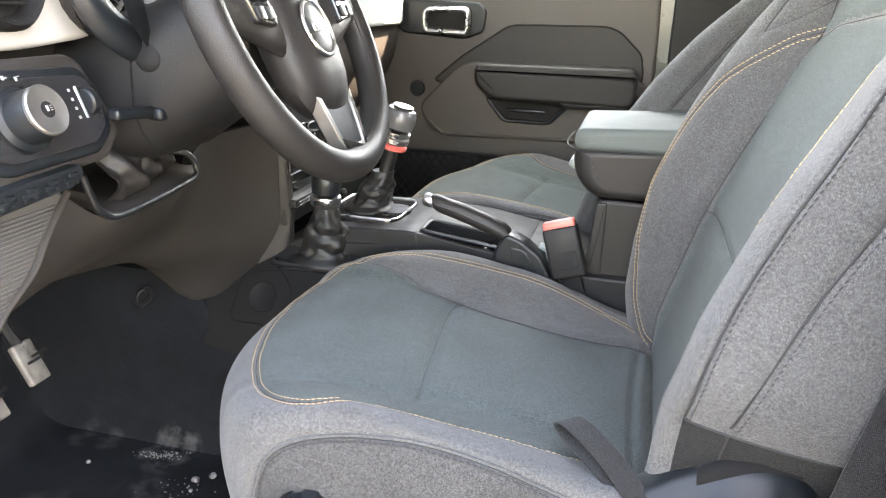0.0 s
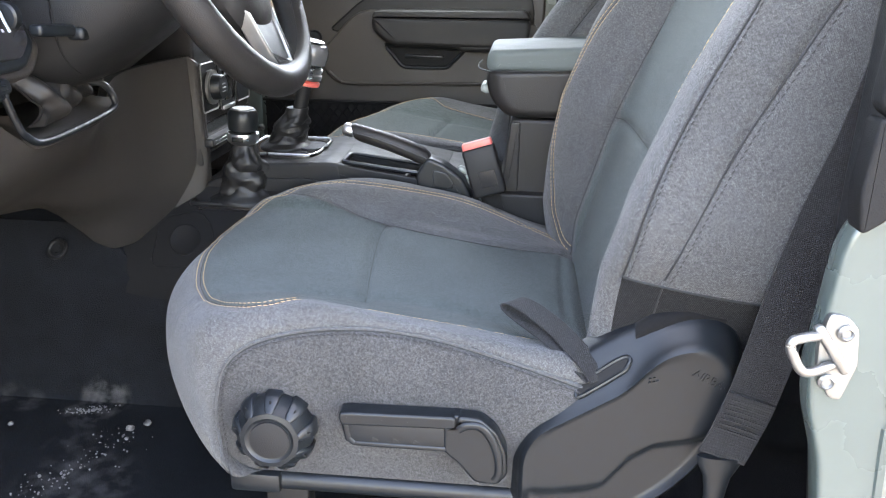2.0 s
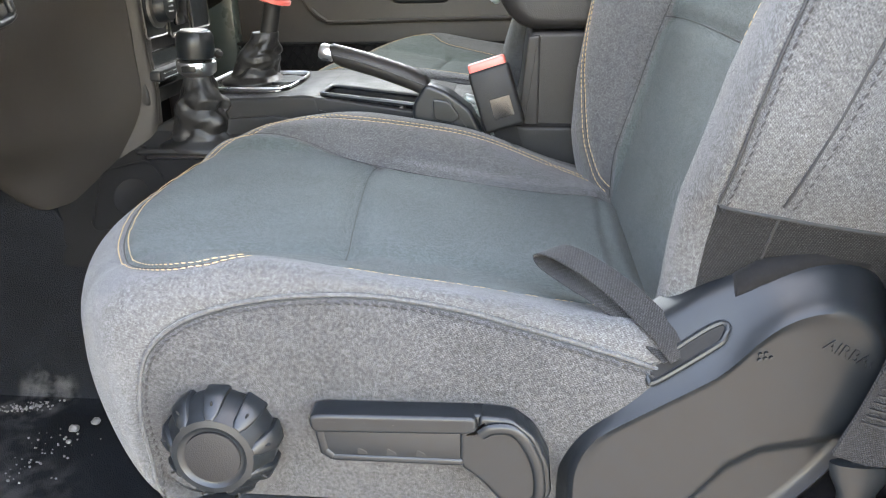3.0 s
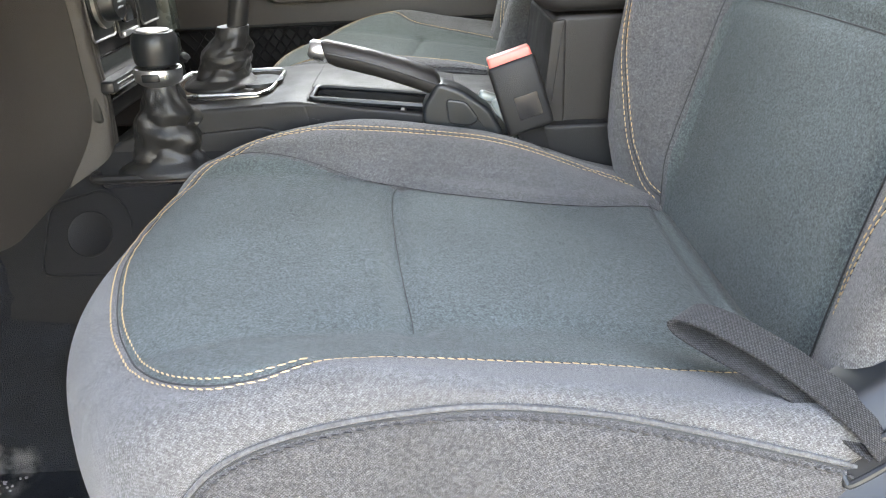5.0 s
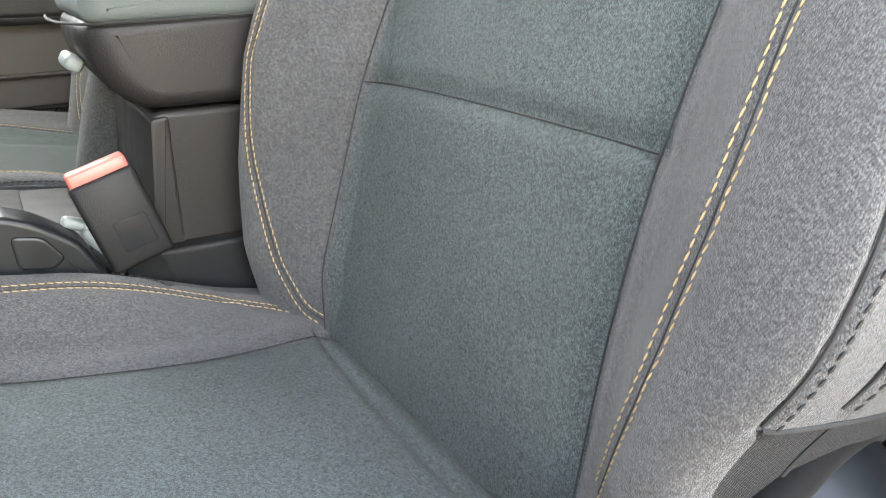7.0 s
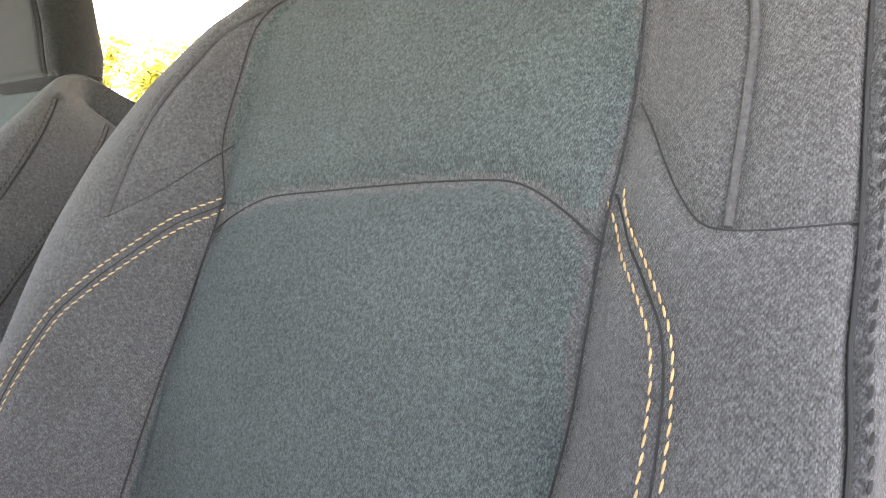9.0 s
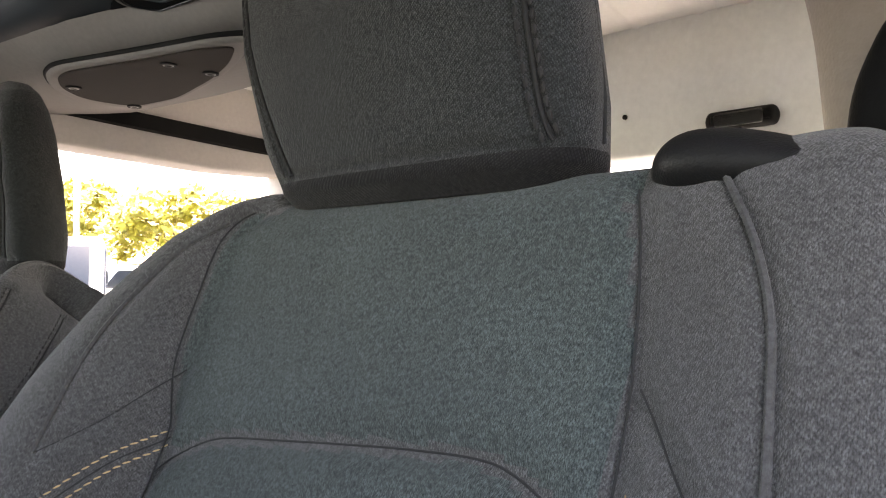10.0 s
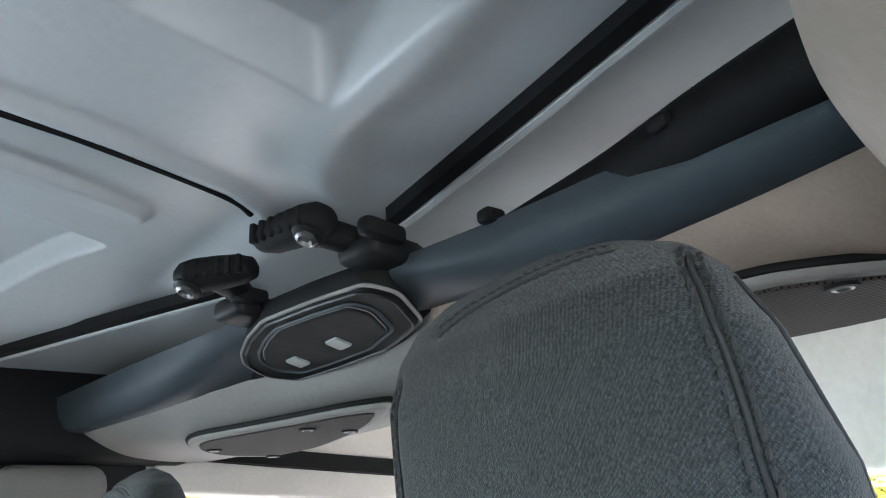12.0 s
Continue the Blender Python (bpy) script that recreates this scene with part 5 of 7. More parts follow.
for y0, y1, z0, z1, nm in ((0.262, 0.325, 0.472, 0.548, "knob_bezel"), (0.335, 0.400, 0.465, 0.545, "switch_bezel"), (0.412, 0.475, 0.468, 0.548, "switch_bezel")):
    b = part(nm, slab([(y0, z0), (y1, z0), (y1, z1), (y0, z1)], "x", -0.333, -0.324, 0.002, 2, 0.007), SATIN, stack)
    part("chrome_frame", tube([(-0.3235, y, z) for y, z in rounded([(y0, z0), (y1, z0), (y1, z1), (y0, z1)], 0.007)], 0.0013, 6, True), BOLT, b)
kb = part("temperature_knob", lathe([(0.026, 0.0), (0.026, 0.006), (0.021, 0.008), (0.020, 0.022), (0.018, 0.024), (0.002, 0.024)], (-0.324, 0.293, 0.510), (1, 0, 0), 32), SATIN, stack)
part("chrome_ring", lathe([(0.0205, 0.004), (0.0275, 0.004), (0.0275, 0.008), (0.0205, 0.009)], (-0.324, 0.293, 0.510), (1, 0, 0), 32), BOLT, kb)
for k in range(3):
    part("printed_bar", box((-0.2995, 0.293, 0.504 + 0.006 * k), (0.0006, 0.014, 0.0018), 0.0002, 1), WHITE, kb)
part("rocker", box((-0.321, 0.367, 0.505), (0.008, 0.036, 0.05), 0.003), GLOSS, stack)
part("chrome_sill", box((-0.3225, 0.367, 0.468), (0.006, 0.05, 0.006), 0.002), CHROME, stack)
part("tray_mouth", slab([(0.262, 0.405), (0.478, 0.405), (0.478, 0.455), (0.262, 0.455)], "x", -0.334, -0.3265, 0.002, 2, 0.006), GLOSS, stack)
part("tray_shelf", slab([(0.258, 0.418), (0.480, 0.418), (0.480, 0.432), (0.258, 0.432)], "x", -0.333, -0.312, 0.003, 2, 0.004), SATIN, stack)
for k in range(2):
    part("shelf_line", box((-0.311, 0.37, 0.4215 + 0.006 * k), (0.002, 0.20, 0.0012), 0.0004, 1), CHROME, stack)

# ---------------------------------------------------------------- steering wheel and column
WN, WU, WC = Vector((0.906, 0, 0.423)), Vector((-0.423, 0, 0.906)), Vector((-0.173, -0.023, 0.724))
WM = Matrix(((0, WU.x, WN.x, WC.x), (1, WU.y, WN.y, WC.y), (0, WU.z, WN.z, WC.z), (0, 0, 0, 1)))


def wheeled(bm):
    """From the wheel's own plane (right, up, towards the driver) to its place."""
    bm.transform(WM)
    return bm


wheel = thing("steering_wheel", tuple(WC), "black leather steering wheel with silver lower spoke", "steering wheel")
part("rim", wheeled(sweep([(0.171 * math.cos(a), 0.171 * math.sin(a), 0.0) for a in np.linspace(0, 2 * math.pi, 97)[:-1]], circle(0.0180, 18, 0.0190), True, up=(0, 0, 1))), SOFT, wheel, "black grained leather rim")
part("rim_seam", wheeled(tube([(0.1555 * math.cos(a), 0.1555 * math.sin(a), 0.010) for a in np.linspace(0, 2 * math.pi, 97)[:-1]], 0.0007, 5, True)), DTHREAD, wheel)


def sq(w, h, z, n=40, e=2.8, cy=0.0):
    out = []
    for i in range(n):
        a = 2 * math.pi * i / n
        c, s = math.cos(a), math.sin(a)
        out.append((w * math.copysign(abs(c) ** (2 / e), c), cy + h * math.copysign(abs(s) ** (2 / e), s), z))
    return out


part("airbag_cover", wheeled(loft([sq(0.050, 0.074, -0.030, cy=-0.022), sq(0.062, 0.088, -0.018, cy=-0.022), sq(0.066, 0.092, -0.004, cy=-0.022), sq(0.061, 0.086, 0.008, cy=-0.021), sq(0.050, 0.070, 0.016, cy=-0.021), sq(0.030, 0.042, 0.021, cy=-0.021), sq(0.008, 0.008, 0.022, cy=-0.021)])), SOFT, wheel, "black vinyl airbag cover")
badge = part("badge", wheeled(lathe([(0.032, 0.012), (0.0315, 0.0225), (0.028, 0.0240), (0.001, 0.0245)], (0, -0.018, 0), (0, 0, 1), 40)), SATIN, wheel, "round badge with chrome rim")
part("badge_ring", wheeled(tube([(0.0315 * math.cos(a), -0.018 + 0.0315 * math.sin(a), 0.0235) for a in np.linspace(0, 2 * math.pi, 41)[:-1]], 0.0024, 8, True)), CHROME, badge)
part("badge_emblem", wheeled(box((0, -0.018, 0.0250), (0.032, 0.009, 0.0014), 0.0006, 2)), CHROME, badge)
for s in (1, -1):
    sp = part("spoke", wheeled(loft([[(s * x, cy + h * math.cos(a), z + 0.012 * math.sin(a)) for a in np.linspace(0, 2 * math.pi, 17)[:-1]] for x, cy, h, z in ((0.060, 0.000, 0.040, 0.000), (0.10, 0.006, 0.034, 0.004), (0.14, 0.014, 0.026, 0.004), (0.172, 0.016, 0.022, 0.0))])), SOFT, wheel)
    part("switch_pad", wheeled(slab([(s * 0.082, -0.012), (s * 0.122, -0.006), (s * 0.126, 0.030), (s * 0.086, 0.034)][::s], "z", 0.010, 0.021, 0.003, 2, 0.005)), GLOSS, sp)
    for i in range(2):
        for j in range(2):
            part("button", wheeled(box((s * (0.095 + 0.018 * i), 0.001 + 0.019 * j, 0.022), (0.014, 0.014, 0.004), 0.0015)), SATIN, sp)
part("lower_spoke", wheeled(slab([(-0.036, -0.090), (-0.036, -0.110), (-0.026, -0.152), (0.026, -0.152), (0.036, -0.110), (0.036, -0.090)], "z", -0.010, 0.008, 0.003, 2, 0.004)), SATIN, wheel, "dark gloss lower spoke")
part("spoke_trim", wheeled(slab([(-0.046, -0.088), (-0.036, -0.140), (-0.024, -0.160), (0.024, -0.160), (0.036, -0.140), (0.046, -0.088), (0.038, -0.091), (0.027, -0.150), (-0.027, -0.150), (-0.038, -0.091)], "z", -0.006, 0.0115, 0.0025, 3)), BOLT, wheel, "satin silver spoke trim")
part("column_shroud", loft([[(c[0] + 0.35 * h * math.sin(a) * -0.4, c[1] + w * math.copysign(abs(math.cos(a)) ** 0.7, math.cos(a)), c[2] + h * math.copysign(abs(math.sin(a)) ** 0.7, math.sin(a))) for a in np.linspace(0, 2 * math.pi, 41)[:-1]] for c, w, h in (((-0.50, -0.02, 0.60), 0.100, 0.085), ((-0.40, -0.02, 0.632), 0.102, 0.088), ((-0.32, -0.02, 0.655), 0.098, 0.083), ((-0.255, -0.021, 0.690), 0.085, 0.074), ((-0.225, -0.022, 0.703), 0.070, 0.064), ((-0.205, -0.022, 0.712), 0.050, 0.046))]), BLACK, wheel, "black plastic column shroud")
part("shroud_seam", tube([(-0.318, -0.02 + 0.0995 * math.copysign(abs(math.cos(a)) ** 0.7, math.cos(a)), 0.655 + 0.0845 * math.copysign(abs(math.sin(a)) ** 0.7, math.sin(a))) for a in np.linspace(0, 2 * math.pi, 61)[:-1]], 0.0012, 5, True), RUBBER, wheel)
st = part("turn_stalk", loft([[(c[0], c[1] + r * math.cos(a), c[2] + r * math.sin(a)) for a in np.linspace(0, 2 * math.pi, 17)[:-1]] for c, r in (((-0.300, -0.095, 0.690), 0.009), ((-0.298, -0.118, 0.712), 0.010), ((-0.296, -0.128, 0.728), 0.015), ((-0.294, -0.140, 0.752), 0.017), ((-0.292, -0.152, 0.785), 0.016), ((-0.291, -0.158, 0.80), 0.012))]), SATIN, wheel, "black turn signal stalk")
part("stalk_boot", lathe([(0.019, 0.0), (0.019, 0.008), (0.014, 0.014), (0.010, 0.016)], (-0.302, -0.100, 0.682), (0.1, -1, 0.3), 24), RUBBER, st)
part("tilt_lever", join(box((-0.303, -0.143, 0.6285), (0.014, 0.064, 0.012), 0.004, 3, (-4, 0, 0)), box((-0.298, -0.066, 0.6195), (0.020, 0.100, 0.014), 0.005, 3, (-5, 0, 0))), SATIN, wheel, "black column tilt lever")

# ---------------------------------------------------------------- centre console
con = thing("centre_console", (-0.05, 0.37, 0.20), "black plastic centre console with chrome shift surround", "console")
prof = [(-0.36, 0.20), (-0.36, 0.345), (-0.30, 0.372), (-0.255, 0.394), (-0.15, 0.398), (-0.13, 0.400), (-0.108, 0.398), (-0.102, 0.352), (0.046, 0.345), (0.052, 0.378), (0.12, 0.372), (0.16, 0.36), (0.44, 0.36), (0.44, 0.15), (-0.25, 0.15)]
deck = [(-0.115, 0.330), (-0.115, 0.399), (-0.02, 0.391), (0.06, 0.3775), (0.06, 0.330)]
part("body", join(slab(prof, "y", 0.264, 0.478, 0.008, 4, 0.008), slab(deck, "y", 0.338, 0.4775, 0.006, 3, 0.004), slab([(-0.16, 0.33), (-0.16, 0.399), (-0.105, 0.397), (-0.02, 0.385), (0.06, 0.3735), (0.06, 0.33)], "y", 0.2645, 0.2745, 0.004, 3, 0.004)), BLACK, con)
part("side_relief", slab([(-0.29, 0.29), (-0.285, 0.366), (-0.16, 0.374), (-0.125, 0.362), (-0.10, 0.32), (-0.10, 0.29)], "y", 0.2600, 0.270, 0.002, 2, 0.012), BLACK, con)
part("tunnel_cover", patch([[(-0.44, 0.262, 0.325), (-0.36, 0.262, 0.350), (-0.30, 0.262, 0.352), (-0.18, 0.262, 0.352)], [(-0.455, 0.222, 0.275), (-0.36, 0.215, 0.275), (-0.30, 0.215, 0.28), (-0.18, 0.215, 0.28)], [(-0.47, 0.195, 0.225), (-0.36, 0.185, 0.215), (-0.28, 0.18, 0.21), (-0.18, 0.18, 0.20)], [(-0.472, 0.186, 0.19), (-0.36, 0.178, 0.18), (-0.28, 0.174, 0.175), (-0.18, 0.174, 0.165)]], 0.02, way=(0, -0.9, 0.4)), PILLARV, con)
part("tunnel_carpet", patch([[(-0.480, 0.196, 0.20), (-0.36, 0.186, 0.19), (-0.28, 0.182, 0.185), (-0.17, 0.182, 0.175)], [(-0.485, 0.186, 0.11), (-0.36, 0.176, 0.10), (-0.28, 0.172, 0.09), (-0.17, 0.172, 0.085)], [(-0.49, 0.178, -0.02), (-0.36, 0.168, -0.02), (-0.28, 0.165, -0.02), (-0.17, 0.165, -0.02)]], 0.02, way=(0, -0.9, 0.4)), CARPET, con, "black carpet on the tunnel flank")
part("round_cover", lathe([(0.026, -0.003), (0.026, 0.001), (0.0245, 0.002), (0.023, 0.001), (0.002, 0.001)], (-0.355, 0.214, 0.275), (0, -0.85, 0.5), 36), PILLARV, con)
part("cover_panel", tube([(x, 0.2135 + 0.5 * (z - 0.275), z) for x, z in rounded([(-0.41, 0.235), (-0.40, 0.305), (-0.335, 0.320), (-0.310, 0.295), (-0.305, 0.235)], 0.014)], 0.0014, 6, True), PILLARV, con)
# shift surround
rim = rounded([(-0.285, 0.305), (-0.165, 0.305), (-0.158, 0.330), (-0.158, 0.420), (-0.165, 0.442), (-0.285, 0.442)], 0.014)
part("shift_surround", slab([(x, y) for x, y in rim], "z", 0.378, 0.4010, 0.002, 2), GLOSS, con)
part("chrome_rim", tube([(x, y, 0.4010) for x, y in rim], 0.0022, 8, True), CHROME, con, "bright chrome shift surround rim")
part("shift_plate", lathe([(0.030, 0), (0.030, 0.002), (0.001, 0.0025)], (-0.182, 0.372, 0.4010), (0, 0, 1), 24), SATIN, con)
# open tray beside the brake
part("tray_floor", box((-0.028, 0.306, 0.3535), (0.146, 0.062, 0.006), 0.002), RUBBER, con)
part("tray_frame", tube([(x, y, 0.3985 - 0.12 * max(0, x + 0.09)) for x, y in rounded([(-0.106, 0.276), (0.050, 0.276), (0.050, 0.337), (-0.106, 0.337)], 0.012)], 0.0034, 8, True), SATIN, con)
part("tray_divider", box((-0.005, 0.306, 0.364), (0.006, 0.060, 0.022), 0.002), BLACK, con)
# storage bin and lid
bin_ = thing("armrest_bin", (0.26, 0.37, 0.15), "black vinyl armrest storage bin with padded lid", "armrest")
part("bin_body", slab([(0.140, 0.16), (0.142, 0.30), (0.158, 0.40), (0.165, 0.476), (0.46, 0.476), (0.46, 0.16)], "y", 0.283, 0.462, 0.008, 3, 0.01), SOFT, bin_)
part("front_panel", slab([(0.1385, 0.22), (0.140, 0.30), (0.156, 0.40), (0.163, 0.470), (0.178, 0.472), (0.178, 0.22)], "y", 0.2800, 0.465, 0.005, 2, 0.004), SOFT, bin_)


def pillow(bm):
    """Rounds the front corners of the lid in plan."""
    for v in bm.verts:
        e = max(0.0, abs(v.co.y - 0.373) - 0.060) / 0.045
        if v.co.x < 0.25:
            v.co.x += 0.026 * e**2.2 * (0.25 - v.co.x) / 0.14
    return bm


lid = part("lid", pillow(slab([(0.112, 0.552), (0.118, 0.510), (0.148, 0.479), (0.47, 0.479), (0.47, 0.56), (0.30, 0.562)], "y", 0.272, 0.474, 0.016, 5, 0.022)), SOFT, bin_, "padded black vinyl lid")
part("lid_top", pillow(slab([(0.106, 0.549), (0.108, 0.580), (0.30, 0.590), (0.47, 0.588), (0.47, 0.552)], "y", 0.268, 0.478, 0.012, 6, 0.026)), LIDTOP, bin_, "vinyl lid cushion with pale sky reflection in its colour")
part("lid_seam", tube(spline([(0.46, 0.2685, 0.5525), (0.30, 0.2685, 0.5525), (0.16, 0.2695, 0.550), (0.134, 0.273, 0.549), (0.118, 0.290, 0.549), (0.109, 0.320, 0.549), (0.106, 0.373, 0.549), (0.109, 0.426, 0.549)], 8), 0.0012, 6), DTHREAD, bin_)
part("latch", box((0.119, 0.372, 0.512), (0.016, 0.05, 0.014), 0.005, 3, (0, 30, 0)), DASHP, bin_)


def boot(base, top, r0x, r0y, r1, folds=6, amp=0.12, name="boot", parent=None):
    rings = []
    n, m = 70, 64
    for i in range(n):
        t = i / (n - 1)
        k = float(np.interp(t, [0, 0.05, 0.14, 0.30, 0.55, 0.82, 1], [1.0, 0.94, 0.62, 0.46, 0.40, 0.12, 0.0]))
        cx, cy, cz = (base[j] + (top[j] - base[j]) * t for j in range(3))
        rx, ry = r1 + (r0x - r1) * k, r1 + (r0y - r1) * k
        deep = amp * min(1, 6 * t) * min(1, 5 * (1 - t))
        ring = []
        for j in range(m):
            a = 2 * math.pi * j / m
            way = Vector((math.cos(a), math.sin(a), 0))
            crease = abs(math.sin(math.pi * (folds * 0.5 * t + 0.5 * noise.noise(way * 1.3 + Vector((0, 0, 2 * t))) + 0.12 * a)))
            w = 1 + deep * (1.5 * (crease - 0.55) + 1.3 * noise.noise(way * 1.7 + Vector((0, 0, t * 4))) + 0.5 * noise.noise(way * 4 + Vector((0, 0, t * 11))))
            ring.append((cx + rx * math.cos(a) * w, cy + ry * math.sin(a) * w, cz + 0.012 * deep * noise.noise(Vector((2 * math.cos(a), 2 * math.sin(a), t * 6)))))
        rings.append(ring)
    return part(name, loft(rings), LEATHER, parent, "creased black leather boot")


gear = thing("gear_lever", (-0.228, 0.372, 0.39), "gear lever with leather boot, chrome collar and red ring", "gear lever")
boot((-0.228, 0.372, 0.400), (-0.203, 0.372, 0.468), 0.044, 0.050, 0.0185, 4, 0.11, "boot", gear)
part("stem", tube([(-0.204, 0.372, 0.445), (-0.187, 0.372, 0.512)], 0.012, 16), BLACK, gear)
part("red_ring", lathe([(0.017, 0.0), (0.024, 0.002), (0.0245, 0.007), (0.020, 0.010)], (-0.1885, 0.372, 0.507), (0.27, 0, 1), 28), RED, gear, "red reverse lock-out ring")
part("collar", lathe([(0.019, 0.0), (0.0245, 0.003), (0.025, 0.010), (0.022, 0.013), (0.024, 0.017), (0.024, 0.021), (0.020, 0.023)], (-0.1855, 0.372, 0.517), (0.27, 0, 1), 32), CHROME, gear, "ribbed chrome collar")
part("shift_knob", lathe([(0.018, 0.0), (0.0265, 0.006), (0.0285, 0.018), (0.0275, 0.030), (0.023, 0.037), (0.012, 0.040), (0.001, 0.0405)], (-0.1795, 0.372, 0.539), (0.27, 0, 1), 36), GLOSSGREY, gear, "dark gloss shift knob")
part("knob_disc", lathe([(0.017, 0.0), (0.017, 0.0015), (0.001, 0.0018)], (-0.1688, 0.372, 0.5785), (0.27, 0, 1), 28), STEEL, gear)
part("pattern_bar", join(*[box((-0.1682 + 0.004 * dx, 0.372 + 0.006 * dy, 0.5808 - 0.001 * dx), (0.008, 0.0012, 0.0006), 0.0002, 1, (0, 15, 0)) for dx, dy in ((0, -1), (0, 0), (0, 1))], box((-0.1682, 0.372, 0.5809), (0.0012, 0.014, 0.0006), 0.0002, 1, (0, 15, 0))), WHITE, gear)

tl = thing("transfer_lever", (-0.28, 0.262, 0.325), "four wheel drive lever with leather boot and chrome collar", "gear lever")
part("base_plate", slab(rounded([(-0.345, 0.236), (-0.225, 0.240), (-0.205, 0.262), (-0.215, 0.296), (-0.335, 0.296)], 0.012), "z", 0.318, 0.330, 0.003, 2), GLOSS, tl)
part("base_rim", tube([(x, y, 0.331) for x, y in rounded([(-0.350, 0.232), (-0.222, 0.236), (-0.198, 0.262), (-0.210, 0.300), (-0.340, 0.300)], 0.014)], 0.005, 8, True), BLACK, tl)
boot((-0.266, 0.262, 0.330), (-0.261, 0.260, 0.432), 0.062, 0.036, 0.0160, 5, 0.15, "boot", tl)
part("collar", lathe([(0.014, -0.008), (0.020, -0.005), (0.0245, -0.001), (0.0255, 0.008), (0.0245, 0.012), (0.017, 0.0145)], (-0.262, 0.260, 0.433), (0.05, 0, 1), 32), CHROME, tl, "chrome collar with lettering plate")
part("knob", lathe([(0.018, 0.0), (0.0225, 0.004), (0.0240, 0.018), (0.0235, 0.030), (0.020, 0.036), (0.014, 0.0375), (0.001, 0.037)], (-0.261, 0.260, 0.446), (0.05, 0, 1), 36), SATIN, tl, "black shift knob")
part("knob_disc", lathe([(0.0165, 0.0), (0.0165, 0.0012), (0.001, 0.0014)], (-0.2592, 0.260, 0.4828), (0.05, 0, 1), 28), STEEL, tl)
part("plate", box((-0.262, 0.2345, 0.438), (0.018, 0.003, 0.008), 0.001), SATIN, tl)
part("bolt", lathe([(0.005, 0), (0.005, 0.006), (0.001, 0.007)], (-0.236, 0.270, 0.450), (0.6, -0.4, 0.6), 10), BLACK, tl)

pb = thing("parking_brake", (0.06, 0.262, 0.36), "black leather parking brake lever with silver button", "parking brake")
part("grip", loft([[(c[0] - 0.28 * h * math.sin(a), c[1] + w * math.cos(a), c[2] + h * math.sin(a)) for a in np.linspace(0, 2 * math.pi, 21)[:-1]] for c, w, h in (((-0.082, 0.262, 0.452), 0.012, 0.012), ((-0.076, 0.262, 0.451), 0.014, 0.0145), ((-0.03, 0.263, 0.438), 0.0145, 0.0155), ((0.01, 0.264, 0.424), 0.0150, 0.0165), ((0.036, 0.265, 0.413), 0.0150, 0.0170), ((0.041, 0.265, 0.410), 0.012, 0.013))]), SOFT, pb, "black leather grip")
part("grip_trim", tube(spline([(-0.078, 0.2476, 0.4525), (-0.03, 0.2482, 0.4395), (0.036, 0.250, 0.4145)], 8), 0.0008, 6), SATIN, pb)
part("button", lathe([(0.0095, 0.0), (0.0105, 0.004), (0.0105, 0.014), (0.008, 0.0175), (0.001, 0.018)], (-0.082, 0.262, 0.452), (-0.96, 0, 0.28), 20), CHROME, pb, "satin silver release button")
part("base", slab([(0.036, 0.418), (0.062, 0.408), (0.092, 0.386), (0.108, 0.355), (0.108, 0.335), (0.020, 0.345), (0.018, 0.390)], "y", 0.246, 0.284, 0.006, 3, 0.008), SATIN, pb)
part("base_relief", slab([(0.044, 0.400), (0.066, 0.396), (0.080, 0.376), (0.070, 0.368), (0.046, 0.372)], "y", 0.2435, 0.248, 0.002, 2, 0.006), SATIN, pb)
part("bracket", join(box((0.112, 0.272, 0.368), (0.014, 0.018, 0.052), 0.005, 3, (0, -30, 0)), box((0.098, 0.280, 0.390), (0.034, 0.012, 0.010), 0.004, 3, (0, 20, 0))), DASHP, pb, "pale grey plastic cable bracket")

bk_ = thing("belt_buckle", (0.13, 0.252, 0.30), "black seat belt buckle with red release button", "buckle")
BM = Matrix.Translation((0.111, 0.252, 0.446)) @ Euler((radians(-4), radians(-17), 0)).to_matrix().to_4x4()


def buckled(bm):
    bm.transform(BM)
    return bm


part("housing", buckled(box((0.0, 0, -0.048), (0.052, 0.026, 0.078), 0.005, 3)), BLACK, bk_)
part("press_button", buckled(box((0.0, 0, -0.006), (0.047, 0.020, 0.013), 0.003, 3)), RED, bk_, "red press button")
part("label_plate", buckled(box((0.004, -0.0131, -0.060), (0.026, 0.0012, 0.026), 0.001, 1)), GLOSS, bk_)
part("stalk", ribbon(spline([(0.135, 0.252, 0.362), (0.145, 0.254, 0.33), (0.165, 0.258, 0.27), (0.175, 0.260, 0.20)], 5), (1, 0.1, 0.25), 0.030, 0.006), RUBBER, bk_)

# ---------------------------------------------------------------- passenger's door
door = thing("passenger_door", (0.0, 1.12, 0.0), "closed door with brown black trim panel and armrest", "car door")
part("trim_panel", slab([(-0.70, 0.16), (-0.70, 0.83), (0.222, 0.83), (0.230, 0.70), (0.235, 0.16)], "y", 1.092, 1.14, 0.008, 3, 0.02), DOORV, door, "grained dark brown vinyl door trim")
inset = [(-0.316, 0.545), (-0.244, 0.607), (-0.132, 0.684), (-0.106, 0.690), (0.112, 0.694), (0.144, 0.682), (0.196, 0.633), (0.204, 0.590), (0.200, 0.51), (-0.10, 0.50)]
part("vinyl_inset", slab(inset, "y", 1.0885, 1.096, 0.002, 2, 0.008), SOFT, door, "smooth black vinyl inset", smooth=False)
part("inset_edge", tube([(x, 1.0890, z) for x, z in rounded(inset, 0.012)], 0.0022, 6, True), RUBBER, door)
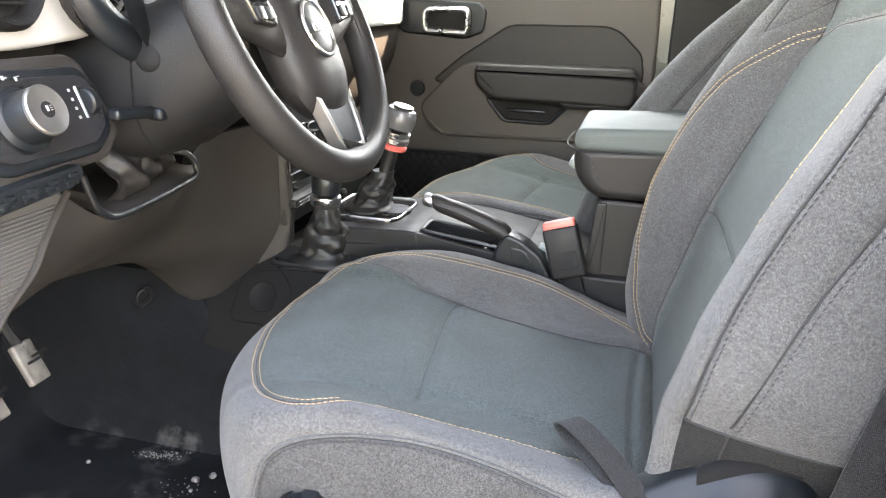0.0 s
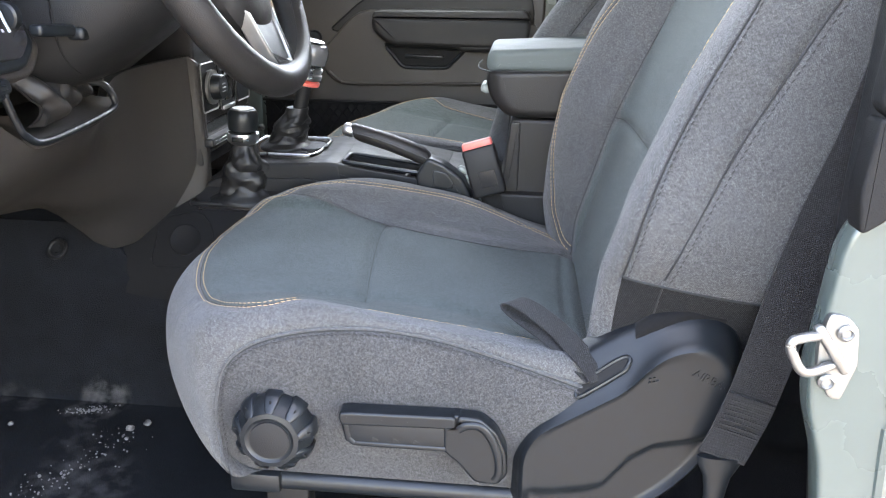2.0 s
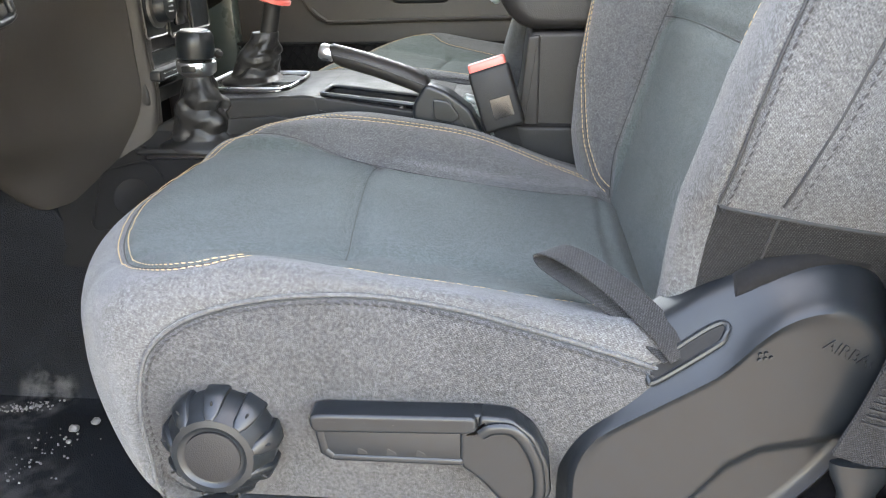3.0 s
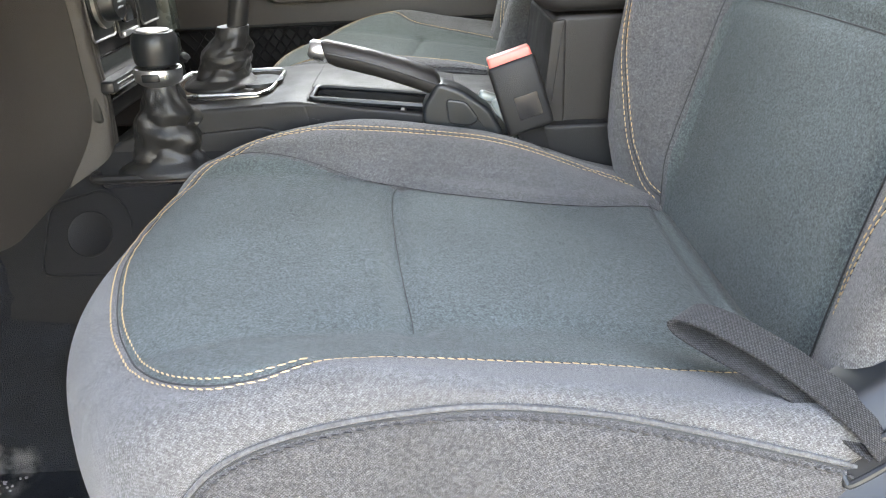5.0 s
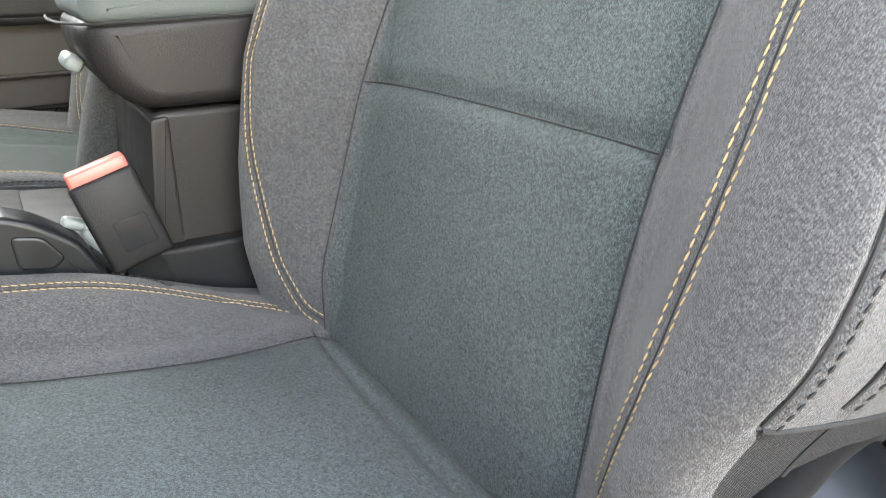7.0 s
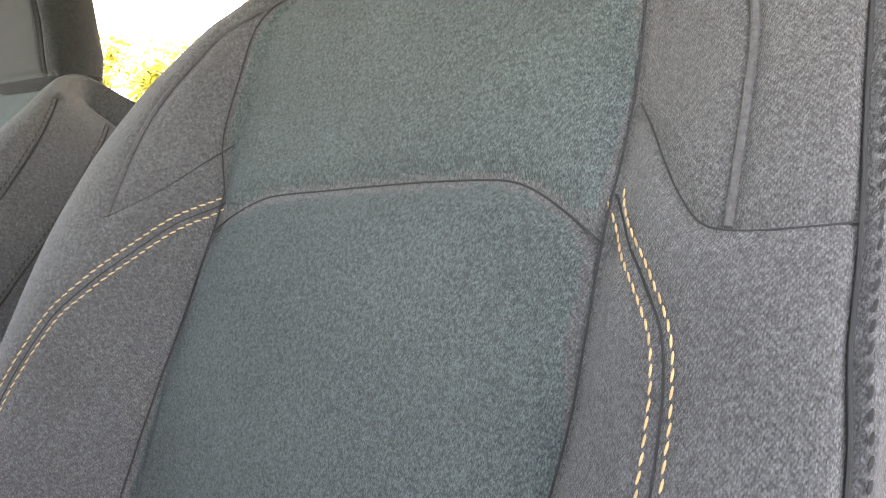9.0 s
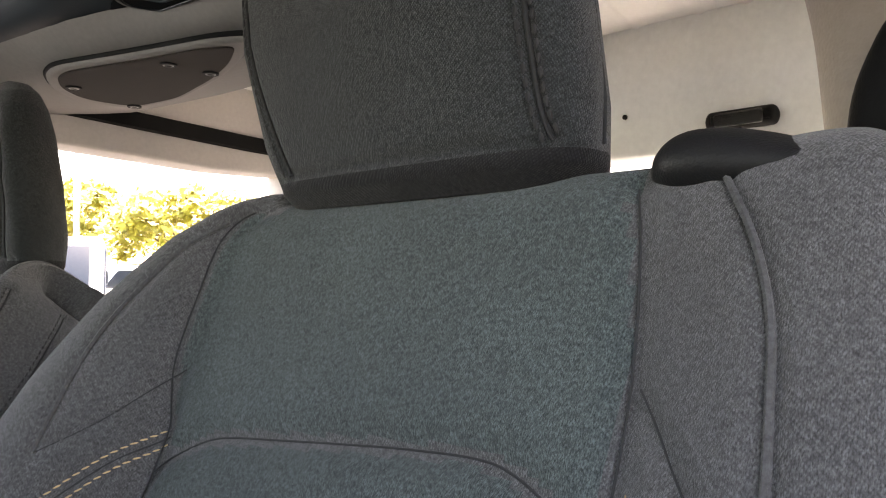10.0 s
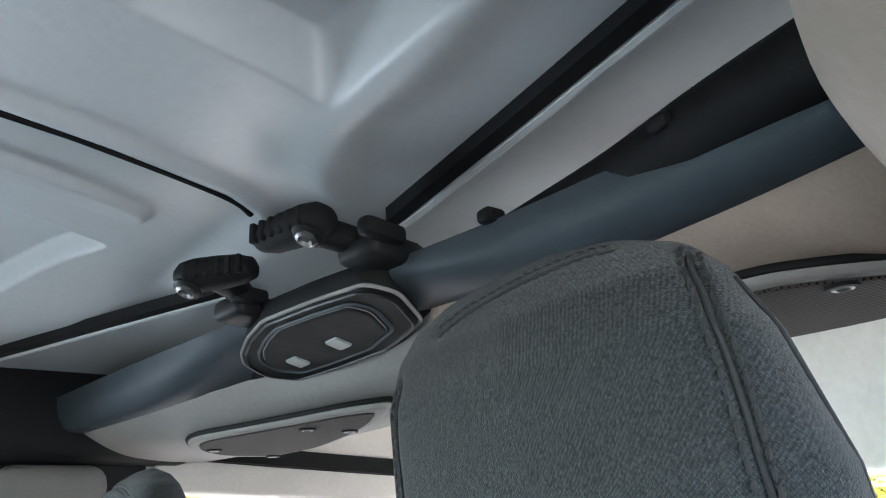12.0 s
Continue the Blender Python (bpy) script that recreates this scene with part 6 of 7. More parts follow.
part("lower_panel", slab([(-0.345, 0.470), (-0.343, 0.487), (-0.252, 0.583), (-0.215, 0.597), (-0.168, 0.595), (-0.150, 0.57), (0.215, 0.57), (0.215, 0.415), (0.059, 0.413), (-0.295, 0.409), (-0.323, 0.427)], "y", 1.074, 1.096, 0.010, 4, 0.018), DOORV, door)
part("panel_ridge", tube([(x, 1.073, z) for x, z in spline([(-0.318, 0.440), (-0.29, 0.418), (-0.255, 0.412), (0.0, 0.418), (0.21, 0.420)], 6)], 0.004, 8), DOORV, door)
arm = part("armrest", join(slab([(-0.196, 0.584), (-0.194, 0.548), (-0.150, 0.513), (0.192, 0.510), (0.199, 0.584)], "y", 1.018, 1.092, 0.012, 5, 0.024), slab([(-0.005, 0.545), (0.020, 0.502), (0.182, 0.502), (0.190, 0.545)], "y", 1.021, 1.092, 0.010, 4, 0.018)), SOFT, door, "padded black vinyl armrest")
part("armrest_top", slab([(-0.197, 0.574), (-0.190, 0.598), (0.188, 0.603), (0.199, 0.577)], "y", 1.019, 1.092, 0.009, 5, 0.018), SOFT, arm)
part("armrest_seam", tube([(x, 1.0195, 0.5735 + 0.008 * x) for x in np.linspace(-0.188, 0.190, 30)], 0.0014, 6), RUBBER, arm)
part("pull_cup", tube([(x, 1.069, z) for x, z in rounded([(-0.172, 0.512), (-0.124, 0.457), (-0.010, 0.457), (0.036, 0.506)], 0.012)], 0.005, 8, True), SATIN, door)
part("pull_recess", slab([(-0.166, 0.510), (-0.122, 0.462), (-0.012, 0.462), (0.028, 0.506)], "y", 1.0695, 1.0755, 0.001, 1, 0.01), RUBBER, door)
part("pull_lip", box((-0.068, 1.061, 0.486), (0.10, 0.014, 0.008), 0.003), SATIN, door)
part("round_plug", lathe([(0.020, 0.0), (0.020, 0.008), (0.017, 0.013), (0.001, 0.014)], (-0.358, 1.092, 0.522), (0, -1, 0), 28), SATIN, door)
hb = part("handle_bezel", slab([(-0.430, 0.690), (-0.398, 0.658), (-0.235, 0.650), (-0.190, 0.668), (-0.184, 0.722), (-0.204, 0.740), (-0.412, 0.738), (-0.430, 0.722)], "y", 1.082, 1.096, 0.005, 3, 0.012), SATIN, door)
part("handle_well", slab([(-0.335, 0.670), (-0.222, 0.668), (-0.222, 0.725), (-0.335, 0.725)], "y", 1.0785, 1.084, 0.001, 1, 0.01), RUBBER, hb)
part("door_handle", sweep([(x, 1.062, z) for x, z in rounded([(-0.335, 0.668), (-0.226, 0.666), (-0.226, 0.722), (-0.335, 0.718)], 0.014)], circle(0.007, 10, 0.012), True, up=(0, 1, 0)), CHROME, hb, "satin chrome door handle")
# Dark box behind the net paints the shade inside the map pocket.
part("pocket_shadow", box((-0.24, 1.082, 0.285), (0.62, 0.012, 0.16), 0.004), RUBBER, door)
net = bmesh.new()
for i in range(26):
    x0 = -0.55 + 0.024 * i
    for sgn in (1, -1):
        pts = [(x0 + sgn * t * 0.12 + (0 if sgn > 0 else 0.12), 1.062 + 0.012 * math.sin(t * 3), 0.365 - 0.15 * t) for t in np.linspace(0, 1, 9)]
        b = tube(pts, 0.0018, 5)
        me = bpy.data.meshes.new("cord")
        b.to_mesh(me)
        b.free()
        net.from_mesh(me)
        bpy.data.meshes.remove(me)
part("pocket_net", net, RUBBER, door, "black elastic map pocket net")
part("net_hem", tube([(x, 1.060, 0.366) for x in np.linspace(-0.56, 0.2, 20)], 0.004, 8), RUBBER, door)
part("inner_skin", box((-0.22, 1.15, 0.05), (0.96, 0.03, 1.56), 0.006), PAINT, door)
tagged(part("wall_footwell", box((-0.95, 1.135, 0.10), (0.56, 0.04, 1.50), 0.006), BLACK), "black footwell side wall", "wall", "", "structure")
tagged(part("wall_footwell_driver", box((-1.02, -0.40, 0.10), (0.44, 0.04, 1.50), 0.006), BLACK), "black footwell side wall", "wall", "", "structure")
tagged(part("pillar_passenger", slab([(0.222, -0.3), (0.222, 0.55), (0.226, 0.80), (0.228, 1.16), (0.262, 1.16), (0.262, 0.80), (0.262, -0.3)], "y", 1.118, 1.165, 0.006, 3, 0.004), PAINT), "pale green painted door pillar behind the door", "pillar", "", "structure")
tagged(part("pillar_trim", slab([(0.256, 0.0), (0.258, 0.80), (0.260, 1.12), (0.60, 1.12), (0.62, 0.0)], "y", 1.10, 1.15, 0.01, 3, 0.01), BLACK), "black plastic pillar trim with belt", "trim", "", "structure")
pb2 = thing("passenger_belt", (0.42, 1.06, 0.3), "black seat belt hanging by the far pillar", "seat belt")
part("webbing", ribbon(spline([(0.40, 1.075, 0.10), (0.405, 1.07, 0.5), (0.43, 1.06, 0.9), (0.46, 1.05, 1.08)], 6), (1, 0, 0.05), 0.046, 0.0015), WEB, pb2)
tagged(part("hinge_pillar", box((-0.53, 1.075, 0.35), (0.07, 0.05, 0.62), 0.01), PAINT), "pale painted hinge pillar in the footwell", "pillar", "", "structure")

# ---------------------------------------------------------------- driver's door pillar, striker, belt
tagged(part("pillar_driver", slab([(0.46, -0.35), (0.43, 0.22), (0.408, 0.349), (0.394, 0.391), (0.389, 0.424), (0.393, 0.472), (0.395, 0.514), (0.401, 0.534), (0.425, 0.56), (0.430, 0.62), (0.436, 1.10), (0.66, 1.10), (0.66, -0.35)], "y", -0.395, -0.372, 0.004, 3, 0.010), PAINT), "pale green painted door pillar of the open doorway", "pillar", "", "structure")
part("pillar_rib", tube(spline([(0.470, -0.392, 0.60), (0.463, -0.393, 0.48), (0.452, -0.393, 0.40), (0.462, -0.392, 0.28)], 6), 0.006, 8), PAINT)["label"] = "pressed rib in the painted pillar"
bpy.data.objects["pillar_rib"]["kind"] = "structure"
for z in (0.53, 0.47, 0.41, 0.36):
    tagged(part("spot_weld", lathe([(0.004, 0), (0.003, 0.0012), (0.001, 0.0012)], (0.487, -0.3925, z), (0, -1, 0), 12), PAINT), "painted spot weld dimple on pillar", "weld", "spot welds on pillar", "structure")
tr = thing("pillar_cover", (0.48, -0.37, 0.53), "black grained plastic pillar cover with step", "pillar trim")
part("upper_cover", slab([(0.396, 0.614), (0.400, 0.70), (0.398, 0.80), (0.400, 1.10), (0.432, 1.10), (0.428, 0.625), (0.422, 0.598)], "y", -0.402, -0.382, 0.005, 3, 0.008), PILLARV, tr)
part("column_cover", slab([(0.411, 0.690), (0.405, 0.76), (0.405, 1.10), (0.62, 1.10), (0.62, 0.679), (0.44, 0.677), (0.418, 0.682)], "y", -0.420, -0.388, 0.008, 4, 0.014), PILLARV, tr)
part("lower_cover", slab([(0.396, 0.611), (0.393, 0.56), (0.398, 0.531), (0.414, 0.543), (0.422, 0.560), (0.425, 0.592), (0.420, 0.597)], "y", -0.407, -0.385, 0.004, 3, 0.007), PILLARV, tr)
part("bracket", slab([(0.423, 0.675), (0.421, 0.627), (0.442, 0.624), (0.448, 0.653), (0.448, 0.676)], "y", -0.412, -0.398, 0.002, 2, 0.004), SATIN, tr)
part("push_rivet", lathe([(0.0065, 0.0), (0.0065, 0.002), (0.004, 0.0035), (0.001, 0.0035)], (0.436, -0.412, 0.638), (0, -1, 0), 20), SATIN, tr)
part("inner_trim", slab([(0.47, -0.05), (0.435, 0.25), (0.415, 0.38), (0.410, 0.55), (0.412, 1.10), (0.66, 1.10), (0.66, -0.05)], "y", -0.370, -0.335, 0.006, 3, 0.02), BLACK, tr)
lab = thing("pillar_label", (0.433, -0.394, 0.56), "black and yellow warning label with pictograms", "label")
LM = Matrix.Translation((0.4425, -0.3962, 0.562)) @ Euler((0, radians(4.5), 0)).to_matrix().to_4x4()


def on_label(bm):
    bm.transform(LM)
    return bm


part("backing", on_label(box((0, 0, -0.011), (0.0178, 0.0014, 0.082), 0.0005, 1)), RUBBER, lab)
part("yellow_field", on_label(box((0, -0.0004, 0.0405), (0.0178, 0.0016, 0.021), 0.0005, 1)), YELLOW, lab)
tri = [(-0.0065, 0.036), (0.0005, 0.036), (-0.003, 0.045)]
part("warning_triangle", on_label(tube([(x, -0.0014, z) for x, z in tri], 0.0005, 5, True)), RUBBER, lab)
part("warning_bar", on_label(box((-0.003, -0.0014, 0.040), (0.0008, 0.0006, 0.004), 0.0001, 1)), RUBBER, lab)
part("book_symbol", on_label(join(box((0.0042, -0.0014, 0.041), (0.003, 0.0006, 0.006), 0.0001, 1, (0, 8, 0)), box((0.0074, -0.0014, 0.041), (0.003, 0.0006, 0.006), 0.0001, 1, (0, -8, 0)))), RUBBER, lab)
part("vehicle_pictogram", on_label(join(box((0, -0.001, 0.018), (0.013, 0.0006, 0.004), 0.0002, 1), box((-0.001, -0.001, 0.022), (0.008, 0.0006, 0.004), 0.0002, 1), box((-0.004, -0.001, 0.0145), (0.004, 0.0006, 0.004), 0.0015, 2), box((0.004, -0.001, 0.0145), (0.004, 0.0006, 0.004), 0.0015, 2))), WHITE, lab)
part("belt_pictogram", on_label(join(tube([(0.0035 * math.cos(a) - 0.003, -0.001, -0.010 + 0.006 * math.sin(a)) for a in np.linspace(0, 6.28, 15)[:-1]], 0.0006, 5, True), box((-0.003, -0.001, -0.010), (0.001, 0.0006, 0.010), 0.0002, 1, (0, 35, 0)))), WHITE, lab)
part("tick_mark", on_label(join(box((0.0045, -0.001, -0.012), (0.0012, 0.0006, 0.004), 0.0002, 1, (0, -40, 0)), box((0.0065, -0.001, -0.010), (0.0012, 0.0006, 0.008), 0.0002, 1, (0, 35, 0)))), WHITE, lab)
part("seat_pictogram", on_label(tube([(0.0035 * math.cos(a) - 0.003, -0.001, -0.032 + 0.006 * math.sin(a)) for a in np.linspace(0, 6.28, 15)[:-1]], 0.0006, 5, True)), WHITE, lab)
part("cross_mark", on_label(join(box((0.0055, -0.001, -0.033), (0.0012, 0.0006, 0.007), 0.0002, 1, (0, 40, 0)), box((0.0055, -0.001, -0.033), (0.0012, 0.0006, 0.007), 0.0002, 1, (0, -40, 0)))), WHITE, lab)
part("printed_bar", on_label(box((-0.001, -0.001, -0.047), (0.013, 0.0006, 0.0016), 0.0002, 1)), WHITE, lab)
stk = thing("door_striker", (0.42, -0.395, 0.42), "zinc plated door striker loop with two screws", "door striker")
part("plate", slab([(0.394, 0.472), (0.407, 0.470), (0.416, 0.460), (0.420, 0.432), (0.413, 0.403), (0.404, 0.405), (0.392, 0.428), (0.390, 0.450)], "y", -0.3985, -0.391, 0.002, 2, 0.004), BOLT, stk)
part("loop", tube(spline([(0.393, -0.397, 0.4545), (0.384, -0.403, 0.4560), (0.374, -0.409, 0.4570), (0.3675, -0.411, 0.4555), (0.3665, -0.411, 0.4500), (0.3715, -0.411, 0.4400), (0.3765, -0.411, 0.4330), (0.3830, -0.409, 0.4310), (0.394, -0.404, 0.4320), (0.406, -0.397, 0.4335)], 8), 0.0036, 12), BOLT, stk, "bent steel striker loop")
part("gusset", box((0.3985, -0.4005, 0.4455), (0.0075, 0.008, 0.044), 0.003, 3, (0, -36, 0)), BOLT, stk)
for x, z in ((0.4065, 0.4580), (0.4000, 0.4190)):
    part("screw", lathe([(0.0062, 0.0), (0.0062, 0.002), (0.0042, 0.0038), (0.003, 0.002), (0.001, 0.002)], (x, -0.3985, z), (0, -1, 0), 18), BOLT, stk)
belt = thing("driver_belt", (0.40, -0.265, 0.18), "black seat belt with sewn end and anchor", "seat belt")
part("webbing", ribbon(spline([(0.378, -0.277, 0.268), (0.382, -0.278, 0.283), (0.392, -0.280, 0.32), (0.402, -0.281, 0.375), (0.411, -0.282, 0.43), (0.425, -0.284, 0.50), (0.446, -0.288, 0.585), (0.464, -0.296, 0.70), (0.478, -0.308, 0.85), (0.488, -0.315, 1.02)], 10), (1, -0.12, -0.22), 0.043, 0.0016), WEB, belt)
part("sewn_end", ribbon(spline([(0.376, -0.280, 0.268), (0.379, -0.2805, 0.278), (0.385, -0.282, 0.30), (0.393, -0.284, 0.334)], 6), (1, -0.12, -0.25), 0.0425, 0.0030), WEB, belt)
for k in range(7):
    part("seam_stitch", ribbon(np.array([(0.366 + 0.0015 * k, -0.2835, 0.302 + 0.005 * k), (0.384 + 0.0015 * k, -0.2850, 0.298 + 0.005 * k), (0.402 + 0.0015 * k, -0.2870, 0.293 + 0.005 * k)]), (0, 0, 1), 0.0012, 0.0012), DTHREAD, belt)
part("anchor", loft([[(0.375 + w * math.cos(a), -0.279 + 0.006 * math.sin(a), z) for a in np.linspace(0, 2 * math.pi, 17)[:-1]] for w, z in ((0.009, 0.175), (0.010, 0.225), (0.013, 0.246), (0.019, 0.258), (0.021, 0.268))]), SATIN, belt, "black covered belt anchor")
tagged(part("sill_trim", box((0.1, -0.345, -0.005), (1.6, 0.05, 0.05), 0.012, 3), BLACK), "black plastic door sill trim strip", "sill", "", "structure")
tagged(part("sill", box((0.1, -0.40, -0.12), (1.9, 0.10, 0.22), 0.02, 3), PAINT), "pale green painted door sill", "sill", "", "structure")

# ---------------------------------------------------------------- roof, sound bar, rear


def roof_skin(name, x0, x1):
    """The inner skin of the roof: pans pressed up between broad rounded beams, the joint between both front panels, fine ribs behind."""
    xs = np.unique(np.r_[np.linspace(-0.75, 0.14, 30), np.linspace(0.14, 0.66, 210), np.linspace(0.66, 1.36, 40)])
    xs = xs[(xs >= x0 - 1e-6) & (xs <= x1 + 1e-6)]
    ys = np.r_[np.linspace(-0.38, -0.22, 12)[:-1], np.linspace(-0.22, 0.80, 460), np.linspace(0.80, 1.12, 16)[1:]]
    X, Y = np.meshgrid(xs, ys, indexing="ij")
    Z = np.interp(X, [-0.75, -0.3, 0.1, 0.5, 0.9, 1.36], [1.215, 1.236, 1.24, 1.24, 1.235, 1.20]) + 0.006 - 0.018 * ((Y - 0.37) / 0.75) ** 2

    def most(*d):
        k = 0.007
        return k * np.log(sum(np.exp(np.clip(q / k, -60, 60)) for q in d))

    pan = most(X - 0.420, Y - 0.160 - 0.22 * (X - 0.40), -0.20 - Y)
    Z += 0.040 * step(0.008, -0.014, pan)
    joint = Y - np.interp(X, [-0.75, 0.2445, 0.3217, 0.422, 0.455, 0.49], [0.10, 0.290, 0.309, 0.342, 0.3655, 0.40])
    ahead = step(0.52, 0.46, X)
    Z += 0.028 * step(-0.001, 0.004, joint) * ahead * step(0.80, 0.62, Y) - 0.007 * np.exp(-((joint + 0.014) / 0.012) ** 2) * ahead
    bead = Y - np.interp(X, [-0.75, 0.262, 0.334, 0.396], [0.10, 0.431, 0.456, 0.483])
    Z -= 0.010 * step(0.004, -0.008, most(np.abs(bead) - 0.019, X - 0.400))
    pan_2 = most(0.530 + 0.47 * (X - 0.2765) - Y, X - 0.384 + 0.55 * (Y - 0.579), Y - 0.84)
    Z += 0.026 * step(0.006, -0.008, pan_2)
    beam = np.abs(X - np.interp(Y, [-0.2, 0.03, 0.11, 0.18, 0.245, 0.30], [0.42, 0.432, 0.442, 0.440, 0.460, 0.50])) / 0.026
    Z -= 0.012 * np.exp(-(beam**2)) * step(0.33, 0.26, Y)
    for y in (-0.08, 0.005, 0.10, 0.17, 0.27, 0.36):
        Z -= 0.003 * np.exp(-(((Y - y - 0.12 * (X - 1.1)) / 0.007) ** 2)) * step(0.95, 1.02, X)
    g = np.stack([X, Y, Z], 2)
    v = np.concatenate([g.reshape(-1, 3), (g + [0, 0, 0.05]).reshape(-1, 3)])
    n, m = X.shape
    i, j = np.meshgrid(np.arange(n - 1), np.arange(m - 1), indexing="ij")
    q = (i * m + j).ravel()
    f = np.stack([q, q + 1, q + m + 1, q + m], 1)
    return from_np(name, v, np.concatenate([f, f[:, ::-1] + n * m]))


tagged(part("roof_front", roof_skin("roof_front", -0.75, 0.66), HARDT), "grey moulded removable roof panels", "roof", "", "structure")
tagged(part("roof_rear", roof_skin("roof_rear", 0.66, 1.36), RROOF), "off-white ribbed inside of the hard top", "roof", "", "structure")
tagged(part("panel_seal", tube(spline([(-0.60, 0.1335, 1.226), (-0.30, 0.188, 1.240), (0.0, 0.2455, 1.2425), (0.2445, 0.2920, 1.2435), (0.3217, 0.3110, 1.2440), (0.422, 0.3440, 1.2440), (0.455, 0.3675, 1.2440)], 10), 0.0032, 8), RUBBER), "dark seal line between the front roof panels", "seal", "", "structure")
for pts in ([(0.562, 0.30, 1.239), (0.540, 0.12, 1.239), (0.518, -0.03, 1.237), (0.495, -0.17, 1.232), (0.46, -0.36, 1.224)], [(0.508, 0.57, 1.240), (0.44, 0.72, 1.238), (0.343, 0.922, 1.232), (0.29, 1.03, 1.228)]):
    w = part("weatherstrip", ribbon(spline(pts, 8), (1, 0.2, 0.02), 0.015, 0.014), RUBBER)
    tagged(w, "black rubber weatherstrip between roof panels", "seal", "", "structure")
    q = [(x + 0.015, y + 0.003, z - 0.003) for x, y, z in pts]
    tagged(part("seal_lip", tube(spline(q, 8), 0.0055, 8), HARDT), "grey lip beside the roof seal", "trim", "", "structure")


def clamp(k, scr, foot):
    """A turn knob with a ribbed grip, its screw, its stem and the foot on the bar."""
    cl = thing("roof_clamp", (foot[0], foot[1], foot[2]), "black roof panel clamp with ribbed turn knob", "roof clamp", "roof panel clamps")
    x, y, z = k
    ax = (Vector(scr) - Vector(k))
    ax.z = 0
    ax.normalize()
    sd = Vector((-ax.y, ax.x, 0))
    ring = []
    for t, r in ((-0.044, 0.006), (-0.040, 0.013), (-0.025, 0.018), (0.0, 0.020), (0.025, 0.0205), (0.040, 0.018), (0.048, 0.012), (0.051, 0.005)):
        ring.append([tuple(Vector(k) + ax * t * 0.86 + sd * r * 0.95 * math.cos(a) + Vector((0, 0, r * 0.78 * math.sin(a)))) for a in np.linspace(0, 2 * math.pi, 29)[:-1]])
    part("knob", loft(ring), RUBBER, cl)
    for i in range(6):
        c = Vector(k) + ax * (-0.028 + 0.0107 * i) - sd * 0.0155 * (1 if sd.x > 0 else -1)
        part("grip_rib", box(tuple(c), (0.007, 0.0056, 0.018), 0.002, 2, (0, 0, math.degrees(math.atan2(ax.y, ax.x)) - 90)), RUBBER, cl)
    c = Vector(k) + ax * 0.026
    part("screw_seat", lathe([(0.0135, -0.004), (0.0135, 0.001), (0.011, 0.0025), (0.001, 0.0025)], (c.x - 0.006, c.y, c.z - 0.0135), (-0.45, -0.1, -0.9), 24), BLACK, cl)
    part("screw", lathe([(0.0088, 0.0), (0.0088, 0.003), (0.006, 0.0045), (0.0035, 0.002), (0.001, 0.002)], (c.x - 0.0066, c.y, c.z - 0.0150), (-0.45, -0.1, -0.9), 20), BOLT, cl)
    m = (Vector(k) + Vector(foot)) / 2
    part("stem", tube([tuple(Vector(k) + ax * 0.012), tuple(m + Vector((0, 0, 0.004))), foot], 0.013, 12), BLACK, cl)
    part("base", box((foot[0], foot[1], foot[2] - 0.004), (0.066, 0.050, 0.024), 0.009, 3, (0, 0, 12)), BLACK, cl)
    part("hook", box((foot[0] - 0.02, foot[1] - 0.032, foot[2] + 0.003), (0.046, 0.016, 0.016), 0.005, 2, (0, 0, 12)), BLACK, cl)


clamp((0.450, 0.424, 1.205), (0.424, 0.456, 1.2), (0.512, 0.490, 1.196))
clamp((0.462, 0.300, 1.205), (0.475, 0.258, 1.2), (0.540, 0.285, 1.196))
# bar
bar = thing("sport_bar", (0.55, 0.37, 1.12), "black padded cross bar with overhead light console", "roll bar")
part("cross_bar", patch([[(0.425, 1.12, 1.192), (0.475, 0.75, 1.192), (0.514, 0.52, 1.192), (0.545, 0.304, 1.188), (0.571, 0.169, 1.189), (0.576, 0.073, 1.186), (0.578, 0.007, 1.181), (0.580, -0.05, 1.175), (0.582, -0.125, 1.168)], [(0.432, 1.12, 1.160), (0.485, 0.75, 1.158), (0.525, 0.59, 1.172), (0.540, 0.48, 1.174), (0.55, 0.304, 1.172), (0.575, 0.16, 1.160), (0.580, 0.06, 1.158), (0.577, -0.125, 1.154)], [(0.455, 1.10, 1.142), (0.515, 0.745, 1.140), (0.562, 0.60, 1.160), (0.590, 0.50, 1.162), (0.592, 0.30, 1.158), (0.602, 0.16, 1.141), (0.605, 0.05, 1.140), (0.594, -0.125, 1.138)], [(0.52, 1.10, 1.148), (0.59, 0.75, 1.146), (0.62, 0.60, 1.152), (0.635, 0.50, 1.154), (0.645, 0.31, 1.152), (0.65, 0.16, 1.146), (0.65, 0.0, 1.146), (0.64, -0.125, 1.144)]], 0.012, way=(-1, 0, -0.4)), BARPAD, bar)
part("bar_core", tube(spline([(0.50, 1.10, 1.185), (0.56, 0.75, 1.180), (0.60, 0.5, 1.180), (0.615, 0.3, 1.180), (0.608, 0.1, 1.184), (0.592, -0.02, 1.188), (0.578, -0.15, 1.190)], 8), 0.028, 14), PILLARV, bar, "black bar behind the trim")
for x, y, z in ((0.5735, 0.012, 1.193), (0.571, 0.176, 1.193)):
    part("trim_clip", box((x, y, z), (0.020, 0.016, 0.012), 0.004, 3), RUBBER, bar)
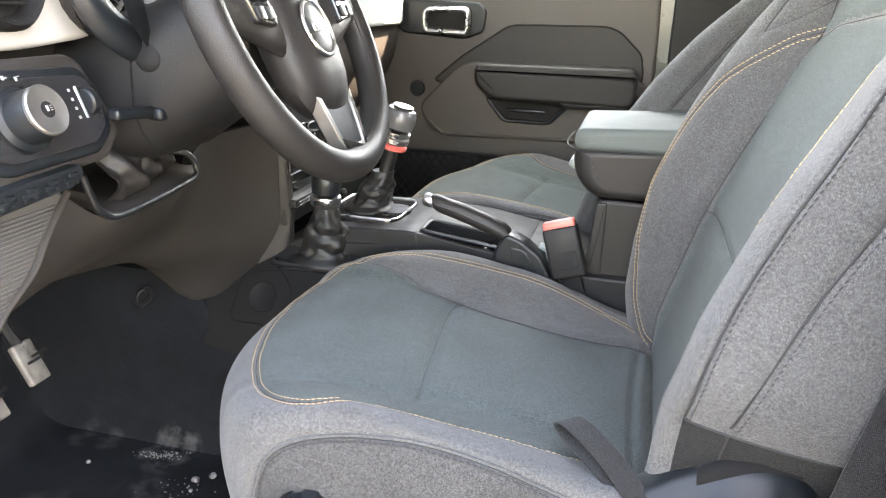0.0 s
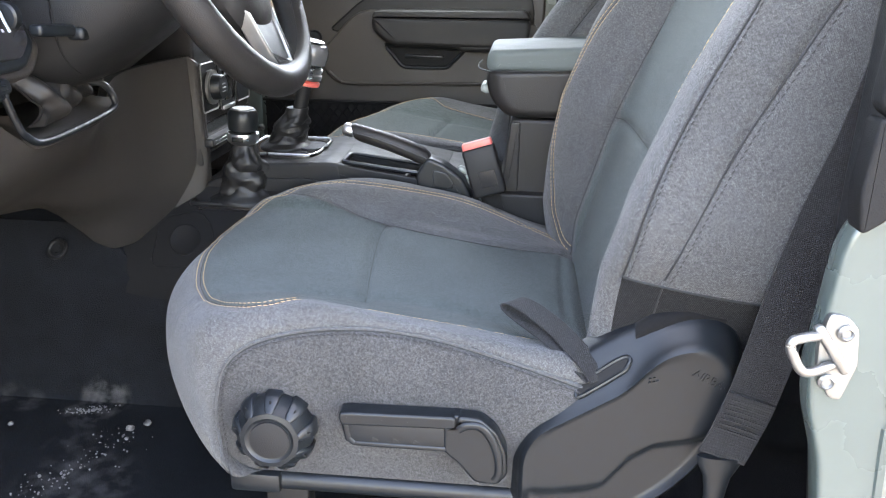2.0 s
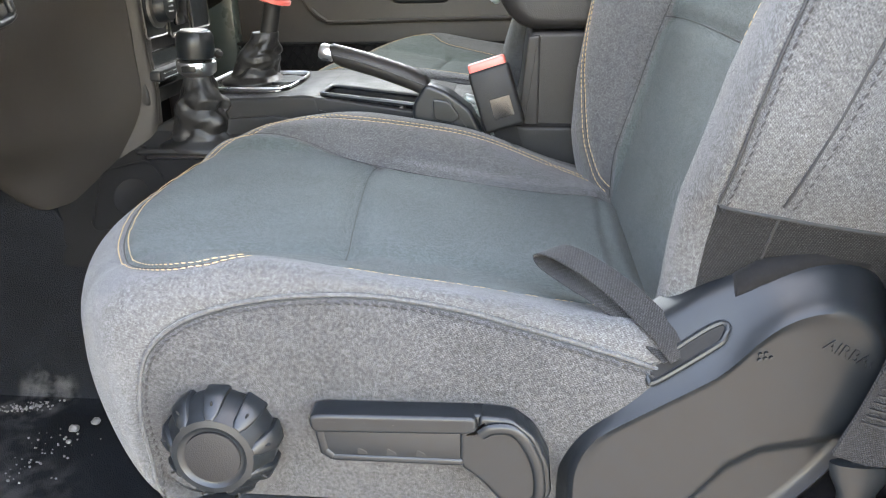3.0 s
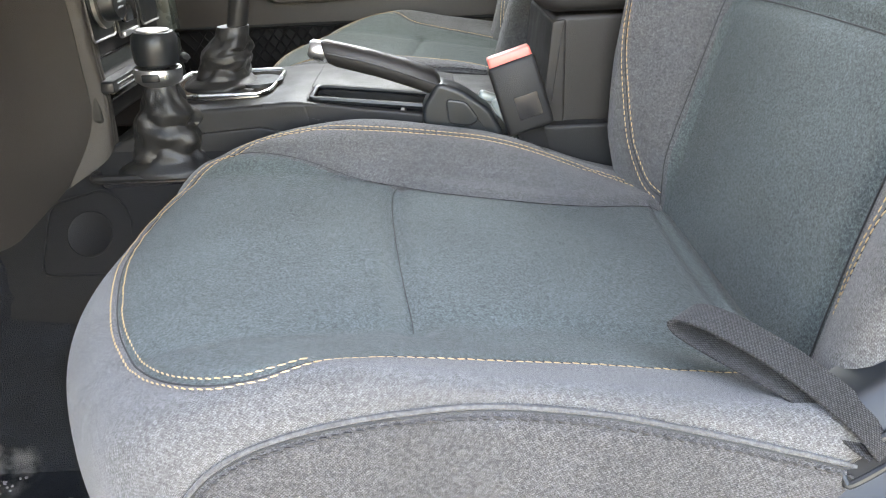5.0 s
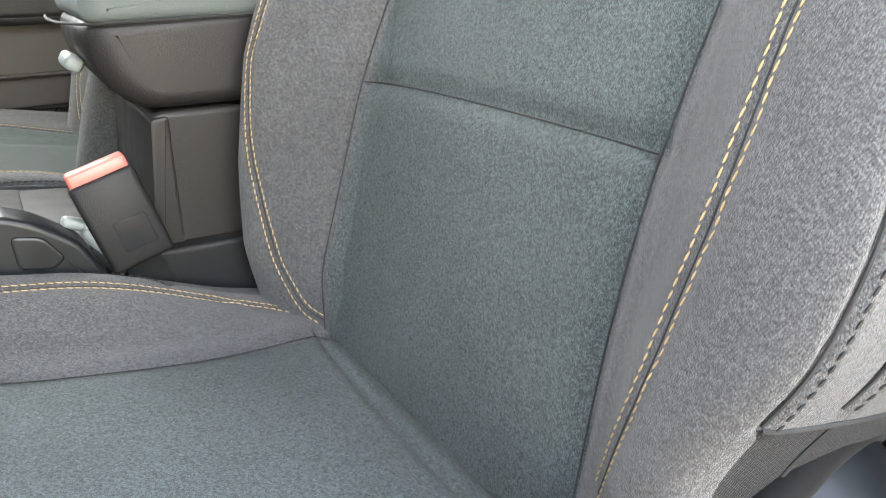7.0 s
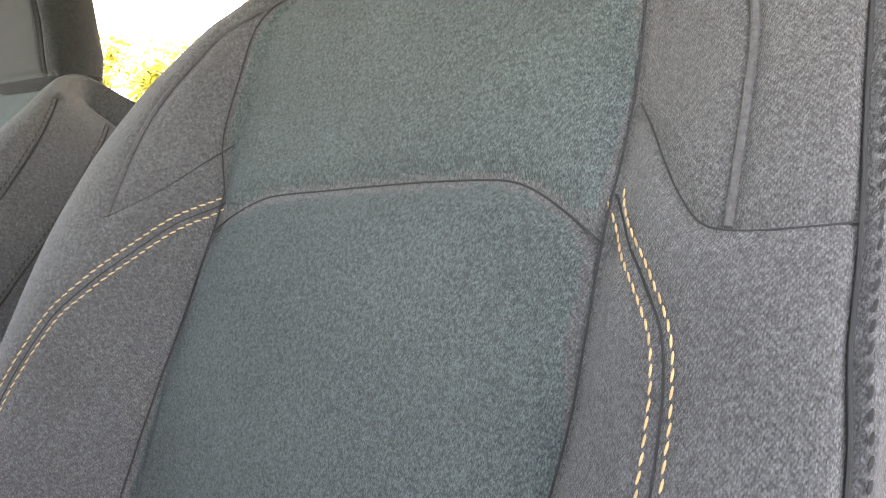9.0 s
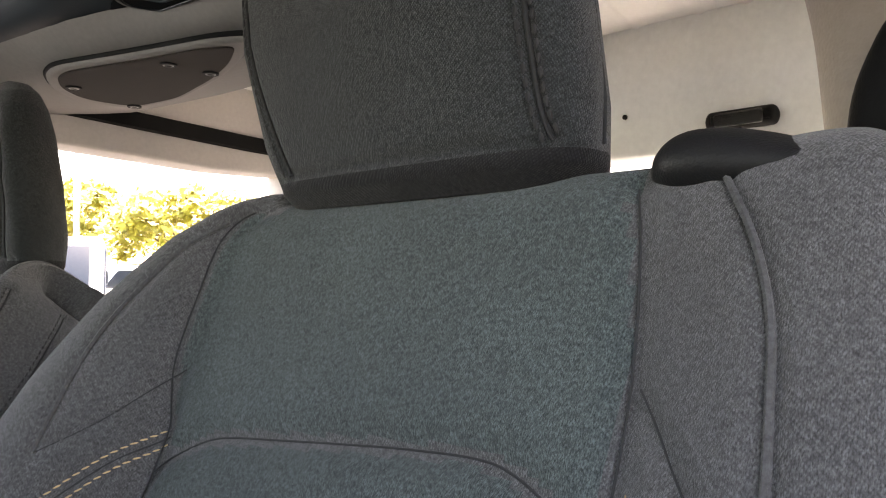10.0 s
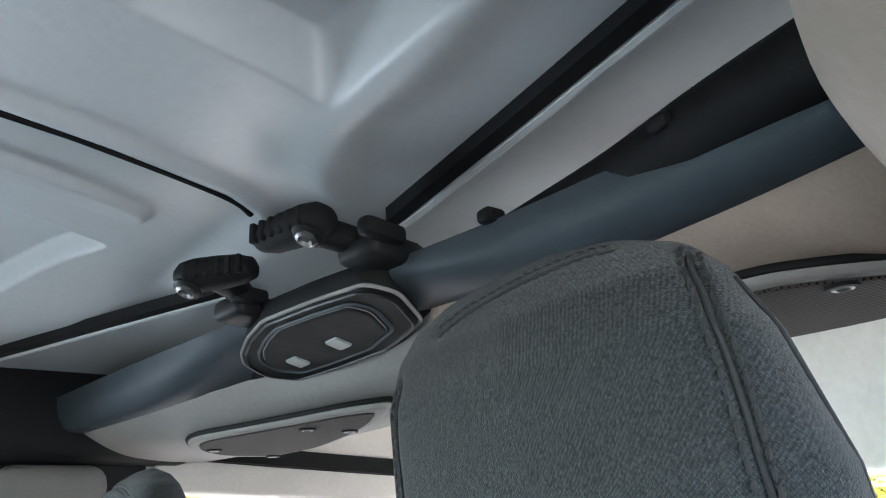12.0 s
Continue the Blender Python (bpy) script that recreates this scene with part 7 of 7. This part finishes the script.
rows_ = [[(0.458, 1.12, 1.146), (0.518, 0.75, 1.145), (0.580, 0.615, 1.152), (0.612, 0.50, 1.144), (0.617, 0.39, 1.141), (0.600, 0.29, 1.147)], [(0.54, 1.10, 1.112), (0.575, 0.75, 1.106), (0.610, 0.62, 1.114), (0.635, 0.50, 1.118), (0.650, 0.40, 1.119), (0.66, 0.25, 1.124)], [(0.66, 1.08, 1.104), (0.70, 0.75, 1.100), (0.72, 0.50, 1.102), (0.72, 0.25, 1.108)], [(0.80, 1.06, 1.125), (0.83, 0.75, 1.120), (0.82, 0.50, 1.125), (0.80, 0.25, 1.13)]]
part("pod_housing", patch(rows_, 0.02, way=(-0.1, 0, -1)), HOUSE, bar, "greige moulded speaker housing")
rows_ = [[(0.600, 0.30, 1.146), (0.607, 0.05, 1.142), (0.600, -0.06, 1.140), (0.585, -0.15, 1.138)], [(0.65, 0.26, 1.130), (0.640, 0.05, 1.122), (0.635, -0.05, 1.112), (0.630, -0.15, 1.105)], [(0.72, 0.26, 1.115), (0.70, 0.05, 1.106), (0.70, -0.05, 1.103), (0.70, -0.15, 1.10)], [(0.80, 0.26, 1.13), (0.80, 0.05, 1.115), (0.80, -0.05, 1.115), (0.80, -0.15, 1.12)]]
part("headliner_panel", patch(rows_, 0.02, way=(-0.1, 0, -1)), SUEDE, bar, "brown cloth headliner panel beside the speaker")
hexa = rounded([(0.531, 0.556), (0.517, 0.507), (0.508, 0.452), (0.517, 0.365), (0.528, 0.296), (0.553, 0.284), (0.596, 0.310), (0.612, 0.388), (0.610, 0.485), (0.604, 0.566), (0.577, 0.596), (0.547, 0.585)], 0.010)


def overhead(poly, z0, z1, r):
    b = slab(poly, "z", z0, z1, r, 2)
    for v in b.verts:
        v.co.z += 0.022 - 0.29 * (v.co.x - 0.55)
    return b


def shrink(poly, k, c=(0.558, 0.435)):
    return [(c[0] + (x - c[0]) * k, c[1] + (y - c[1]) * k) for x, y in poly]


oc = part("light_console", overhead(hexa, 1.1345, 1.16, 0.004), PILLARV, bar, "black overhead light console")
for k, r, m in ((1.02, 0.0020, HOUSE), (0.955, 0.0014, SATIN), (0.76, 0.0022, BARPAD), (0.70, 0.0010, HOUSE)):
    line = [(x, y, (1.138 if k > 1 else 1.1345) + 0.022 - 0.29 * (x - 0.55)) for x, y in shrink(hexa, k)]
    part("console_rim", tube(line, r, 8, True), m, oc)
part("console_face", overhead(shrink(hexa, 0.70), 1.1315, 1.138, 0.002), PILLARV, oc)
for y in (0.501, 0.414):
    part("dome_switch", overhead(rounded([(0.561, y - 0.012), (0.580, y - 0.012), (0.580, y + 0.012), (0.561, y + 0.012)], 0.004), 1.1295, 1.134, 0.0015), DASHP, oc)
for nm, pod, scr in (("speaker_pod", [(0.549, 0.740), (0.556, 0.79), (0.584, 0.848), (0.640, 0.900), (0.727, 0.897), (0.748, 0.78), (0.722, 0.62), (0.692, 0.52), (0.655, 0.445), (0.628, 0.49), (0.602, 0.58), (0.574, 0.665)], ((0.600, 0.805), (0.634, 0.60), (0.692, 0.600), (0.712, 0.860))), ("speaker_pod", [(0.626, 0.02), (0.632, -0.004), (0.658, -0.036), (0.692, -0.066), (0.722, -0.086), (0.772, -0.088), (0.802, -0.068), (0.806, 0.00), (0.788, 0.08), (0.760, 0.19), (0.700, 0.215), (0.645, 0.14)], ((0.676, -0.024), (0.784, -0.052), (0.680, 0.14)))):
    c = (sum(p[0] for p in pod) / len(pod), sum(p[1] for p in pod) / len(pod))

    sp = part(nm, slab(pod, "z", 1.0945, 1.107, 0.006, 3, 0.03), HOUSE, bar, "greige speaker pod with black mesh grille")
    # Black ring paints the shadow in the gap round the pod.
    part("shadow_gap", slab(shrink(pod, 1.03, c), "z", 1.1005, 1.1065, 0.002, 2, 0.03), RUBBER, sp)
    part("grille", slab(shrink(pod, 0.87, c), "z", 1.0925, 1.098, 0.002, 2, 0.03), MESH, sp, "dark perforated metal speaker grille")
    for x, y in scr:
        part("screw_recess", lathe([(0.0105, 0.002), (0.0105, -0.0006), (0.008, -0.0012), (0.001, -0.0012)], (x, y, 1.0923), (0, 0, -1), 18), RUBBER, sp)
        part("screw", lathe([(0.0075, 0.0), (0.0075, 0.002), (0.005, 0.003), (0.003, 0.001), (0.001, 0.001)], (x, y, 1.0925), (0, 0, -1), 16), BOLT, sp)
part("end_foam", box((0.772, -0.106, 1.108), (0.075, 0.022, 0.026), 0.008, 3, (0, 0, -12)), RUBBER, bar)
rb = thing("roll_bar", (0.62, -0.22, 0.20), "brown grey vinyl padded roll bar by the doorway", "roll bar")
RAIL = spline([(-0.45, -0.300, 1.140), (0.0, -0.290, 1.140), (0.25, -0.272, 1.135), (0.40, -0.242, 1.130), (0.50, -0.207, 1.126), (0.60, -0.190, 1.122), (0.680, -0.186, 1.112), (0.735, -0.192, 1.082), (0.765, -0.200, 1.030), (0.775, -0.206, 0.96), (0.775, -0.215, 0.80), (0.772, -0.228, 0.50), (0.770, -0.230, 0.10)], 8)


def pad_rings(rail, wide, deep):
    """Rings of a broad flattened pad that follows a line; wide across the car, deep across the line."""
    out = []
    d = np.gradient(rail, axis=0)
    for p, t in zip(rail, d):
        t = Vector(t).normalized()
        s = (Vector((0, 1, 0)) - t * t.y).normalized()
        u = t.cross(s)
        ring = []
        for a in np.linspace(0, 2 * math.pi, 41)[:-1]:
            c, q = math.cos(a), math.sin(a)
            ring.append(tuple(Vector(p) + s * wide * math.copysign(abs(c) ** 0.72, c) + u * deep * math.copysign(abs(q) ** 0.72, q)))
        out.append(ring)
    return out


part("padding", loft(pad_rings(RAIL, 0.090, 0.045)), ROLLV, rb)
part("padding_seam", tube([(x, y + 0.089, z + 0.012) for x, y, z in RAIL[:52]], 0.006, 6), RUBBER, rb)
tagged(part("belt_cover", slab([(-0.300, 0.30), (-0.300, 1.00), (-0.215, 1.00), (-0.180, 0.985), (-0.158, 0.94), (-0.152, 0.88), (-0.152, 0.30)], "x", 0.668, 0.700, 0.012, 4, 0.02), PILLARV), "black plastic belt cover before the roll bar", "trim", "", "structure")
tagged(part("pillar_pad", box((0.45, 1.070, 1.035), (0.16, 0.075, 0.128), 0.03, 4), BEIGE), "brown grey padded top of the door pillar", "trim", "", "structure")
tagged(part("visor_rail", box((0.12, 1.07, 1.180), (1.10, 0.09, 0.160), 0.03, 3), PILLARV), "black padded side rail above the far door", "rail", "", "structure")
# far side: window band and header
tagged(part("wall_side", join(slab([(0.62, -0.2), (0.62, 0.70), (1.10, 0.70), (1.10, -0.2)], "y", 1.09, 1.15, 0.004), slab([(0.60, 1.060), (0.62, 1.24), (1.36, 1.22), (1.36, 1.045), (0.98, 1.040)], "y", 1.075, 1.15, 0.012, 3, 0.01), slab([(1.20, -0.2), (1.17, 0.70), (1.15, 1.06), (1.36, 1.06), (1.36, -0.2)], "y", 1.08, 1.15, 0.01, 3, 0.01)), SIDEH), "greige side wall with a large rear quarter window", "wall", "", "structure")
tagged(part("window_seal", ribbon(np.array([(0.60, 1.074, 1.128), (0.80, 1.072, 1.115), (1.05, 1.072, 1.10), (1.30, 1.074, 1.09)]), (0, 0.2, 1), 0.030, 0.012), RUBBER), "dark seal above the quarter window", "seal", "", "structure")
# rear: header with brake lamp, window below
tagged(part("wall_rear", join(slab([(-0.36, 1.004), (-0.36, 1.26), (1.12, 1.26), (1.12, 1.012)], "x", 1.25, 1.33, 0.010, 3), slab([(-0.36, -0.2), (-0.36, 0.70), (1.12, 0.70), (1.12, -0.2)], "x", 1.25, 1.33, 0.01), slab([(-0.38, -0.2), (-0.38, 1.26), (-0.26, 1.26), (-0.26, -0.2)], "x", 1.245, 1.335, 0.01), slab([(0.98, -0.2), (0.96, 1.26), (1.12, 1.26), (1.12, -0.2)], "x", 1.245, 1.335, 0.01)), REARH), "pale green grey rear header above the rear window", "wall", "", "structure")
tagged(part("wall_driver_side", join(slab([(0.66, -0.3), (0.66, 0.70), (1.33, 0.70), (1.33, -0.3)], "y", -0.39, -0.33, 0.005), slab([(0.66, 1.045), (0.66, 1.24), (1.33, 1.22), (1.33, 1.045)], "y", -0.39, -0.33, 0.005), slab([(1.20, 0.70), (1.18, 1.045), (1.33, 1.045), (1.33, 0.70)], "y", -0.388, -0.332, 0.005), slab([(0.62, 0.70), (0.62, 1.045), (0.74, 1.045), (0.72, 0.70)], "y", -0.388, -0.332, 0.005)), REARH), "grey side wall with a rear quarter window", "wall", "", "structure")
bl = thing("brake_lamp", (1.245, 0.125, 1.045), "dark oval high brake lamp on the rear header", "brake lamp")
part("housing", slab(rounded([(0.078, 1.031), (0.172, 1.031), (0.177, 1.045), (0.172, 1.059), (0.078, 1.059), (0.073, 1.045)], 0.012), "x", 1.230, 1.251, 0.008, 4), RUBBER, bl)
part("lens", slab(rounded([(0.090, 1.034), (0.160, 1.034), (0.160, 1.054), (0.090, 1.054)], 0.006), "x", 1.224, 1.23, 0.002), GLOSS, bl)
wr = thing("wiper_cable", (1.235, 0.10, 1.02), "thin black cable from lamp to rear glass", "cable")
part("cable", tube(spline([(1.232, 0.125, 1.030), (1.220, 0.110, 1.010), (1.215, 0.085, 0.988), (1.225, 0.055, 0.980), (1.25, 0.02, 0.99), (1.29, 0.0, 1.01)], 8), 0.0028, 8), RUBBER, wr)
tagged(part("header_bolt", lathe([(0.004, 0), (0.004, 0.003), (0.001, 0.004)], (1.25, 0.312, 1.075), (-1, 0, 0), 12), RUBBER), "small dark bolt in the rear header", "bolt")
# rear bench
rs = thing("rear_bench", (1.1, 0.37, 0.0), "grey rear bench seat with low headrests", "rear seat")
part("bench_back", box((1.12, 0.37, 0.55), (0.14, 1.0, 0.56), 0.05, 4), BOLST, rs)
part("bench_cushion", box((0.93, 0.37, 0.30), (0.40, 1.0, 0.14), 0.05, 4), BOLST, rs)
part("bench_base", box((0.95, 0.37, 0.115), (0.36, 0.9, 0.23), 0.02), BLACK, rs)
for y in (0.27, 0.12, 0.62):
    part("bench_headrest", box((1.14, y, 0.838), (0.07, 0.085, 0.045), 0.018, 4), BEIGE, rs)
# windscreen header and front posts close the cabin ahead
tagged(part("windscreen_header", box((-0.72, 0.37, 1.215), (0.10, 1.46, 0.07), 0.02, 3), ROLLV), "windscreen header trim", "trim", "", "structure")
for y in (-0.34, 1.08):
    tagged(part("windscreen_post", tube([(-0.74, y, 1.18), (-0.98, y, 0.78)], 0.04, 12), BLACK), "black windscreen post", "post", "", "structure")
# Unseen pane, added and tinted to dim the light from ahead.
tagged(part("windscreen", patch([[(-0.98, -0.33, 0.80), (-1.00, 0.37, 0.80), (-0.98, 1.07, 0.80)], [(-0.74, -0.33, 1.19), (-0.76, 0.37, 1.19), (-0.74, 1.07, 1.19)]], 0.006), TINT), "tinted laminated windscreen glass", "windscreen", "", "structure")
tagged(part("bulkhead", box((-1.20, 0.37, 0.25), (0.06, 1.5, 1.1), 0.01), BLACK), "black bulkhead ahead of the pedals", "wall", "", "structure")
tagged(part("cowl", box((-0.85, 0.37, 0.80), (0.60, 1.46, 0.03), 0.01), BLACK), "black cowl top below the windscreen", "trim", "", "structure")

# ---------------------------------------------------------------- outside
GZ = -0.66
_g = bmesh.new()
bmesh.ops.create_grid(_g, x_segments=40, y_segments=40, size=900)
_g.transform(Matrix.Translation((0, 0, GZ)))
tagged(part("ground", _g, ASPH), "sunlit grey asphalt of a large parking lot", "ground", "", "structure")


def tree(x, y, h, w, seed):
    rng = random.Random(seed)
    t = thing("tree", (x, y, GZ), "leafy yellow green tree in full sun", "tree", "trees round the lot")
    part("trunk", tube(spline([(x, y, GZ), (x + 0.1, y, GZ + h * 0.2), (x - 0.05, y + 0.1, GZ + h * 0.42)], 5), 0.16, 9, scale=np.linspace(1, 0.6, 11)), BARK, t)
    for i in range(6):
        a = rng.uniform(0, 6.28)
        e = (x + math.cos(a) * w * 0.6, y + math.sin(a) * w * 0.6, GZ + h * rng.uniform(0.6, 0.85))
        part("limb", tube(spline([(x, y, GZ + h * 0.36), ((x + e[0]) / 2, (y + e[1]) / 2, GZ + h * 0.5), e], 4), 0.06, 6, scale=np.linspace(1, 0.3, 9)), BARK, t)
    v, f = [], []
    for c in range(64):
        a, r = rng.uniform(0, 6.28), w * math.sqrt(rng.random())
        cz = GZ + h * (0.42 + 0.5 * rng.random() * (1 - 0.35 * (r / w) ** 2))
        cx, cy = x + r * math.cos(a), y + r * math.sin(a)
        s = w * rng.uniform(0.10, 0.22)
        for l in range(70):
            p = Vector((rng.gauss(0, 1), rng.gauss(0, 1), rng.gauss(0, 0.6))) * s * 0.6 + Vector((cx, cy, cz))
            d1 = Vector((rng.gauss(0, 1), rng.gauss(0, 1), rng.gauss(0, 0.7))).normalized() * rng.uniform(0.10, 0.20)
            d2 = d1.orthogonal().normalized() * 0.09
            b = len(v)
            v += [p - d1, p + d2, p + d1, p - d2]
            f.append([b, b + 1, b + 2, b + 3])
    part("crown", from_np("crown", np.array(v), f), LEAF, t, smooth=False)


def car(x, y, turn, paint, tall=1.75, long=4.7, pickup=False):
    c = thing("parked_car", (x, y, GZ), "white parked pickup truck in sunlight" if pickup else "white parked car in sunlight", "car", "parked cars")
    m = Matrix.Translation((x, y, GZ)) @ Euler((0, 0, radians(turn))).to_matrix().to_4x4()

    def put(bm):
        bm.transform(m)
        return bm
    h = tall
    L = long / 2
    body = [(-L, 0.45), (-L, 0.95), (-L + 0.25, 1.05), (-0.3 * L, 1.12), (L - 0.1, 1.08), (L, 0.9), (L, 0.45)]
    part("body", put(slab(body, "y", -0.92, 0.92, 0.10, 3, 0.12)), paint, c)
    cab = [(-0.55 * L, 1.05), (-0.25 * L, h), (0.35 * L if pickup else 0.75 * L, h), (0.5 * L if pickup else 0.92 * L, 1.05)]
    part("cabin", put(slab(cab, "y", -0.80, 0.80, 0.10, 3, 0.12)), paint, c)
    win = [(-0.46 * L, 1.12), (-0.22 * L, h - 0.12), (0.33 * L if pickup else 0.70 * L, h - 0.12), (0.42 * L if pickup else 0.82 * L, 1.12)]
    for s in (1, -1):
        part("side_window", put(slab(win, "y", s * 0.80 - 0.02, s * 0.80 + 0.02, 0.005, 1, 0.06)), DGLASS, c)
    f0, f1, r1, r0 = cab
    for a, b in ((f0, f1), (r0, r1)):
        tilt = math.degrees(math.atan2(b[0] - a[0], b[1] - a[1]))
        part("windscreen", put(box(((a[0] + b[0]) / 2, 0, (a[1] + b[1]) / 2), (0.05, 1.34, math.hypot(b[0] - a[0], b[1] - a[1]) * 0.72), 0.02, 2, (0, tilt, 0))), DGLASS, c)
    for s in (1, -1):
        for e in (-0.62 * L, 0.62 * L):
            w = part("wheel", put(lathe([(0.20, -0.11), (0.36, -0.10), (0.37, 0.0), (0.36, 0.10), (0.20, 0.11)], (e, s * 0.84, 0.37), (0, 1, 0), 24)), RUBBER, c)
            part("hub", put(lathe([(0.21, -0.115), (0.19, -0.12), (0.02, -0.12)] if s < 0 else [(0.21, 0.115), (0.19, 0.12), (0.02, 0.12)], (e, s * 0.84, 0.37), (0, 1, 0), 20)), STEEL, w)
        part("tail_lamp", put(box((-L + 0.02, s * 0.78, 0.90), (0.06, 0.16, 0.18), 0.02)), RED, c)
        part("headlamp", put(box((L - 0.03, s * 0.68, 0.88), (0.06, 0.30, 0.14), 0.02)), CHROME, c)


def far(px_angle, dist):
    """A place on the lot at a bearing (degrees from straight back towards the far side) and a distance."""
    return math.cos(radians(px_angle)) * dist, math.sin(radians(px_angle)) * dist


for a, d, h, w, sd in ((20, 26, 4.6, 2.6, 1), (26, 34, 5.0, 3.0, 2), (67, 30, 5.2, 2.9, 3), (60.5, 26, 4.6, 2.5, 4), (55, 30, 4.4, 2.9, 5), (72, 36, 5, 3.0, 6), (38, 40, 5, 3.6, 7), (10, 34, 5, 3.2, 8)):
    tree(*far(a, d), h, w, sd)
for a, d, t, pk in ((70, 9.5, 66, True), (60, 19, 25, False), (66, 22, 25, False), (54, 20, 30, False), (25, 17, 105, False), (17, 15, 110, False), (32, 20, 100, False), (9, 18, 105, False), (40, 22, 60, False), (47, 22, 60, False), (63.5, 30, 20, True), (57, 31, 25, False), (28, 28, 100, True), (21, 27, 100, False), (13, 28, 100, False)):
    car(*far(a, d), t, CARW, 1.9 if pk else 1.7, 5.4 if pk else 4.6, pk)
lp = thing("light_pole", (*far(68, 24), GZ), "tall pale parking lot light pole", "lamp post")
px_, py_ = far(68, 24)
part("pole", tube([(px_, py_, GZ), (px_, py_, GZ + 6.2)], 0.09, 10), STEEL, lp)
part("lamp_head", box((px_, py_, GZ + 6.2), (0.6, 0.25, 0.1), 0.03), STEEL, lp)

# ---------------------------------------------------------------- the open door ahead of the doorway 
# Out of view; added to hold low side light off the seat.
dd = thing("driver_door", (-0.78, -0.42, 0.0), "open pale green driver's door with black trim", "car door")
DM = Matrix.Translation((-0.78, -0.42, 0)) @ Euler((0, 0, radians(-72))).to_matrix().to_4x4()


def hung(bm):
    bm.transform(DM)
    return bm


part("outer_skin", hung(box((0.52, -0.05, 0.30), (1.0, 0.03, 1.06), 0.01)), PAINT, dd)
part("trim_panel", hung(box((0.52, -0.005, 0.32), (0.96, 0.05, 0.98), 0.015, 3)), DOORV, dd)
part("armrest", hung(box((0.62, 0.045, 0.55), (0.40, 0.06, 0.09), 0.02, 3)), SOFT, dd)
part("window_frame", hung(tube([(0.04, -0.03, 0.82), (0.30, -0.03, 1.16), (0.98, -0.03, 1.18), (1.0, -0.03, 0.82)], 0.022, 8)), BLACK, dd)
